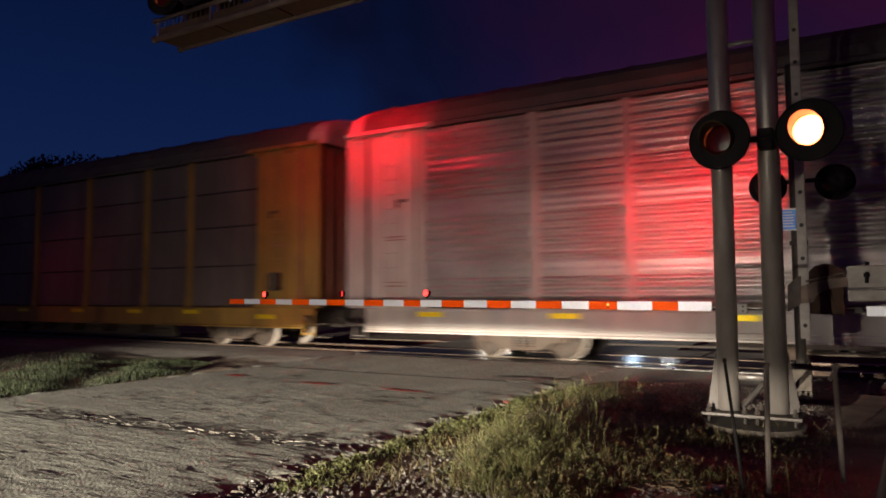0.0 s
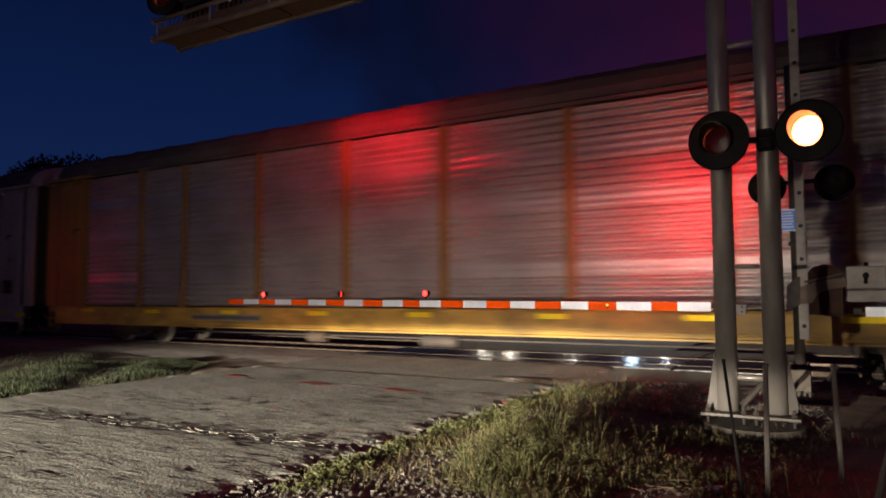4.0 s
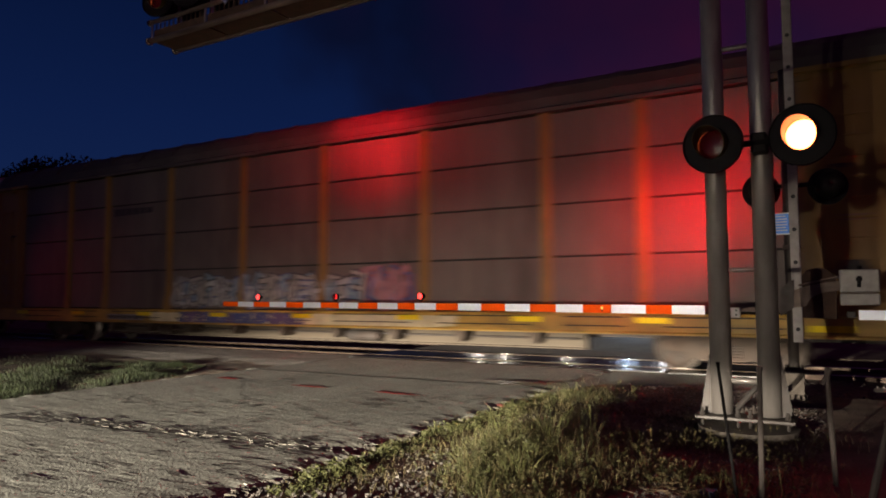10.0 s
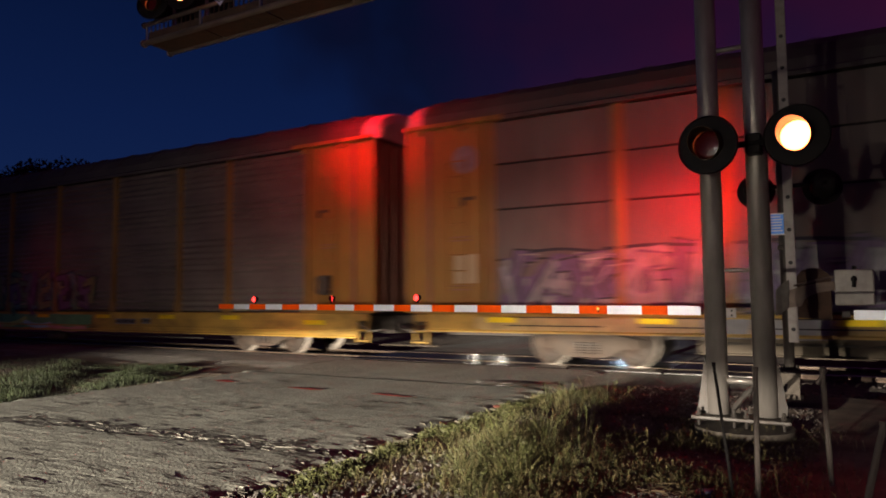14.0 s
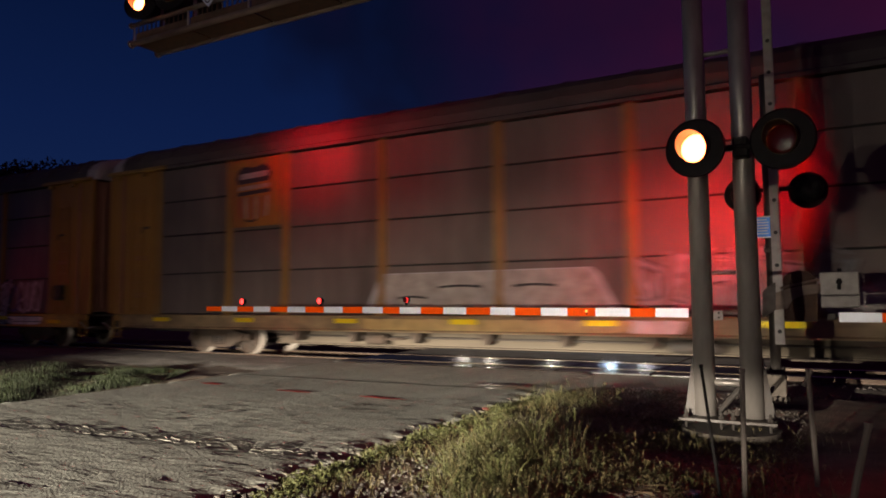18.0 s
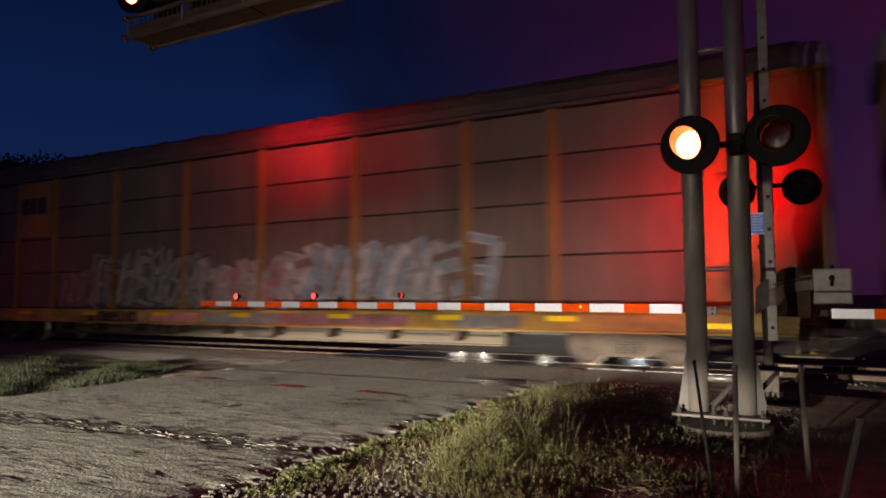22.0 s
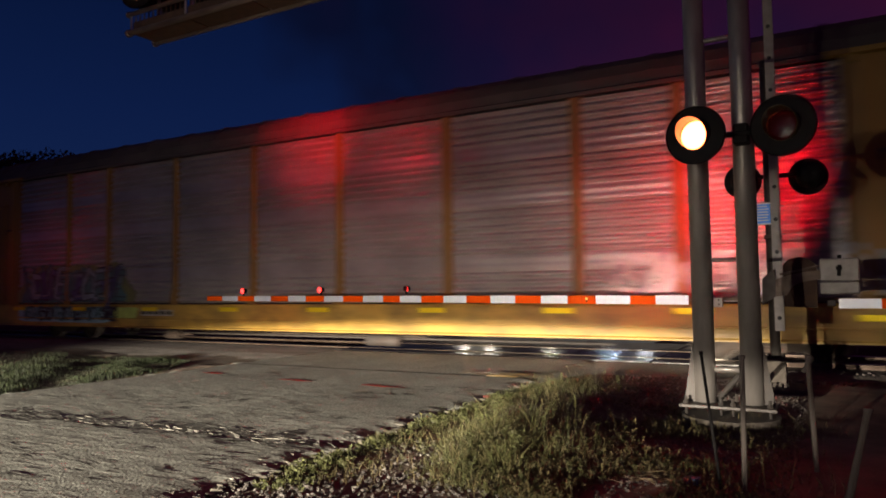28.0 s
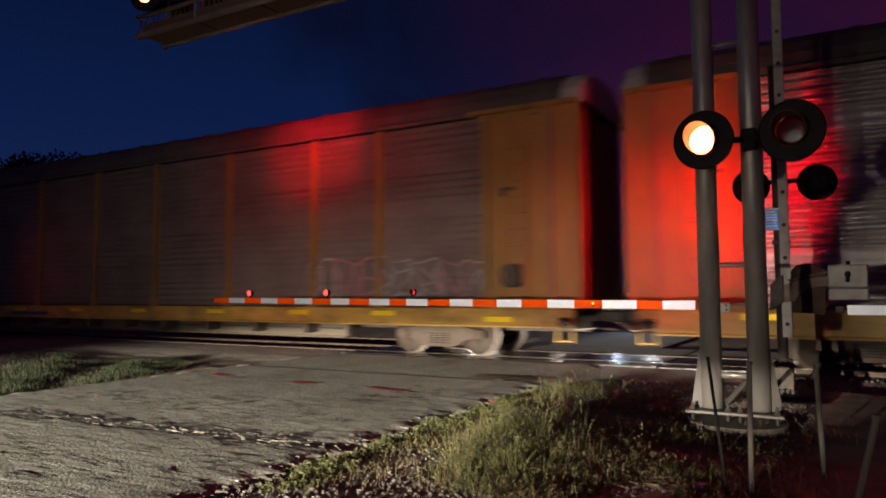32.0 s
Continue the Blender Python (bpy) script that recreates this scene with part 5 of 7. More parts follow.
def graffiti(car, x0, x1, z0, z1, fill, edge, seed, style="script", ribs=False):
    """Sprayed shapes that cannot be read, as thin coats of paint on the panels or the sill."""
    rnd = random.Random(seed)
    y = NEAR - (0.054 if ribs or z0 < 1.0 else 0.02)
    h = z1 - z0
    x, k = x0, 0
    pick = lambda c_: M[c_ if isinstance(c_, str) else rnd.choice(c_)]
    while x < x1 - 0.25:
        w = min(h * rnd.uniform(0.55, 0.95), x1 - x)
        top = 1.0 + rnd.uniform(-0.18, 0.10)
        lean = rnd.uniform(-0.12, 0.25) * h
        glyph = [(x + gx_ * w * rnd.uniform(0.9, 1.15) + lean * gz, z0 + gz * h * top + rnd.uniform(-0.04, 0.04) * h) for gx_, gz in mirrored(rnd.choice(GLYPHS), rnd)]
        dy = 0.0012 * (k % 4)
        if style == "outline":
            bm = bmesh.new()
            pts = blob(seed * 31 + k, w, h * top)
            plate_from(bm, pts, x + w / 2, (z0 + z1) / 2, y - 0.004 - dy, 1.0, 0.90)
            brush(bm, [(px_ * 0.6 + (x + w / 2) * 0.4, pz * 0.6 + (z0 + z1) * 0.2) for px_, pz in glyph], 0.05, y - 0.008 - dy)
            part("graffiti_outline", bm, pick(edge), car)
        else:
            bm = bmesh.new()
            brush(bm, glyph, rnd.uniform(0.05, 0.09), y - 0.002 - dy)
            u0 = rnd.uniform(0, 6)
            brush(bm, [(x + w * (0.5 + 0.45 * math.cos(u0 + 0.9 * u)), z0 + h * (0.5 + 0.5 * math.sin(u0 + 0.9 * u))) for u in range(6)], rnd.uniform(0.04, 0.08), y - 0.006 - dy)
            part("graffiti_stroke", bm, pick(fill), car)
        x += w * 0.7
        k += 1


def paint_mass(car, x0, x1, z0, z1, mk, seed, ribs=False, lift=0.0, lean=0.3):
    """A filled field of paint with a ragged, rising and falling top, laid under the letters."""
    y = NEAR - (0.0525 if ribs or z0 < 1.0 else 0.0165) - lift
    n = max(8, int((x1 - x0) / 0.16))
    bm = bmesh.new()
    lo, hi = [], []
    for i in range(n + 1):
        u = i / n
        x = x0 + (x1 - x0) * u
        ends = min(1.0, 5.0 * min(u, 1 - u) + 0.25)
        top = z0 + (z1 - z0) * ends * (0.86 + 0.22 * noise.noise((x * 1.7, seed * 3.1, 0.0)) + 0.10 * noise.noise((x * 6.1, seed, 2.0)))
        lo.append(bm.verts.new((x - lean * 0.2, y, z0 + 0.03 * noise.noise((x * 3.0, seed, 9.0)))))
        hi.append(bm.verts.new((x + lean * 0.2 * ends, y, min(top, z1 + 0.12))))
    for i in range(n):
        bm.faces.new((lo[i], lo[i + 1], hi[i + 1], hi[i]))
    part("graffiti_field", bm, M[mk], car)


# strokes of letter-like signs in a unit square: hooks, boxes, forks and bars
WILD = ((((0.1, 0.0), (0.05, 1.0)), ((0.05, 1.0), (0.8, 0.9), (0.75, 0.5)), ((0.75, 0.5), (0.1, 0.45)), ((0.3, 0.45), (0.95, -0.05))),
        (((0.85, 0.85), (0.2, 1.0), (0.05, 0.5)), ((0.05, 0.5), (0.2, 0.05), (0.9, 0.1))),
        (((0.05, 1.0), (0.2, 0.0)), ((0.15, 0.5), (0.8, 0.62)), ((0.85, 1.05), (0.9, 0.0))),
        (((0.9, 0.9), (0.15, 0.95), (0.15, 0.55)), ((0.15, 0.55), (0.85, 0.45)), ((0.85, 0.45), (0.75, 0.0), (0.0, 0.1))),
        (((0.0, 0.0), (0.15, 0.95)), ((0.15, 0.95), (0.9, 0.8), (0.95, 0.2)), ((0.95, 0.2), (0.05, 0.0))),
        (((0.1, 0.95), (0.1, 0.0)), ((0.1, 0.0), (0.9, 0.05)), ((0.15, 0.5), (0.65, 0.55)), ((0.1, 0.95), (0.95, 1.05))),
        (((0.0, 0.0), (0.45, 1.0)), ((0.45, 1.0), (0.9, 0.0)), ((0.2, 0.38), (0.75, 0.4))))


def wild(car, x0, x1, z0, z1, fill, edge, seed, ribs=False, thick=0.2):
    """Spiky interlocked strokes that cannot be read: dark-edged bars at steep angles with arrow ends."""
    rnd = random.Random(seed)
    y = NEAR - (0.056 if ribs or z0 < 1.0 else 0.022)
    h, x, k = z1 - z0, x0, 0
    while x < x1:
        w = h * rnd.uniform(0.42, 0.68)
        top, lean = rnd.uniform(0.72, 1.08), rnd.uniform(-0.25, 0.40) * h
        flip, turn = rnd.random() < 0.5, rnd.random() < 0.45
        legs = []
        for leg in WILD[rnd.randrange(len(WILD))]:
            pts = [(1 - px_ if flip else px_, 1 - pz if turn else pz) for px_, pz in leg]
            legs.append([(x + px_ * w + lean * pz + rnd.uniform(-0.09, 0.09), z0 + h * max(0.0, pz) * top + rnd.uniform(0.0, 0.09)) for px_, pz in pts])
        spur = legs[0][-1]
        legs.append([spur, (spur[0] + rnd.uniform(-0.5, 0.5) * w, min(z1, spur[1] + rnd.uniform(-0.3, 0.25) * h))])
        dy = 0.004 * (k % 5)
        f_, e_ = fill[k % len(fill)], edge[k % len(edge)]
        for nm, mk, grow, off in (("graffiti_outline", e_, 0.11, 0.0), ("graffiti_letter", f_, 0.0, 0.0016)):
            bm = bmesh.new()
            for j, leg in enumerate(legs):
                stroke(bm, leg, h * thick * 1.45 * (1.0 if j < 2 else 0.75) + grow, y - off - dy - 0.0002 * j)
            part(nm, bm, M[mk], car)
        bm = bmesh.new()
        stroke(bm, [(px_ + 0.05, pz + 0.03) for px_, pz in legs[rnd.randrange(2)]], 0.03, y - 0.003 - dy)
        part("graffiti_highlight", bm, M[rnd.choice(("g_white", "g_cream", f_))], car)
        x += w * rnd.uniform(0.30, 0.48)
        k += 1


def sill_paint(car, x0, x1, mk, z0=0.62, z1=0.965):
    bm = bmesh.new()
    n = 16
    lo = [bm.verts.new((x0 + (x1 - x0) * i / n, NEAR - 0.049, z0 + (0.03 * noise.noise((i * 0.7, x0, 0.0)) if 0 < i < n else 0.06))) for i in range(n + 1)]
    hi = [bm.verts.new((x0 + (x1 - x0) * i / n + 0.1 * math.sin(i * 2.1), NEAR - 0.049, z1 - 0.03 * abs(math.sin(i * 1.3)))) for i in range(n + 1)]
    for i in range(n):
        bm.faces.new((lo[i], lo[i + 1], hi[i + 1], hi[i]))
    part("sill_paint", bm, M[mk], car, "patch of paint on the side sill")


def data_plate(car, x0, x1, z=0.78, mk="g_grey"):
    bm = bmesh.new()
    box(bm, ((x0 + x1) / 2, NEAR - 0.052, z), (x1 - x0, 0.012, 0.16), 0.004)
    pl = part("data_plate", bm, M[mk], car, "pale plate with unreadable lettering")
    n = max(2, int((x1 - x0) / 0.22))
    for i in range(n):
        bm = bmesh.new()
        box(bm, (x0 + (i + 0.5) * (x1 - x0) / n, NEAR - 0.060, z), ((x1 - x0) / n * 0.7, 0.004, 0.09))
        part("lettering_bar", bm, M["g_black"], pl)


def stencil(car, x0, x1, z, h=0.2, ribs=False):
    """A stencilled line that cannot be read: a row of dark bars."""
    n = max(3, int((x1 - x0) / 0.26))
    for i in range(n):
        bm = bmesh.new()
        hh = h * (1.0 - 0.35 * i / n)
        box(bm, (x0 + (i + 0.5) * (x1 - x0) / n, NEAR - (0.056 if ribs else 0.017), z), ((x1 - x0) / n * 0.8, 0.006, hh))
        part("lettering_bar", bm, M["g_black"], car)


def emblem(car, x0, kind):
    """Signboard in the second bay: plain shapes in the owner's colours."""
    z0 = 3.22
    y = -1.596
    bm = bmesh.new()
    box(bm, (x0 + 0.945, -1.575, (z0 + 4.94) / 2), (1.66, 0.03, 4.94 - z0), 0.008)
    board = part("signboard", bm, M["tan" if kind in ("white", "pale_shield") else "yellow"], car, "painted signboard panel")
    if kind == "letters":
        for i, (a, b) in enumerate(((0.26, 0.64), (0.69, 1.03), (1.08, 1.52))):
            bm = bmesh.new()
            bm.faces.new([bm.verts.new((x0 + px_, y - 0.002 * i, pz)) for px_, pz in ((a + 0.06, 3.93), (b, 3.94), (b, 4.10), (b - 0.05, 4.19), (b, 4.28), (b, 4.45), (a + 0.06, 4.44), (a, 4.30), (a, 4.07))])
            part("emblem_shape", bm, M["g_navy"], board, "dark emblem shape")
    else:
        for pts, mk, dy in ((((0.38, 4.30), (1.42, 4.34), (1.50, 4.52), (1.42, 4.68), (1.24, 4.78), (0.90, 4.70), (0.56, 4.76), (0.38, 4.64), (0.30, 4.46)), "g_navy", 0.0),
                            (((0.44, 4.42), (1.38, 4.46), (1.38, 4.60), (0.44, 4.56)), "g_white", 0.004),
                            (((0.40, 4.14), (1.42, 4.18), (1.42, 4.28), (0.40, 4.24)), "g_cream", 0.0),
                            (((0.36, 4.00), (1.46, 4.05), (1.46, 4.15), (0.36, 4.10)), "g_navy", 0.004)):
            bm = bmesh.new()
            bm.faces.new([bm.verts.new((x0 + px_, y - dy, pz)) for px_, pz in pts])
            part("emblem_shape", bm, M[mk], board, "plain emblem shape")
        bm = bmesh.new()
        brush(bm, [(x0 + 0.62, 3.40), (x0 + 0.83, 3.35), (x0 + 1.04, 3.40)], 0.05, y - 0.004)
        part("emblem_mark", bm, M["g_black"], board)
        for i in range(6):
            bm = bmesh.new()
            xx = x0 + 0.46 + 0.18 * i
            brush(bm, [(xx, 3.97), (xx, 3.70), (xx + 0.02 * (2.5 - i), 3.46 - 0.03 * (2.5 - abs(i - 2.5)))], 0.085, y)
            part("emblem_bar", bm, M["g_cream" if kind == "white" else "g_cream" if i % 2 else "g_red"], board)


CARS = []
WHEELSETS = []


def slot_mesh(w):
    def make():
        bm = bmesh.new()
        # a slot is a thin near-black strip, its shade put into the colour
        box(bm, (w / 2, 0, 0), (w, 0.008, 0.022))
        return finish("sill_slot", bm, M["seam"])
    return cached(("slot", round(w, 2)), make)


def step_mesh(mk):
    def make():
        bm = bmesh.new()
        box(bm, (0, -0.02, 0.93), (0.36, 0.08, 0.16), 0.01)
        for x in (-0.15, 0.15):
            box(bm, (x, -0.03, 0.62), (0.05, 0.05, 0.52), 0.008)
        for z in (0.40, 0.64):
            box(bm, (0, -0.05, z), (0.35, 0.09, 0.03), 0.006)
        return finish("end_step", bm, M[mk])
    return cached(("step", mk), make)


def eave_mesh(mk):
    def make():
        bm = bmesh.new()
        extrude(bm, [(-1.615, 4.985), (-1.56, 4.985), (-1.56, 5.075), (-1.60, 5.075), (-1.615, 5.06)], 0.5, CAR - 0.5)
        return finish("eave_rail", bm, M[mk])
    return cached(("eave", mk), make)


def door_track_mesh(mk):
    """The rail that hoods the end doors and runs a little way along the side."""
    def make():
        bm = bmesh.new()
        extrude(bm, [(-1.70, 4.99), (-1.60, 4.97), (-1.60, 5.07), (-1.69, 5.075)], 0.0, 2.35)
        for x in (0.35, 1.45):
            box(bm, (x, -1.62, 4.92), (0.20, 0.08, 0.12), 0.012)
        return finish("door_track", bm, M[mk])
    return cached(("track", mk), make)


bm = bmesh.new()
tube(bm, (-0.35, 0, 0.80), (0.0, -0.03, 0.62), 0.014, seg=6)
tube(bm, (0.0, -0.03, 0.62), (0.35, 0.0, 0.66), 0.014, seg=6)
LEVER = finish("uncoupling_lever", bm, M["galv"])
bm = bmesh.new()
box(bm, (0, 0, 0), (0.5, 0.006, 0.028))
STENCIL_LINE = finish("stencil_line", bm, M["brown"])
bm = bmesh.new()
box(bm, (0, 0, 0), (0.30, 0.05, 0.07), 0.012)
box(bm, (-0.11, -0.01, -0.07), (0.07, 0.06, 0.16), 0.012)
LATCH = finish("latch", bm, M["darksteel"])


def autorack(index, panel="flat", panel_mat="panel", paint="yellow", post="yellow", sill="yellow", roof="roof", low=0.52, door="brown", cap="cappale", label="", slots=False, trucks=(4.30, 24.22)):
    car = thing("autorack_car", pose(FIRST_GAP + CAR * index, TRACK_Y, 0), label, "railway car", "cars of the freight train")
    CARS.append((car, index))
    edges = list(POSTS)
    maker = rib_panel if panel == "rib" else flat_panel
    for i in range(len(edges) - 1):
        put("side_panel", maker(edges[i + 1] - edges[i], panel_mat), car, (edges[i], NEAR, 0), "ribbed galvanised side panel" if panel == "rib" else "dull galvanised side panel")
    for x in edges:
        put("side_post", post_mesh("postpaint" if post == "yellow" else post), car, (x, NEAR, 0), "painted steel side post")
    for flip in (0, 1):
        at = (lambda x: x) if not flip else (lambda x: CAR - x)
        mir = Matrix() if not flip else Matrix.Rotation(math.pi, 4, "Z")
        xl = 0.42 if not flip else POSTS[-1] + 0.14
        put("end_panel", end_side_mesh(paint, 1.89), car, (xl, NEAR - 0.01, 0), "painted steel end panel")
        for px_ in (0.06, 1.83):
            put("end_post", end_post_mesh(paint), car, (xl + px_, NEAR - 0.01, 0))
        put("door_edge", door_edge_mesh("brown" if paint != "white" else "darksteel"), car, (at(1.02), NEAR - 0.01, 0))
        put("end_step", step_mesh("olive" if sill != "white" else "darksteel"), car, Matrix.Translation((at(0.78), NEAR, 0)), "steel corner step")
        put("uncoupling_lever", LEVER, car, (at(0.55), NEAR - 0.05, 0), "pale bent uncoupling lever")
        for lz in (1.52, 1.60, 2.55, 2.62):
            put("stencil_line", STENCIL_LINE, car, (at(1.78), NEAR - 0.058, lz))
        put("latch", LATCH, car, (at(1.95), NEAR - 0.06, 3.42), "dark door latch")
        put("door_track", door_track_mesh("olive" if paint != "white" else "white"), car, (0.44 if not flip else CAR - 0.44 - 2.35, 0, 0), "rail over the end doors")
        put("ladder", ladder_mesh(paint), car, (at(1.72), NEAR - 0.01, 0), "steel ladder")
        for dy in (-0.72, 0.72):
            leaf = put("end_door", end_door_mesh(door), car, Matrix.Translation((at(0.50), dy, 0)) @ mir, "brown ribbed end door leaf")
            for ddy in (-0.42, 0.0, 0.42):
                put("door_rib", door_rib_mesh(door), leaf, (0, ddy, 0))
        put("roof_end_cap", end_cap_mesh(cap), car, Matrix.Translation((at(0.86), 0, 0)) @ mir, "pale rounded roof end")
        put("coupler", COUPLER, car, Matrix.Translation((at(0.16), 0, 0)) @ mir)
        tr = put("truck", TRUCK, car, (trucks[flip], 0, 0), "dusty cast steel truck")
        for dx in (-0.17, 0.0, 0.17):
            put("spring", SPRING, tr, (dx, 0, 0))
        for dx in (-0.865, 0.865):
            ws = put("wheelset", WHEEL, tr, (dx, 0, 0.42), "dusty steel wheels with bright rims")
            WHEELSETS.append((ws, (dx, 0, 0.42), index, trucks[flip] + dx))
    put("hand_brake", BRAKE, car, (CAR - 1.83, NEAR - 0.02, -0.38))
    put("side_sill", sill_mesh("sillpaint" if sill == "yellow" else sill, low), car, (0, NEAR, 0), "long painted side sill")
    put("centre_sill", centre_sill_mesh(low), car, (0, NEAR, 0), "dusty tan plate girder under the floor")
    put("brake_pipe", brake_pipe_mesh(low), car, (0, NEAR, 0))
    for i in range(9 if low > 0.5 else 0):
        put("cross_bearer", cross_bearer_mesh(low), car, (7.3 + i * 1.68, NEAR, 0), "tapered dark steel bracket")
    put("brake_cylinder", BRAKE_CYLINDER, car, (9.6 + (index % 3) * 2.1, NEAR + 0.22, low - 0.17), "dusty brake cylinder")
    put("air_tank", AIR_TANK, car, (16.4 - (index % 3) * 1.3, NEAR + 0.25, low - 0.18), "dusty air tank")
    for x in (2.7, 5.75, 8.9, 11.9, 14.78, 17.85, 20.65, 23.1, 25.9):
        put("reflector", REFLECTOR, car, (x, NEAR - 0.082, 0.90 if x < 25 else 0.80), "yellow reflective strip")
    if slots:
        for i in range(len(edges) - 1):
            for z in (0.955, 0.79):
                put("sill_slot", slot_mesh(edges[i + 1] - edges[i] - 0.7), car, (edges[i] + 0.35, NEAR - 0.047, z))
    put("eave_rail", eave_mesh(roof), car, None, "dull steel rail under the eave")
    top = put("roof", roof_mesh(roof), car, None, "curved sheet steel roof")
    for i in range(19):
        put("roof_rib", roof_rib_mesh(roof), top, (1.4 + i * 1.405, 0, 0))

    def far():
        bm = bmesh.new()
        box(bm, (CAR / 2, 1.5, 3.0), (CAR - 1.3, 0.08, 4.06))
        return finish("far_side_wall", bm, M["panel"])
    put("far_side_wall", cached("far", far), car)

    def deck():
        bm = bmesh.new()
        box(bm, (CAR / 2, 0, 0.98), (CAR - 1.6, 2.96, 0.08))
        box(bm, (CAR / 2, 0, 0.72), (CAR - 1.4, 0.5, 0.42))
        box(bm, (CAR / 2, 0.0, 2.9), (CAR - 1.6, 2.9, 0.05))
        return finish("deck", bm, M["darksteel"])
    put("deck", cached("deck", deck), car)
    return car


Y_LABEL = "yellow-ended enclosed car carrier with dull galvanised sides"
c = autorack(-1, "flat", "panel", "olive", "olive", "olive", label="grimy yellow enclosed car carrier rolling away on the rails")
c = autorack(0, "rib", "ribpanel", "white", "white", "white", "roof", 0.49, "darksteel", trucks=(4.61, 24.26), label="white-ended enclosed car carrier with bright ribbed sides")
bm = bmesh.new()
ring(bm, [(-1.566, 0.30), (-1.566, 0.46), (-1.56, 0.46)], 28)
for v in bm.verts:
    v.co.x, v.co.z = v.co.x + 8.62, v.co.z + 4.22
badge = part("badge", bm, M["g_black"], c, "round black badge")
bm = bmesh.new()
box(bm, (26.96, NEAR - 0.07, 0.725), (0.57, 0.012, 0.19), 0.004)
part("reflector", bm, M["reflect"], c, "large yellow reflective plate")
bm = bmesh.new()
pts = blob(5, 0.5, 0.42)
plate_from(bm, pts, 8.62, 4.22, -1.568)
part("badge_centre", bm, M["g_grey"], badge)
for bz, bw, bh in ((4.62, 0.62, 0.16), (3.72, 0.5, 0.10)):
    bm = bmesh.new()
    box(bm, (8.62, -1.57, bz), (bw, 0.01, bh), 0.004)
    part("badge_band", bm, M["g_black"], badge)
bm = bmesh.new()
stroke(bm, [(19.1, 4.35), (20.2, 3.95)], 0.10, -1.57)
stroke(bm, [(19.1, 3.95), (20.2, 4.35)], 0.10, -1.573)
part("crossed_mark", bm, M["g_black"], c)
c = autorack(1, "rib", "ribpanel", "yellow", "yellow", "yellow", "roof", 0.49, label="yellow-ended enclosed car carrier with bright ribbed sides")
data_plate(c, 7.43, 9.98, 0.76)
c = autorack(2, "flat", "panel", "yellow", "yellow", "yellow", "rooflight", 0.64, label="yellow enclosed car carrier with pink and white graffiti")
stencil(c, 7.35, 9.15, 4.0, 0.24)
stencil(c, 8.3, 10.3, 3.58, 0.12)
wild(c, 7.5, 9.2, 1.12, 2.35, ("g_grey", "panel"), ("g_white",), 11, thick=0.12)
paint_mass(c, 9.25, 10.35, 1.08, 2.1, "g_pink", 12, lift=0.004)
wild(c, 9.4, 10.2, 1.1, 2.0, ("g_pink",), ("g_cream",), 13)
paint_mass(c, 10.4, 12.55, 1.1, 2.2, "g_purple", 14)
wild(c, 10.5, 12.4, 1.12, 2.3, ("g_sky", "g_grey", "g_blue"), ("g_white", "g_navy"), 15, thick=0.15)
sill_paint(c, 8.7, 9.9, "s_navy")
sill_paint(c, 9.75, 10.3, "s_pink")
sill_paint(c, 11.0, 12.3, "s_sky")
graffiti(c, 8.8, 12.1, 0.68, 0.96, ("g_white", "g_pink"), "g_black", 12, "script")
c = autorack(3, "flat", "panel", "yellow", "yellow", "yellow", "roof", 0.64, label="yellow enclosed car carrier with pale and blue graffiti along its foot", slots=True)
stencil(c, 7.3, 9.1, 3.86, 0.22)
sill_paint(c, 9.15, 19.0, "s_cream", 0.67)
data_plate(c, 7.2, 8.8, 0.80)
paint_mass(c, 9.9, 11.7, 1.12, 2.0, "g_grey", 20)
paint_mass(c, 11.4, 16.4, 1.12, 1.8, "g_cream", 21)
wild(c, 10.2, 16.2, 1.14, 1.85, ("g_cream", "g_white", "g_sky", "g_cream"), ("g_navy", "g_black", "g_blue"), 22, thick=0.17)
wild(c, 16.3, 17.7, 1.15, 1.95, ("g_pink", "g_blue"), ("g_pink", "g_red"), 23, thick=0.14)
graffiti(c, 10.3, 15.0, 0.70, 0.94, ("g_blue", "g_purple"), "g_blue", 23, "script")
c = autorack(4, "rib", "dullrib", "yellow", "yellow", "yellow", "roof", 0.45, trucks=(4.56, 23.72), label="yellow enclosed car carrier with a dark blue emblem and dense graffiti")
emblem(c, POSTS[1], "shield")
stencil(c, 7.7, 11.2, 4.42, 0.22, True)
paint_mass(c, 1.4, 6.3, 1.1, 2.0, "g_black", 30, True)
wild(c, 1.5, 6.2, 1.12, 2.05, ("g_grey", "g_teal", "g_green", "g_black"), ("g_black", "g_navy"), 31, True)
paint_mass(c, 6.1, 9.6, 1.1, 2.2, "g_navy", 34, True)
wild(c, 6.2, 9.5, 1.12, 2.25, ("g_red", "g_pink", "g_cream"), ("g_pink", "g_black", "g_cream"), 34, True, 0.15)
paint_mass(c, 9.9, 12.6, 1.1, 2.2, "g_green", 32, True)
wild(c, 10.0, 12.4, 1.12, 2.2, ("g_lime", "g_cream", "g_green"), ("g_purple", "g_black"), 32, True)
paint_mass(c, 12.5, 17.0, 1.1, 2.15, "g_navy", 36, True)
wild(c, 12.6, 16.8, 1.12, 2.15, ("g_green", "g_lime", "g_purple", "g_teal"), ("g_black", "g_navy"), 36, True)
sill_paint(c, 2.4, 9.2, "g_grey", 0.55)
wild(c, 2.4, 9.2, 0.60, 0.96, ("g_pink", "g_grey", "g_purple"), ("g_white", "g_red", "g_grey"), 33, thick=0.14)
sill_paint(c, 9.9, 17.2, "s_green", 0.52)
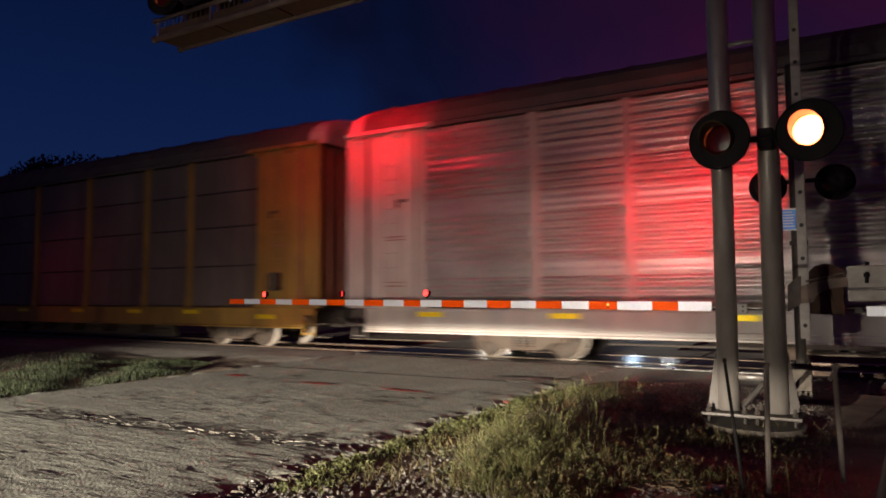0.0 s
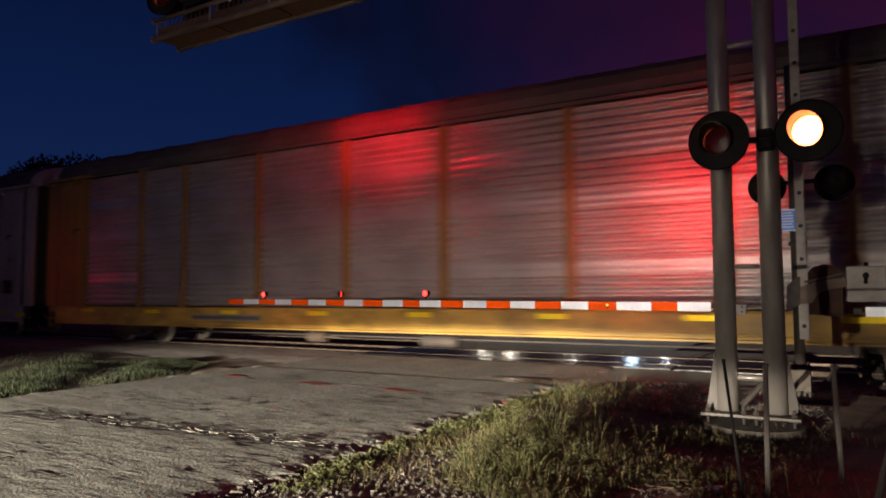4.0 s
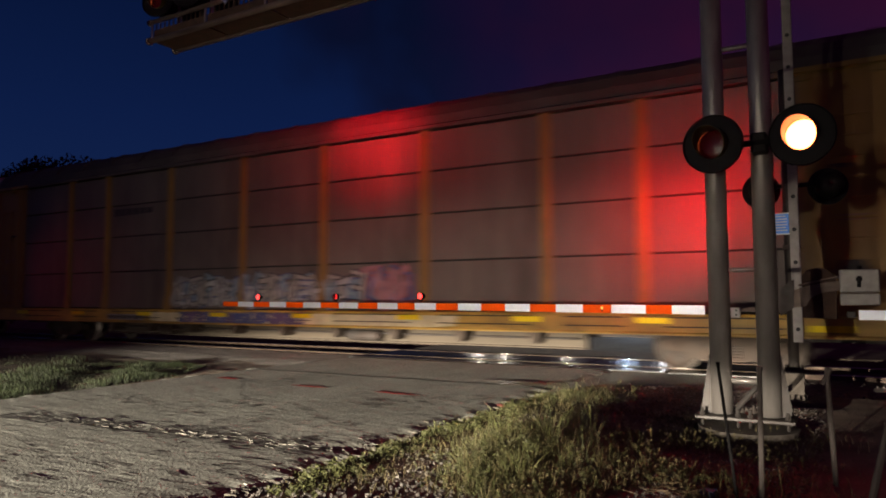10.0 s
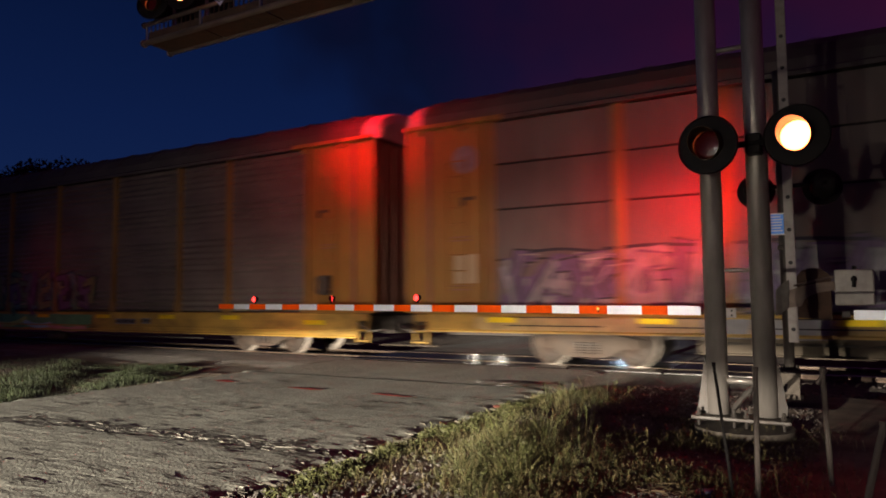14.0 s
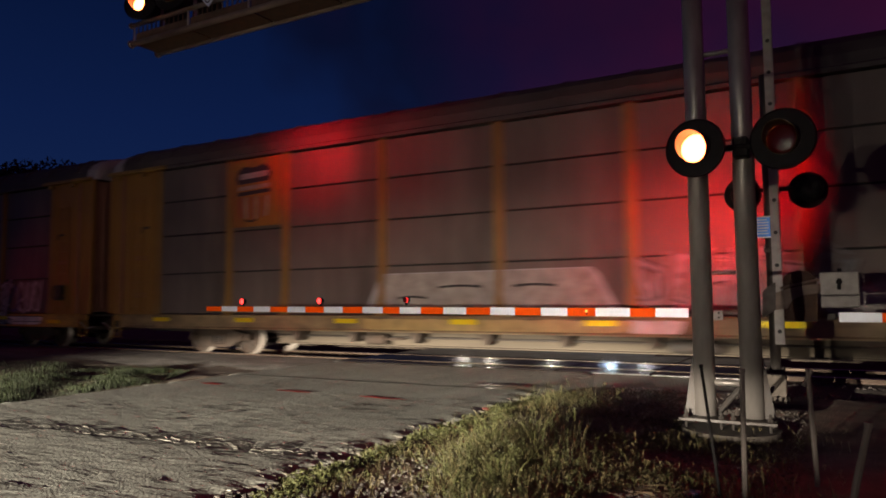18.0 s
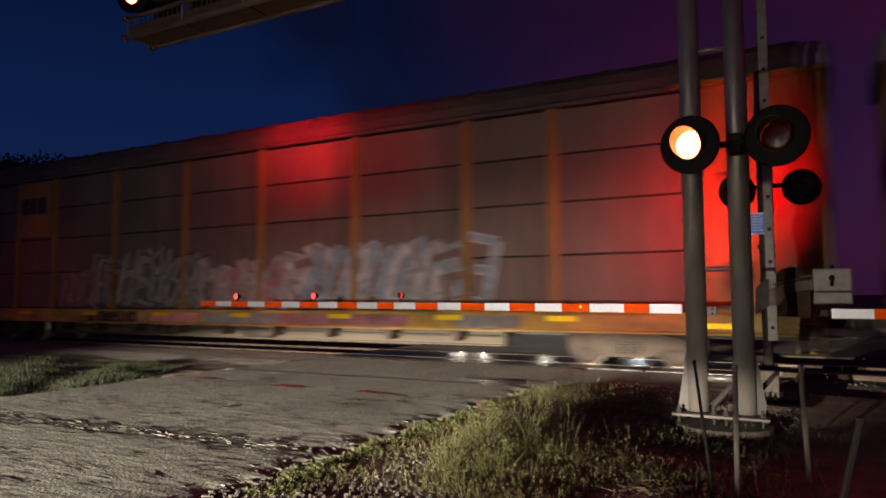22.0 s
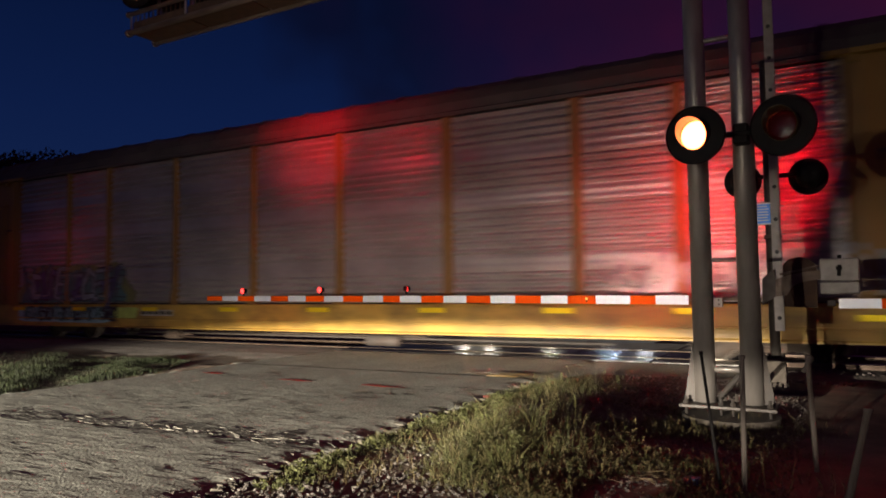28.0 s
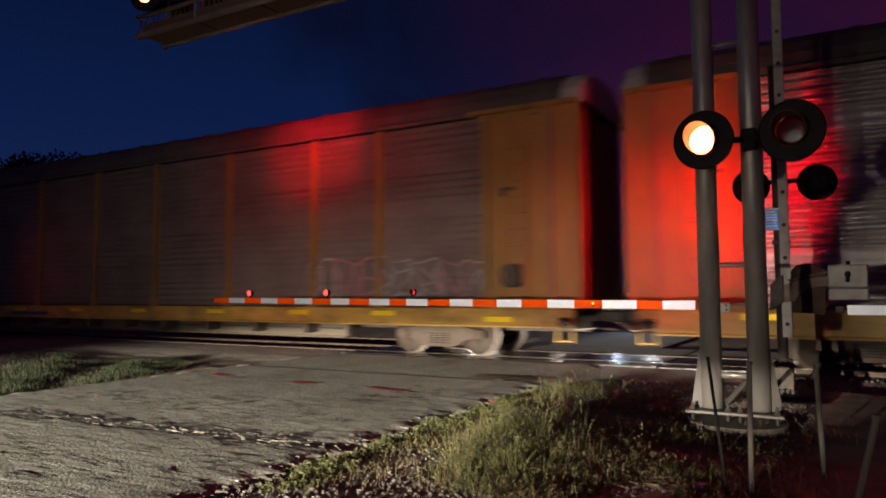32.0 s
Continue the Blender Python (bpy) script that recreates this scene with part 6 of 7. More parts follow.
for xa, xb, za, zb, mk in ((10.0, 11.6, 0.98, 0.60, "s_sky"), (11.4, 12.4, 0.92, 0.58, "s_pink"), (12.2, 13.8, 0.62, 0.82, "s_lime"), (13.6, 15.2, 0.72, 0.64, "s_sky"), (15.0, 17.0, 0.62, 0.56, "s_pink")):
    bm = bmesh.new()
    brush(bm, [(xa, za), ((xa + xb) / 2, (za + zb) / 2 - 0.1), (xb, zb)], 0.15, NEAR - 0.056)
    part("graffiti_stroke", bm, M[mk], c)
data_plate(c, 18.4, 19.3, 0.76)
data_plate(c, 19.55, 19.95, 0.78)
c = autorack(5, "flat", "panel", "yellow", "yellow", "yellow", "roof", 0.64, label="yellow enclosed car carrier with outlined graffiti and white script", slots=True)
paint_mass(c, 2.7, 9.6, 1.12, 2.3, "g_purple", 40)
wild(c, 2.9, 9.2, 1.14, 2.22, ("g_grey", "g_purple", "g_grey"), ("g_purple", "g_black", "g_navy"), 41)
for xa, xb in ((3.3, 4.6), (4.8, 6.9), (7.0, 9.1)):
    bm = bmesh.new()
    brush(bm, [(xa, 2.25), ((xa + xb) / 2, 2.28), (xb, 2.22)], 0.06, NEAR - 0.036)
    part("graffiti_stroke", bm, M["g_navy"], c)
graffiti(c, 9.7, 11.6, 1.12, 1.8, ("g_grey", "g_pink"), "g_black", 43, "outline")
sill_paint(c, 2.1, 6.5, "s_buff", 0.67)
sill_paint(c, 6.55, 7.3, "g_grey")
sill_paint(c, 7.45, 8.5, "g_grey")
sill_paint(c, 17.7, 25.2, "s_white", 0.67)
sill_paint(c, 23.9, 25.0, "s_sky", 0.70)
graffiti(c, 12.6, 17.6, 0.70, 1.75, ("g_grey", "g_white"), "g_white", 42, "script")
wild(c, 18.4, 23.3, 0.72, 2.15, ("g_grey", "g_white", "g_grey"), ("g_navy", "g_black"), 44, thick=0.13)
graffiti(c, 18.5, 25.2, 1.12, 2.0, ("g_white", "g_sky", "g_blue", "g_white"), "g_white", 44, "script")
graffiti(c, 18.6, 23.6, 0.70, 0.94, ("g_black", "g_sky"), "g_black", 45, "script")
bm = bmesh.new()
ring(bm, [(-1.566, 0.02), (-1.566, 0.30), (-1.56, 0.30)], 24)
for v in bm.verts:
    v.co.x, v.co.z = v.co.x + 1.9, v.co.z + 4.25
part("badge", bm, M["g_grey"], c, "faded round badge")
bm = bmesh.new()
box(bm, (1.9, -1.565, 1.95), (0.55, 0.012, 0.6), 0.01)
part("placard", bm, M["tan"], c, "pale square placard")
c = autorack(6, "flat", "panel", "yellow", "yellow", "buffsill", "roof", 0.66, label="yellow enclosed car carrier with a dark blue emblem and cream graffiti")
emblem(c, POSTS[1], "shield")
for mk, g, off in (("g_white", 1.0, 0.0), ("g_cream", 0.95, 0.005)):
    bm = bmesh.new()
    bm.faces.new([bm.verts.new((12.3 + px_ * g, NEAR - 0.02 - off, 1.52 + pz * g)) for px_, pz in ((-2.9, -0.42), (2.85, -0.42), (2.45, 0.30), (2.3, 0.44), (-2.45, 0.42), (-2.6, 0.2))])
    part("graffiti_block", bm, M[mk], c)
for xa, xb, zz in ((11.3, 12.3, 1.62), (13.0, 13.9, 1.62), (10.3, 11.0, 1.4)):
    bm = bmesh.new()
    brush(bm, [(xa, zz), ((xa + xb) / 2, zz + 0.03), (xb, zz)], 0.05, NEAR - 0.03)
    part("graffiti_stroke", bm, M["g_black"], c)
sill_paint(c, 9.3, 15.3, "s_buff", 0.70)
sill_paint(c, 15.3, 16.2, "s_white", 0.70)
paint_mass(c, 15.4, 18.5, 1.1, 2.2, "g_grey", 50)
wild(c, 15.6, 18.3, 1.12, 2.1, ("g_grey", "panel"), ("g_black", "g_grey"), 51, thick=0.14)
paint_mass(c, 18.6, 23.6, 1.1, 1.9, "g_cream", 52)
paint_mass(c, 19.4, 21.4, 1.1, 1.65, "g_grey", 53, lift=0.004)
wild(c, 21.2, 23.4, 1.15, 1.6, ("g_grey", "g_cream"), ("g_cream", "g_grey"), 54, thick=0.1)
c = autorack(7, "flat", "panel", "yellow", "yellow", "yellow", "roof", 0.64, label="yellow enclosed car carrier with dark lettering shapes and pale graffiti")
emblem(c, POSTS[1], "letters")
wild(c, 7.2, 8.5, 1.12, 2.05, ("panel", "g_pink"), ("g_pink", "g_grey"), 63, thick=0.12)
wild(c, 8.7, 13.2, 1.12, 2.5, ("g_grey", "g_cream", "g_grey"), ("g_black", "g_black", "g_navy"), 68, thick=0.15)
wild(c, 13.4, 16.2, 1.12, 2.15, ("g_grey", "g_pink"), ("g_cream", "g_pink"), 62, thick=0.13)
paint_mass(c, 15.4, 21.1, 1.1, 2.5, "g_sky", 65)
paint_mass(c, 17.2, 19.6, 1.1, 1.9, "g_black", 66, lift=0.004)
wild(c, 15.4, 21.0, 1.14, 2.4, ("g_sky", "g_white", "g_grey", "g_brown"), ("g_grey", "g_sky", "g_white"), 62, thick=0.16)
sill_paint(c, 8.6, 11.2, "s_buff")
graffiti(c, 8.7, 11.0, 0.70, 0.94, ("g_black", "g_red"), "g_black", 64, "script")
sill_paint(c, 11.4, 13.2, "s_pink")
sill_paint(c, 13.4, 16.0, "g_grey")
sill_paint(c, 16.0, 19.6, "g_pink")
sill_paint(c, 20.8, 22.2, "g_grey")
c = autorack(8, "flat", "panel", "yellow", "yellow", "yellow", "rooflight", 0.45, trucks=(4.66, 23.89), label="yellow enclosed car carrier with a dark blue emblem and green graffiti", slots=True)
emblem(c, POSTS[1], "white")
paint_mass(c, 2.6, 6.9, 1.1, 1.95, "g_black", 71)
wild(c, 2.7, 6.8, 1.12, 1.9, ("g_grey", "g_black", "g_white", "g_black"), ("g_black", "g_grey", "g_black"), 72, thick=0.13)
wild(c, 2.8, 6.7, 1.2, 1.8, ("g_white", "g_pink", "g_black"), ("g_black", "g_black", "g_grey"), 77, thick=0.09)
sill_paint(c, 2.6, 6.9, "g_grey")
wild(c, 2.7, 6.8, 0.66, 0.96, ("g_black", "g_white", "g_grey"), ("g_grey", "g_black"), 75, thick=0.12)
paint_mass(c, 15.9, 20.6, 1.1, 2.4, "g_navy", 70)
wild(c, 16.2, 20.4, 1.12, 2.35, ("g_green", "g_black", "g_navy", "g_green"), ("g_black", "g_green", "g_grey"), 73)
paint_mass(c, 20.4, 23.1, 1.1, 2.2, "g_green", 76)
wild(c, 20.5, 22.9, 1.12, 2.15, ("g_green", "g_navy"), ("g_black", "g_cream"), 76, thick=0.15)
sill_paint(c, 11.6, 14.2, "g_teal", 0.50, 0.80)
sill_paint(c, 15.7, 17.2, "s_cream", 0.50)
sill_paint(c, 16.9, 18.1, "s_green", 0.50)
sill_paint(c, 17.9, 18.8, "s_lime", 0.50)
sill_paint(c, 18.7, 20.3, "s_white", 0.50)
sill_paint(c, 20.1, 21.6, "s_lime", 0.50)
sill_paint(c, 21.5, 23.2, "s_cream", 0.50)
wild(c, 17.2, 21.6, 0.54, 0.98, ("s_green", "s_lime", "g_green"), ("g_green", "s_lime"), 74)
c = autorack(9, "rib", "ribpanel", "yellow", "yellow", "yellow", "roof", 0.38, label="yellow enclosed car carrier with bright ribbed sides and teal graffiti")
paint_mass(c, 2.5, 8.3, 1.1, 2.35, "g_lime", 80, True)
paint_mass(c, 2.8, 7.9, 1.1, 2.12, "g_teal", 81, True, 0.006)
wild(c, 3.0, 7.4, 1.15, 2.1, ("g_teal", "g_blue", "g_sky"), ("g_black", "g_navy"), 84, True, 0.15)
sill_paint(c, 2.6, 7.2, "s_sky", 0.50)
sill_paint(c, 7.1, 8.3, "s_lime", 0.62)
graffiti(c, 2.9, 7.6, 0.60, 0.94, ("g_black", "g_navy", "g_teal"), "g_black", 85, "script")
data_plate(c, 8.5, 9.8, 0.80, "g_white")
wild(c, 21.6, 26.2, 1.15, 1.85, ("g_white", "g_grey"), ("ribpanel", "g_grey"), 82, True, 0.06)
c = autorack(10, "rib", "dullrib", "yellow", "yellow", "yellow", "roof", 0.64, label="yellow enclosed car carrier with a dark blue emblem and faint graffiti")
emblem(c, POSTS[1], "pale_shield")
data_plate(c, 8.4, 10.4, 0.78)
graffiti(c, 20.8, 25.6, 1.15, 2.1, ("g_grey",), ("g_cream", "g_pink", "g_grey"), 91, "outline", True)
c = autorack(11, "rib", "ribpanel", "yellow", "yellow", "yellow", "roof", 0.55, label="yellow-ended enclosed car carrier with ribbed sides")
c = autorack(12, "rib", "dullrib", "yellow", "yellow", "yellow", "roof", 0.55, label=Y_LABEL)


# ================= plants, stones, distance =================
def blades(name, n, place, h_lo, h_hi, w, lean, material, label, category="grass"):
    v, f = [], []
    for i in range(n):
        p = place()
        if p is None:
            continue
        x, y, hs = p
        z = ground_height(x, y) - 0.01
        h = random.uniform(h_lo, h_hi) * hs
        a = random.uniform(0, 6.283)
        b = random.uniform(0, 6.283)
        lx, ly = lean * h * math.cos(b) * random.random(), lean * h * math.sin(b) * random.random()
        dx, dy = w * math.cos(a), w * math.sin(a)
        k = len(v)
        v += [(x - dx, y - dy, z), (x + dx, y + dy, z), (x + lx * 0.4 + dx * 0.7, y + ly * 0.4 + dy * 0.7, z + h * 0.55),
              (x + lx * 0.4 - dx * 0.7, y + ly * 0.4 - dy * 0.7, z + h * 0.55), (x + lx, y + ly, z + h)]
        f += [(k, k + 1, k + 2, k + 3), (k + 3, k + 2, k + 4)]
    return tagged(new(name, soup(name, v, f, material)), label, category, kind="stuff")


def verge_right():
    y = random.uniform(3.9, 10.2)
    x = ROAD[1] + 0.02 + abs(random.gauss(0.0, 0.55)) + 0.10 * noise.noise((0, y * 2, 0))
    if x > -1.5:
        return None
    d = noise.noise((x * 1.4, y * 1.4, 1.0))
    return None if d < -0.2 else (x, y, 0.5 + 0.7 * max(0, d) + 0.25 * (x > -3.4))


def weeds():
    y = random.gauss(6.1, 1.3)
    x = random.gauss(-2.75, 0.42)
    if not (4.2 < y < 9.6 and -3.7 < x < -1.5):
        return None
    return x, y, 0.55 + 0.6 * math.exp(-((x + 2.75) / 0.5) ** 2 - ((y - 5.9) / 1.0) ** 2)


def sparse():
    x, y = random.gauss(-1.5, 0.6), 4.3 + 4.2 * random.random() ** 1.5
    d = noise.noise((x * 1.2, y * 1.2, 6.0))
    return (x, y, 0.6 + 0.9 * max(0.0, d)) if d > -0.3 and -2.8 < x < 0.1 else None


def verge_left():
    y = random.uniform(5.0, 9.9)
    x = ROAD[0] - abs(random.gauss(0, 2.6)) - 0.02 - max(0.0, y - 8.2) * 0.75
    return (x, y, 0.55 + 1.0 * max(-0.3, noise.noise((x * 1.1, y * 1.1, 2.0)))) if x > -18 else None


def leafy(name, n, place, h_lo, h_hi, leaves, leaf, lean, material, label, category="weeds"):
    """Bent stalks with small leaves on all sides."""
    v, f = [], []
    for i in range(n):
        p = place()
        if p is None:
            continue
        x, y, hs = p
        z = ground_height(x, y) - 0.01
        h = random.uniform(h_lo, h_hi) * hs
        b, bend = random.uniform(0, 6.283), lean * random.uniform(0.1, 1.0)
        cb, sb = math.cos(b), math.sin(b)
        pts = [(x + cb * bend * h * u * u, y + sb * bend * h * u * u, z + h * u * (1 - 0.3 * bend * u)) for u in (0, 0.35, 0.7, 1.0)]
        w = 0.0022
        k = len(v)
        for q in pts:
            v += [(q[0] - w * sb, q[1] + w * cb, q[2]), (q[0] + w * sb, q[1] - w * cb, q[2])]
        f += [(k + 2 * m, k + 2 * m + 1, k + 2 * m + 3, k + 2 * m + 2) for m in range(3)]
        for m in range(leaves):
            u = random.uniform(0.15, 1.0)
            c0 = Vector((x + cb * bend * h * u * u, y + sb * bend * h * u * u, z + h * u * (1 - 0.3 * bend * u)))
            d = Vector((random.gauss(0, 1), random.gauss(0, 1), random.gauss(0.4, 0.6))).normalized() * leaf * random.uniform(0.5, 1.3)
            e = d.cross(Vector((random.gauss(0, 1), random.gauss(0, 1), random.gauss(0, 1)))).normalized() * leaf * 0.14
            k = len(v)
            v += [tuple(c0), tuple(c0 + d * 0.5 + e), tuple(c0 + d), tuple(c0 + d * 0.5 - e)]
            f.append((k, k + 1, k + 2, k + 3))
    return tagged(new(name, soup(name, v, f, material)), label, category, kind="stuff")


def edge_tufts():
    y = random.uniform(3.7, 9.6)
    x = ROAD[1] + 0.12 * noise.noise((0, y * 2, 0)) + abs(random.gauss(0.0, 0.30))
    d = noise.noise((x * 2.2, y * 2.2, 1.0))
    return None if d < -0.05 or x > -2.6 else (x, y, 0.6 + 0.9 * d)


def clump_weeds():
    cx_, cy_, r = random.choice(((-2.40, 4.9, 0.24), (-2.55, 5.3, 0.28), (-2.30, 4.7, 0.22), (-2.70, 5.7, 0.30), (-2.65, 6.3, 0.34), (-3.2, 8.8, 0.5), (-2.45, 5.2, 0.25), (-2.1, 5.6, 0.4)))
    x, y = random.gauss(cx_, r * 0.6), random.gauss(cy_, r)
    if x < -3.7 or x > -1.7 or y < 4.1:
        return None
    return x, y, max(0.25, 0.45 + 0.35 * random.random() + 1.15 * noise.noise((x * 3.6, y * 3.6, 4.0)))


leafy("grass_verge", 2600, edge_tufts, 0.04, 0.14, 8, 0.035, 1.0, M["grass"], "short yellow-green tufts along the broken road edge", "grass")
blades("tall_weeds", 2800, clump_weeds, 0.09, 0.33, 0.0020, 1.5, M["dry"], "tall dry weeds beside the road", "weeds")
blades("weed_shoots", 3000, clump_weeds, 0.08, 0.31, 0.0020, 1.5, M["grass"], "thin green weed shoots beside the road", "weeds")
leafy("leafy_weeds", 650, clump_weeds, 0.11, 0.33, 18, 0.03, 0.9, M["grass"], "leafy weed stems beside the road")
leafy("low_weeds", 3600, sparse, 0.04, 0.14, 9, 0.020, 1.0, M["grass"], "low olive weeds creeping over the gravel")
leafy("thin_weeds", 1900, sparse, 0.05, 0.22, 7, 0.024, 1.0, M["dry"], "sparse dry weeds round the signal")
blades("fine_grass", 6500, sparse, 0.04, 0.15, 0.0016, 1.1, M["dry"], "fine dry grass standing round the signal")
blades("grass_blades", 3500, verge_right, 0.04, 0.13, 0.003, 1.2, M["dry"], "dry bent grass along the road edge")
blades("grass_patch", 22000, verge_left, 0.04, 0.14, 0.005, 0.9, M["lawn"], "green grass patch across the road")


def stones(name, n, place, lo, hi, label, material=None):
    base = [(1, 0, 0), (-1, 0, 0), (0, 1, 0), (0, -1, 0), (0, 0, 1), (0, 0, -1)]
    tri = [(0, 2, 4), (2, 1, 4), (1, 3, 4), (3, 0, 4), (2, 0, 5), (1, 2, 5), (3, 1, 5), (0, 3, 5)]
    v, f = [], []
    for i in range(n):
        p = place()
        if p is None:
            continue
        x, y, z = p
        s = random.uniform(lo, hi)
        q = Euler((random.uniform(0, 6), random.uniform(0, 6), random.uniform(0, 6))).to_matrix()
        k = len(v)
        for b in base:
            c_ = q @ (Vector(b) * s * random.uniform(0.6, 1.1))
            v.append((x + c_.x, y + c_.y, z + c_.z * 0.8 + s * 0.3))
        f += [(a + k, b + k, c_ + k) for a, b, c_ in tri]
    return tagged(new(name, soup(name, v, f, material or M["stone"])), label, "gravel", kind="stuff")


def gravel_near():
    x, y = random.uniform(-4.4, 0.9), random.uniform(2.4, 5.4)
    if x < ROAD[1] + 0.15 * noise.noise((0, y * 3, 0)) + 0.05 or (y > 4.4 and random.random() < 0.6):
        return None
    return x, y, ground_height(x, y)


def gravel_far():
    x, y = random.gauss(-1.5, 0.75), random.uniform(5.0, 12.0)
    return (x, y, ground_height(x, y)) if -3.2 < x < -0.3 else None


def pale_spot():
    x, y = random.gauss(-1.5, 0.55), random.gauss(7.1, 0.8)
    return (x, y, ground_height(x, y) + 0.005) if -2.4 < x < -0.35 else None


def ballast_side():
    x, y = random.uniform(-24, 5), random.choice((random.uniform(11.9, 13.4), random.uniform(13.6, 15.2)))
    if ROAD[0] - 1.6 < x < ROAD[1] + 0.9:
        return None
    return x, y, -0.16 + 0.05 * (y > 12.8)


stones("gravel", 8000, gravel_near, 0.008, 0.026, "loose grey crushed stone along the road edge")
stones("gravel_bed", 9000, gravel_far, 0.007, 0.022, "dark crushed stone round the signal mast", M["darkstone"])
stones("pale_chips", 800, pale_spot, 0.008, 0.018, "scattered pale stone chips round the foundation", M["stone"])
stones("ballast_stones", 5200, ballast_side, 0.02, 0.045, "dark ballast stones beside the rails", M["darkstone"])


v, f = [], []
for i in range(40):
    x, y, a, ln = random.gauss(-1.22, 0.16), random.gauss(5.15, 0.10), random.gauss(0.1, 0.9), random.uniform(0.06, 0.2)
    z = ground_height(x, y) + random.uniform(0.01, 0.04)
    dx, dy, k = ln * math.cos(a) / 2, ln * math.sin(a) / 2, len(v)
    v += [(x - dx, y - dy, z), (x + dx, y + dy, z + random.uniform(-0.01, 0.02)), (x + dx, y + dy, z + 0.004), (x - dx, y - dy, z + 0.004)]
    f.append((k, k + 1, k + 2, k + 3))
tagged(new("straw", soup("straw", v, f, M["straw"])), "loose pale straw lying on the gravel", "straw", kind="stuff")
bm = bmesh.new()
bmesh.ops.create_icosphere(bm, subdivisions=3, radius=0.075)
for q in bm.verts:
    q.co *= 1 + 0.45 * noise.noise(q.co * 22)
    q.co.z *= 0.5
tagged(put("plastic_rag", finish("plastic_rag", bm, M["rag"]), None, (-0.93, 5.26, ground_height(-0.93, 5.26) + 0.02)), "crumpled dark blue plastic rag on the gravel", "litter")

bm = bmesh.new()
bmesh.ops.create_icosphere(bm, subdivisions=3, radius=0.04)
for q in bm.verts:
    q.co *= 1 + 0.5 * noise.noise(q.co * 20 + Vector((3, 1, 0)))
    q.co.z *= 0.55
    q.co.x *= 1.3
tagged(put("plastic_scrap", finish("plastic_scrap", bm, M["redscrap"]), None, (-3.90, 8.05, -0.035)), "crumpled faded red plastic scrap at the road edge", "litter")


def tree(at, h, seed):
    rnd = random.Random(seed)
    t = thing("tree", at, "dark leafy tree against the night sky", "tree", "trees beyond the tracks")
    bm = bmesh.new()
    tube(bm, (0, 0, -0.3), (0.2, 0, h * 0.55), 0.28, 0.12, 10)
    limbs = []
    for i in range(7):
        a, z = rnd.uniform(0, 6.28), h * rnd.uniform(0.3, 0.6)
        e = Vector((math.cos(a) * h * 0.22, math.sin(a) * h * 0.22, z + h * rnd.uniform(0.12, 0.32)))
        tube(bm, (0.1, 0, z), e, 0.10, 0.03, 7)
        limbs.append(e)
    part("trunk", bm, M["bark"], t)
    v, f = [], []
    centres = limbs + [Vector((rnd.gauss(0, h * 0.14), rnd.gauss(0, h * 0.14), h * rnd.uniform(0.45, 0.9))) for _ in range(9)]
    for c_ in centres:
        r = h * rnd.uniform(0.09, 0.16)
        for _ in range(700):
            d = Vector((rnd.gauss(0, 1), rnd.gauss(0, 1), rnd.gauss(0, 0.8)))
            if d.length > 1.7:
                d *= 1.7 / d.length
            p = c_ + d * r * 0.62
            s = rnd.uniform(0.12, 0.30)
            u = Vector((rnd.gauss(0, 1), rnd.gauss(0, 1), rnd.gauss(0, 1))).normalized() * s
            w = Vector((rnd.gauss(0, 1), rnd.gauss(0, 1), rnd.gauss(0, 1))).normalized() * s * 0.6
            k = len(v)
            v += [tuple(p - u), tuple(p + w), tuple(p + u), tuple(p - w)]
            f.append((k, k + 1, k + 2, k + 3))
    put("crown", soup("crown", v, f, M["leaf"]), t, None, "dark ragged crown")


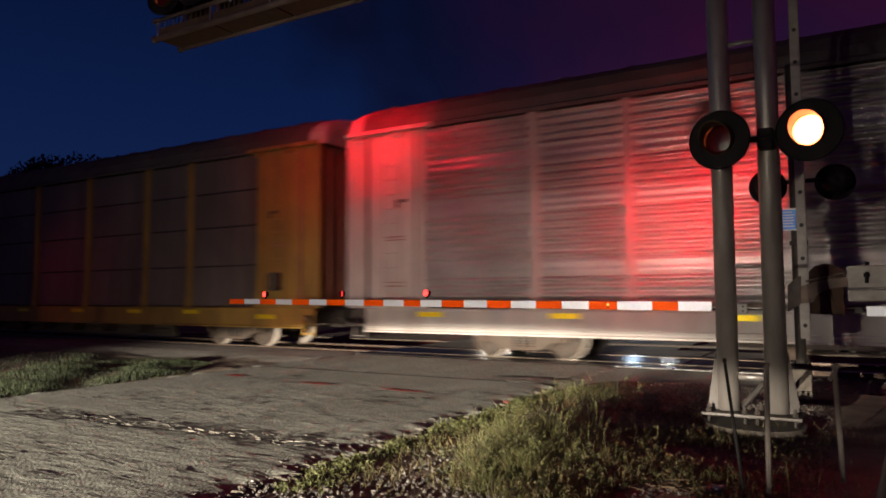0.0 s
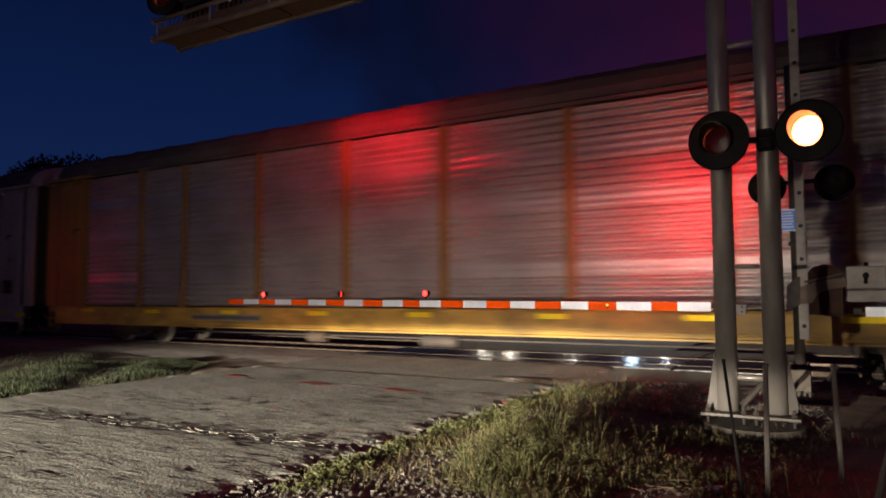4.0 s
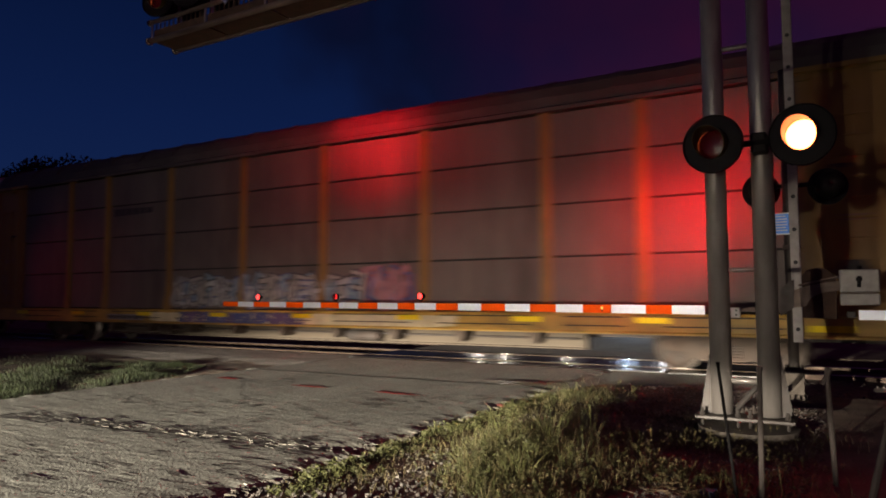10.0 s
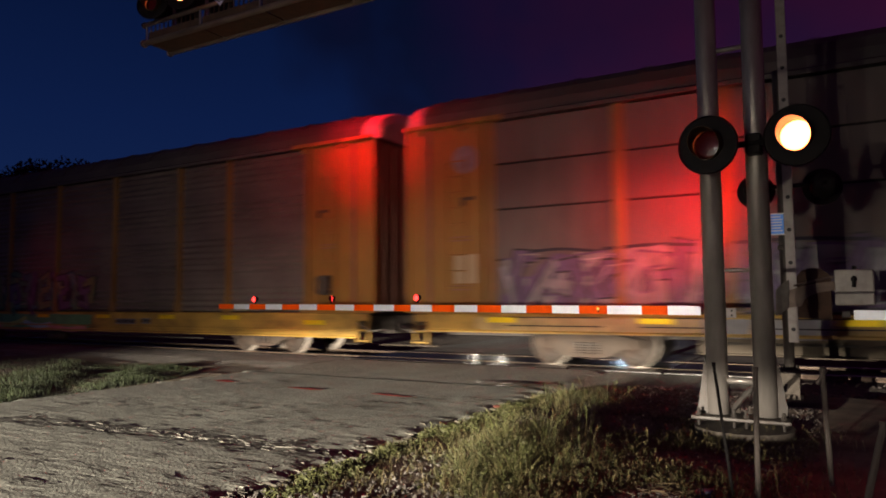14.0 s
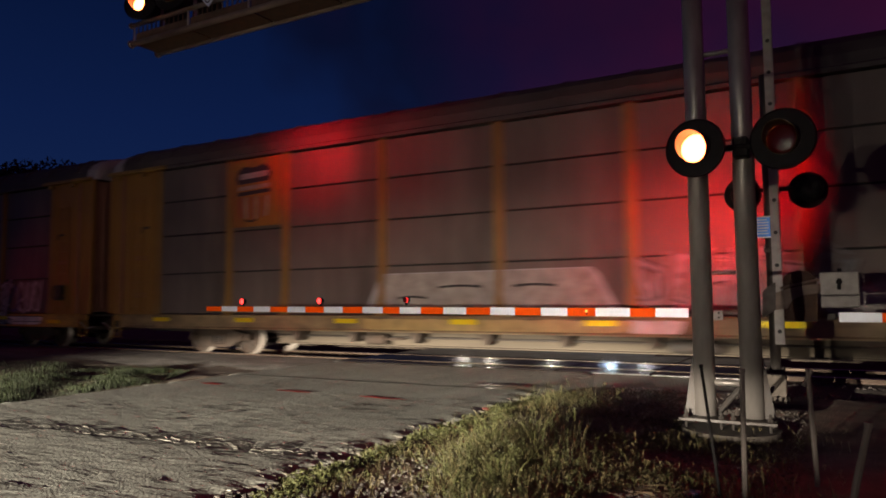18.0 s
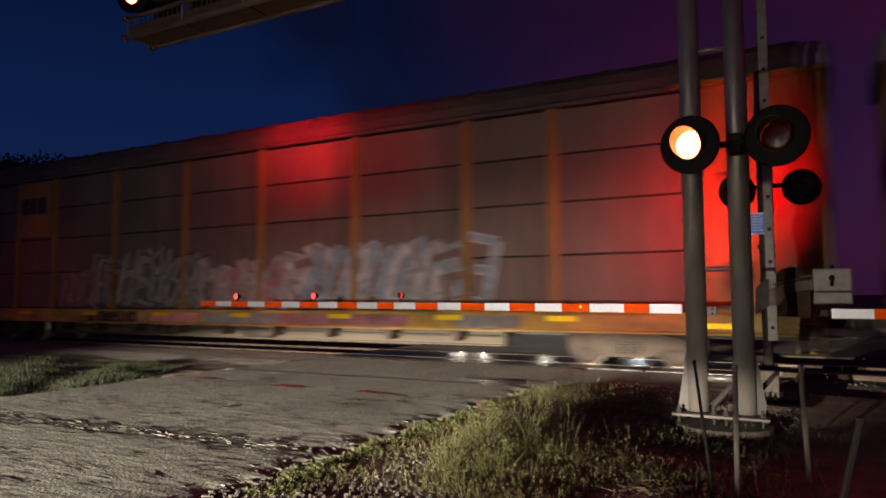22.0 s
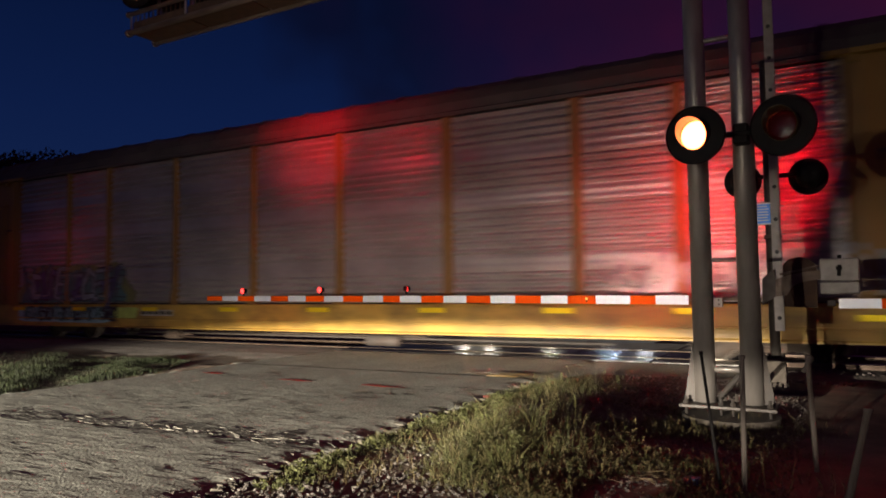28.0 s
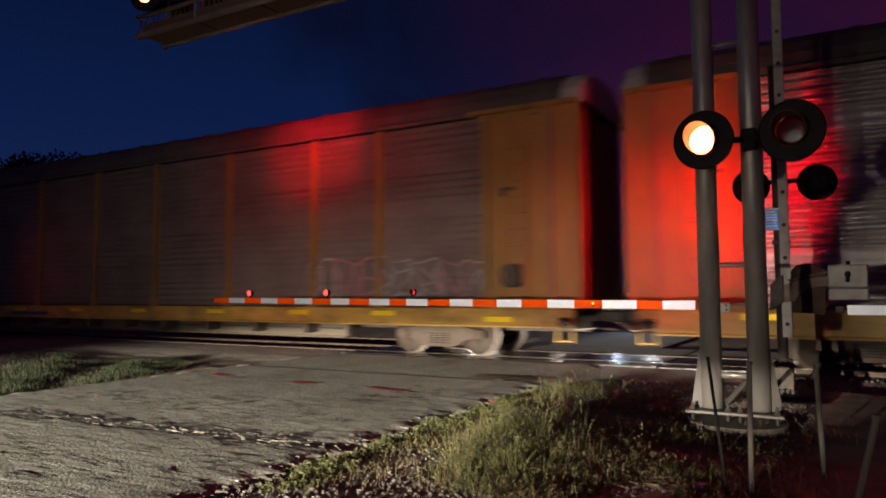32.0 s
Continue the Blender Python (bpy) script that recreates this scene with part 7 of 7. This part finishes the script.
for i, (x, y, h) in enumerate(((-77.5, 38, 14.9), (-73, 38.5, 15.0), (-69, 38, 15.1), (-65.5, 38.5, 14.8), (-62, 38, 14.2), (-58, 39, 13.6), (-54, 38, 13.2), (-52, 44, 12.5), (-40, 48, 11.5), (-24, 52, 11.0), (-6, 50, 10.0), (9, 47, 9.0), (20, 52, 9.5))):
    tree((x, y, -0.1), h, i)


# ================= movement =================
def motions():
    rows_t = [0, 0.5] + list(range(1, 32)) + [31.5, 32]
    for car, index in CARS:
        walk(car, [(t, pose(FIRST_GAP + CAR * index - travelled(t), TRACK_Y, 0)) for t in rows_t])
    # wheels turn while they roll past
    for ws, at, index, offset in WHEELSETS:
        start = [k / FPS for k in range(32 * FPS + 1) if -30 < FIRST_GAP + CAR * index + offset - travelled(k / FPS) < 6]
        if not start:
            continue
        rows = [(t, pose(*at) @ Matrix.Rotation(-travelled(t) / 0.42, 4, "Y")) for t in start]
        if rows[0][0] > 0:
            rows.insert(0, (0, rows[0][1]))
        if rows[-1][0] < 32:
            rows.append((32, rows[-1][1]))
        walk(ws, rows)
    # lenses turn their lit face outwards and back inwards, left and right in turn
    for lens, at, left, drum in FLASHERS:
        fades = drum == "lens"
        lit = not left
        angle = 0 if lit else (240 if fades else 180)
        rows = [(0, pose(*at, 0, 0, angle))]
        t, on_left = LEFT_ON, True
        while t < 31.7:
            if (on_left == left) != lit:
                lit = not lit
                k = round(t * FPS) + (4 if lit and drum == "slow" else 0)
                if fades and lit:
                    turn = ((-1, 0), (0, 60), (1, 120))
                elif fades:
                    turn = ((-1, 0), (0, 60), (1, 120), (3, 120), (4, 180), (5, 240))
                else:
                    turn = ((-1, 0), (0, 60), (1, 120), (2, 180))
                for dk, da in turn:
                    rows.append(((k + dk) / FPS, pose(*at, 0, 0, angle + da)))
                angle += turn[-1][1]
            t += (RIGHT_ON - LEFT_ON) if on_left else (FLASH - RIGHT_ON + LEFT_ON)
            on_left = not on_left
        rows.append((32, pose(*at, 0, 0, angle)))
        walk(lens, rows)


motions()
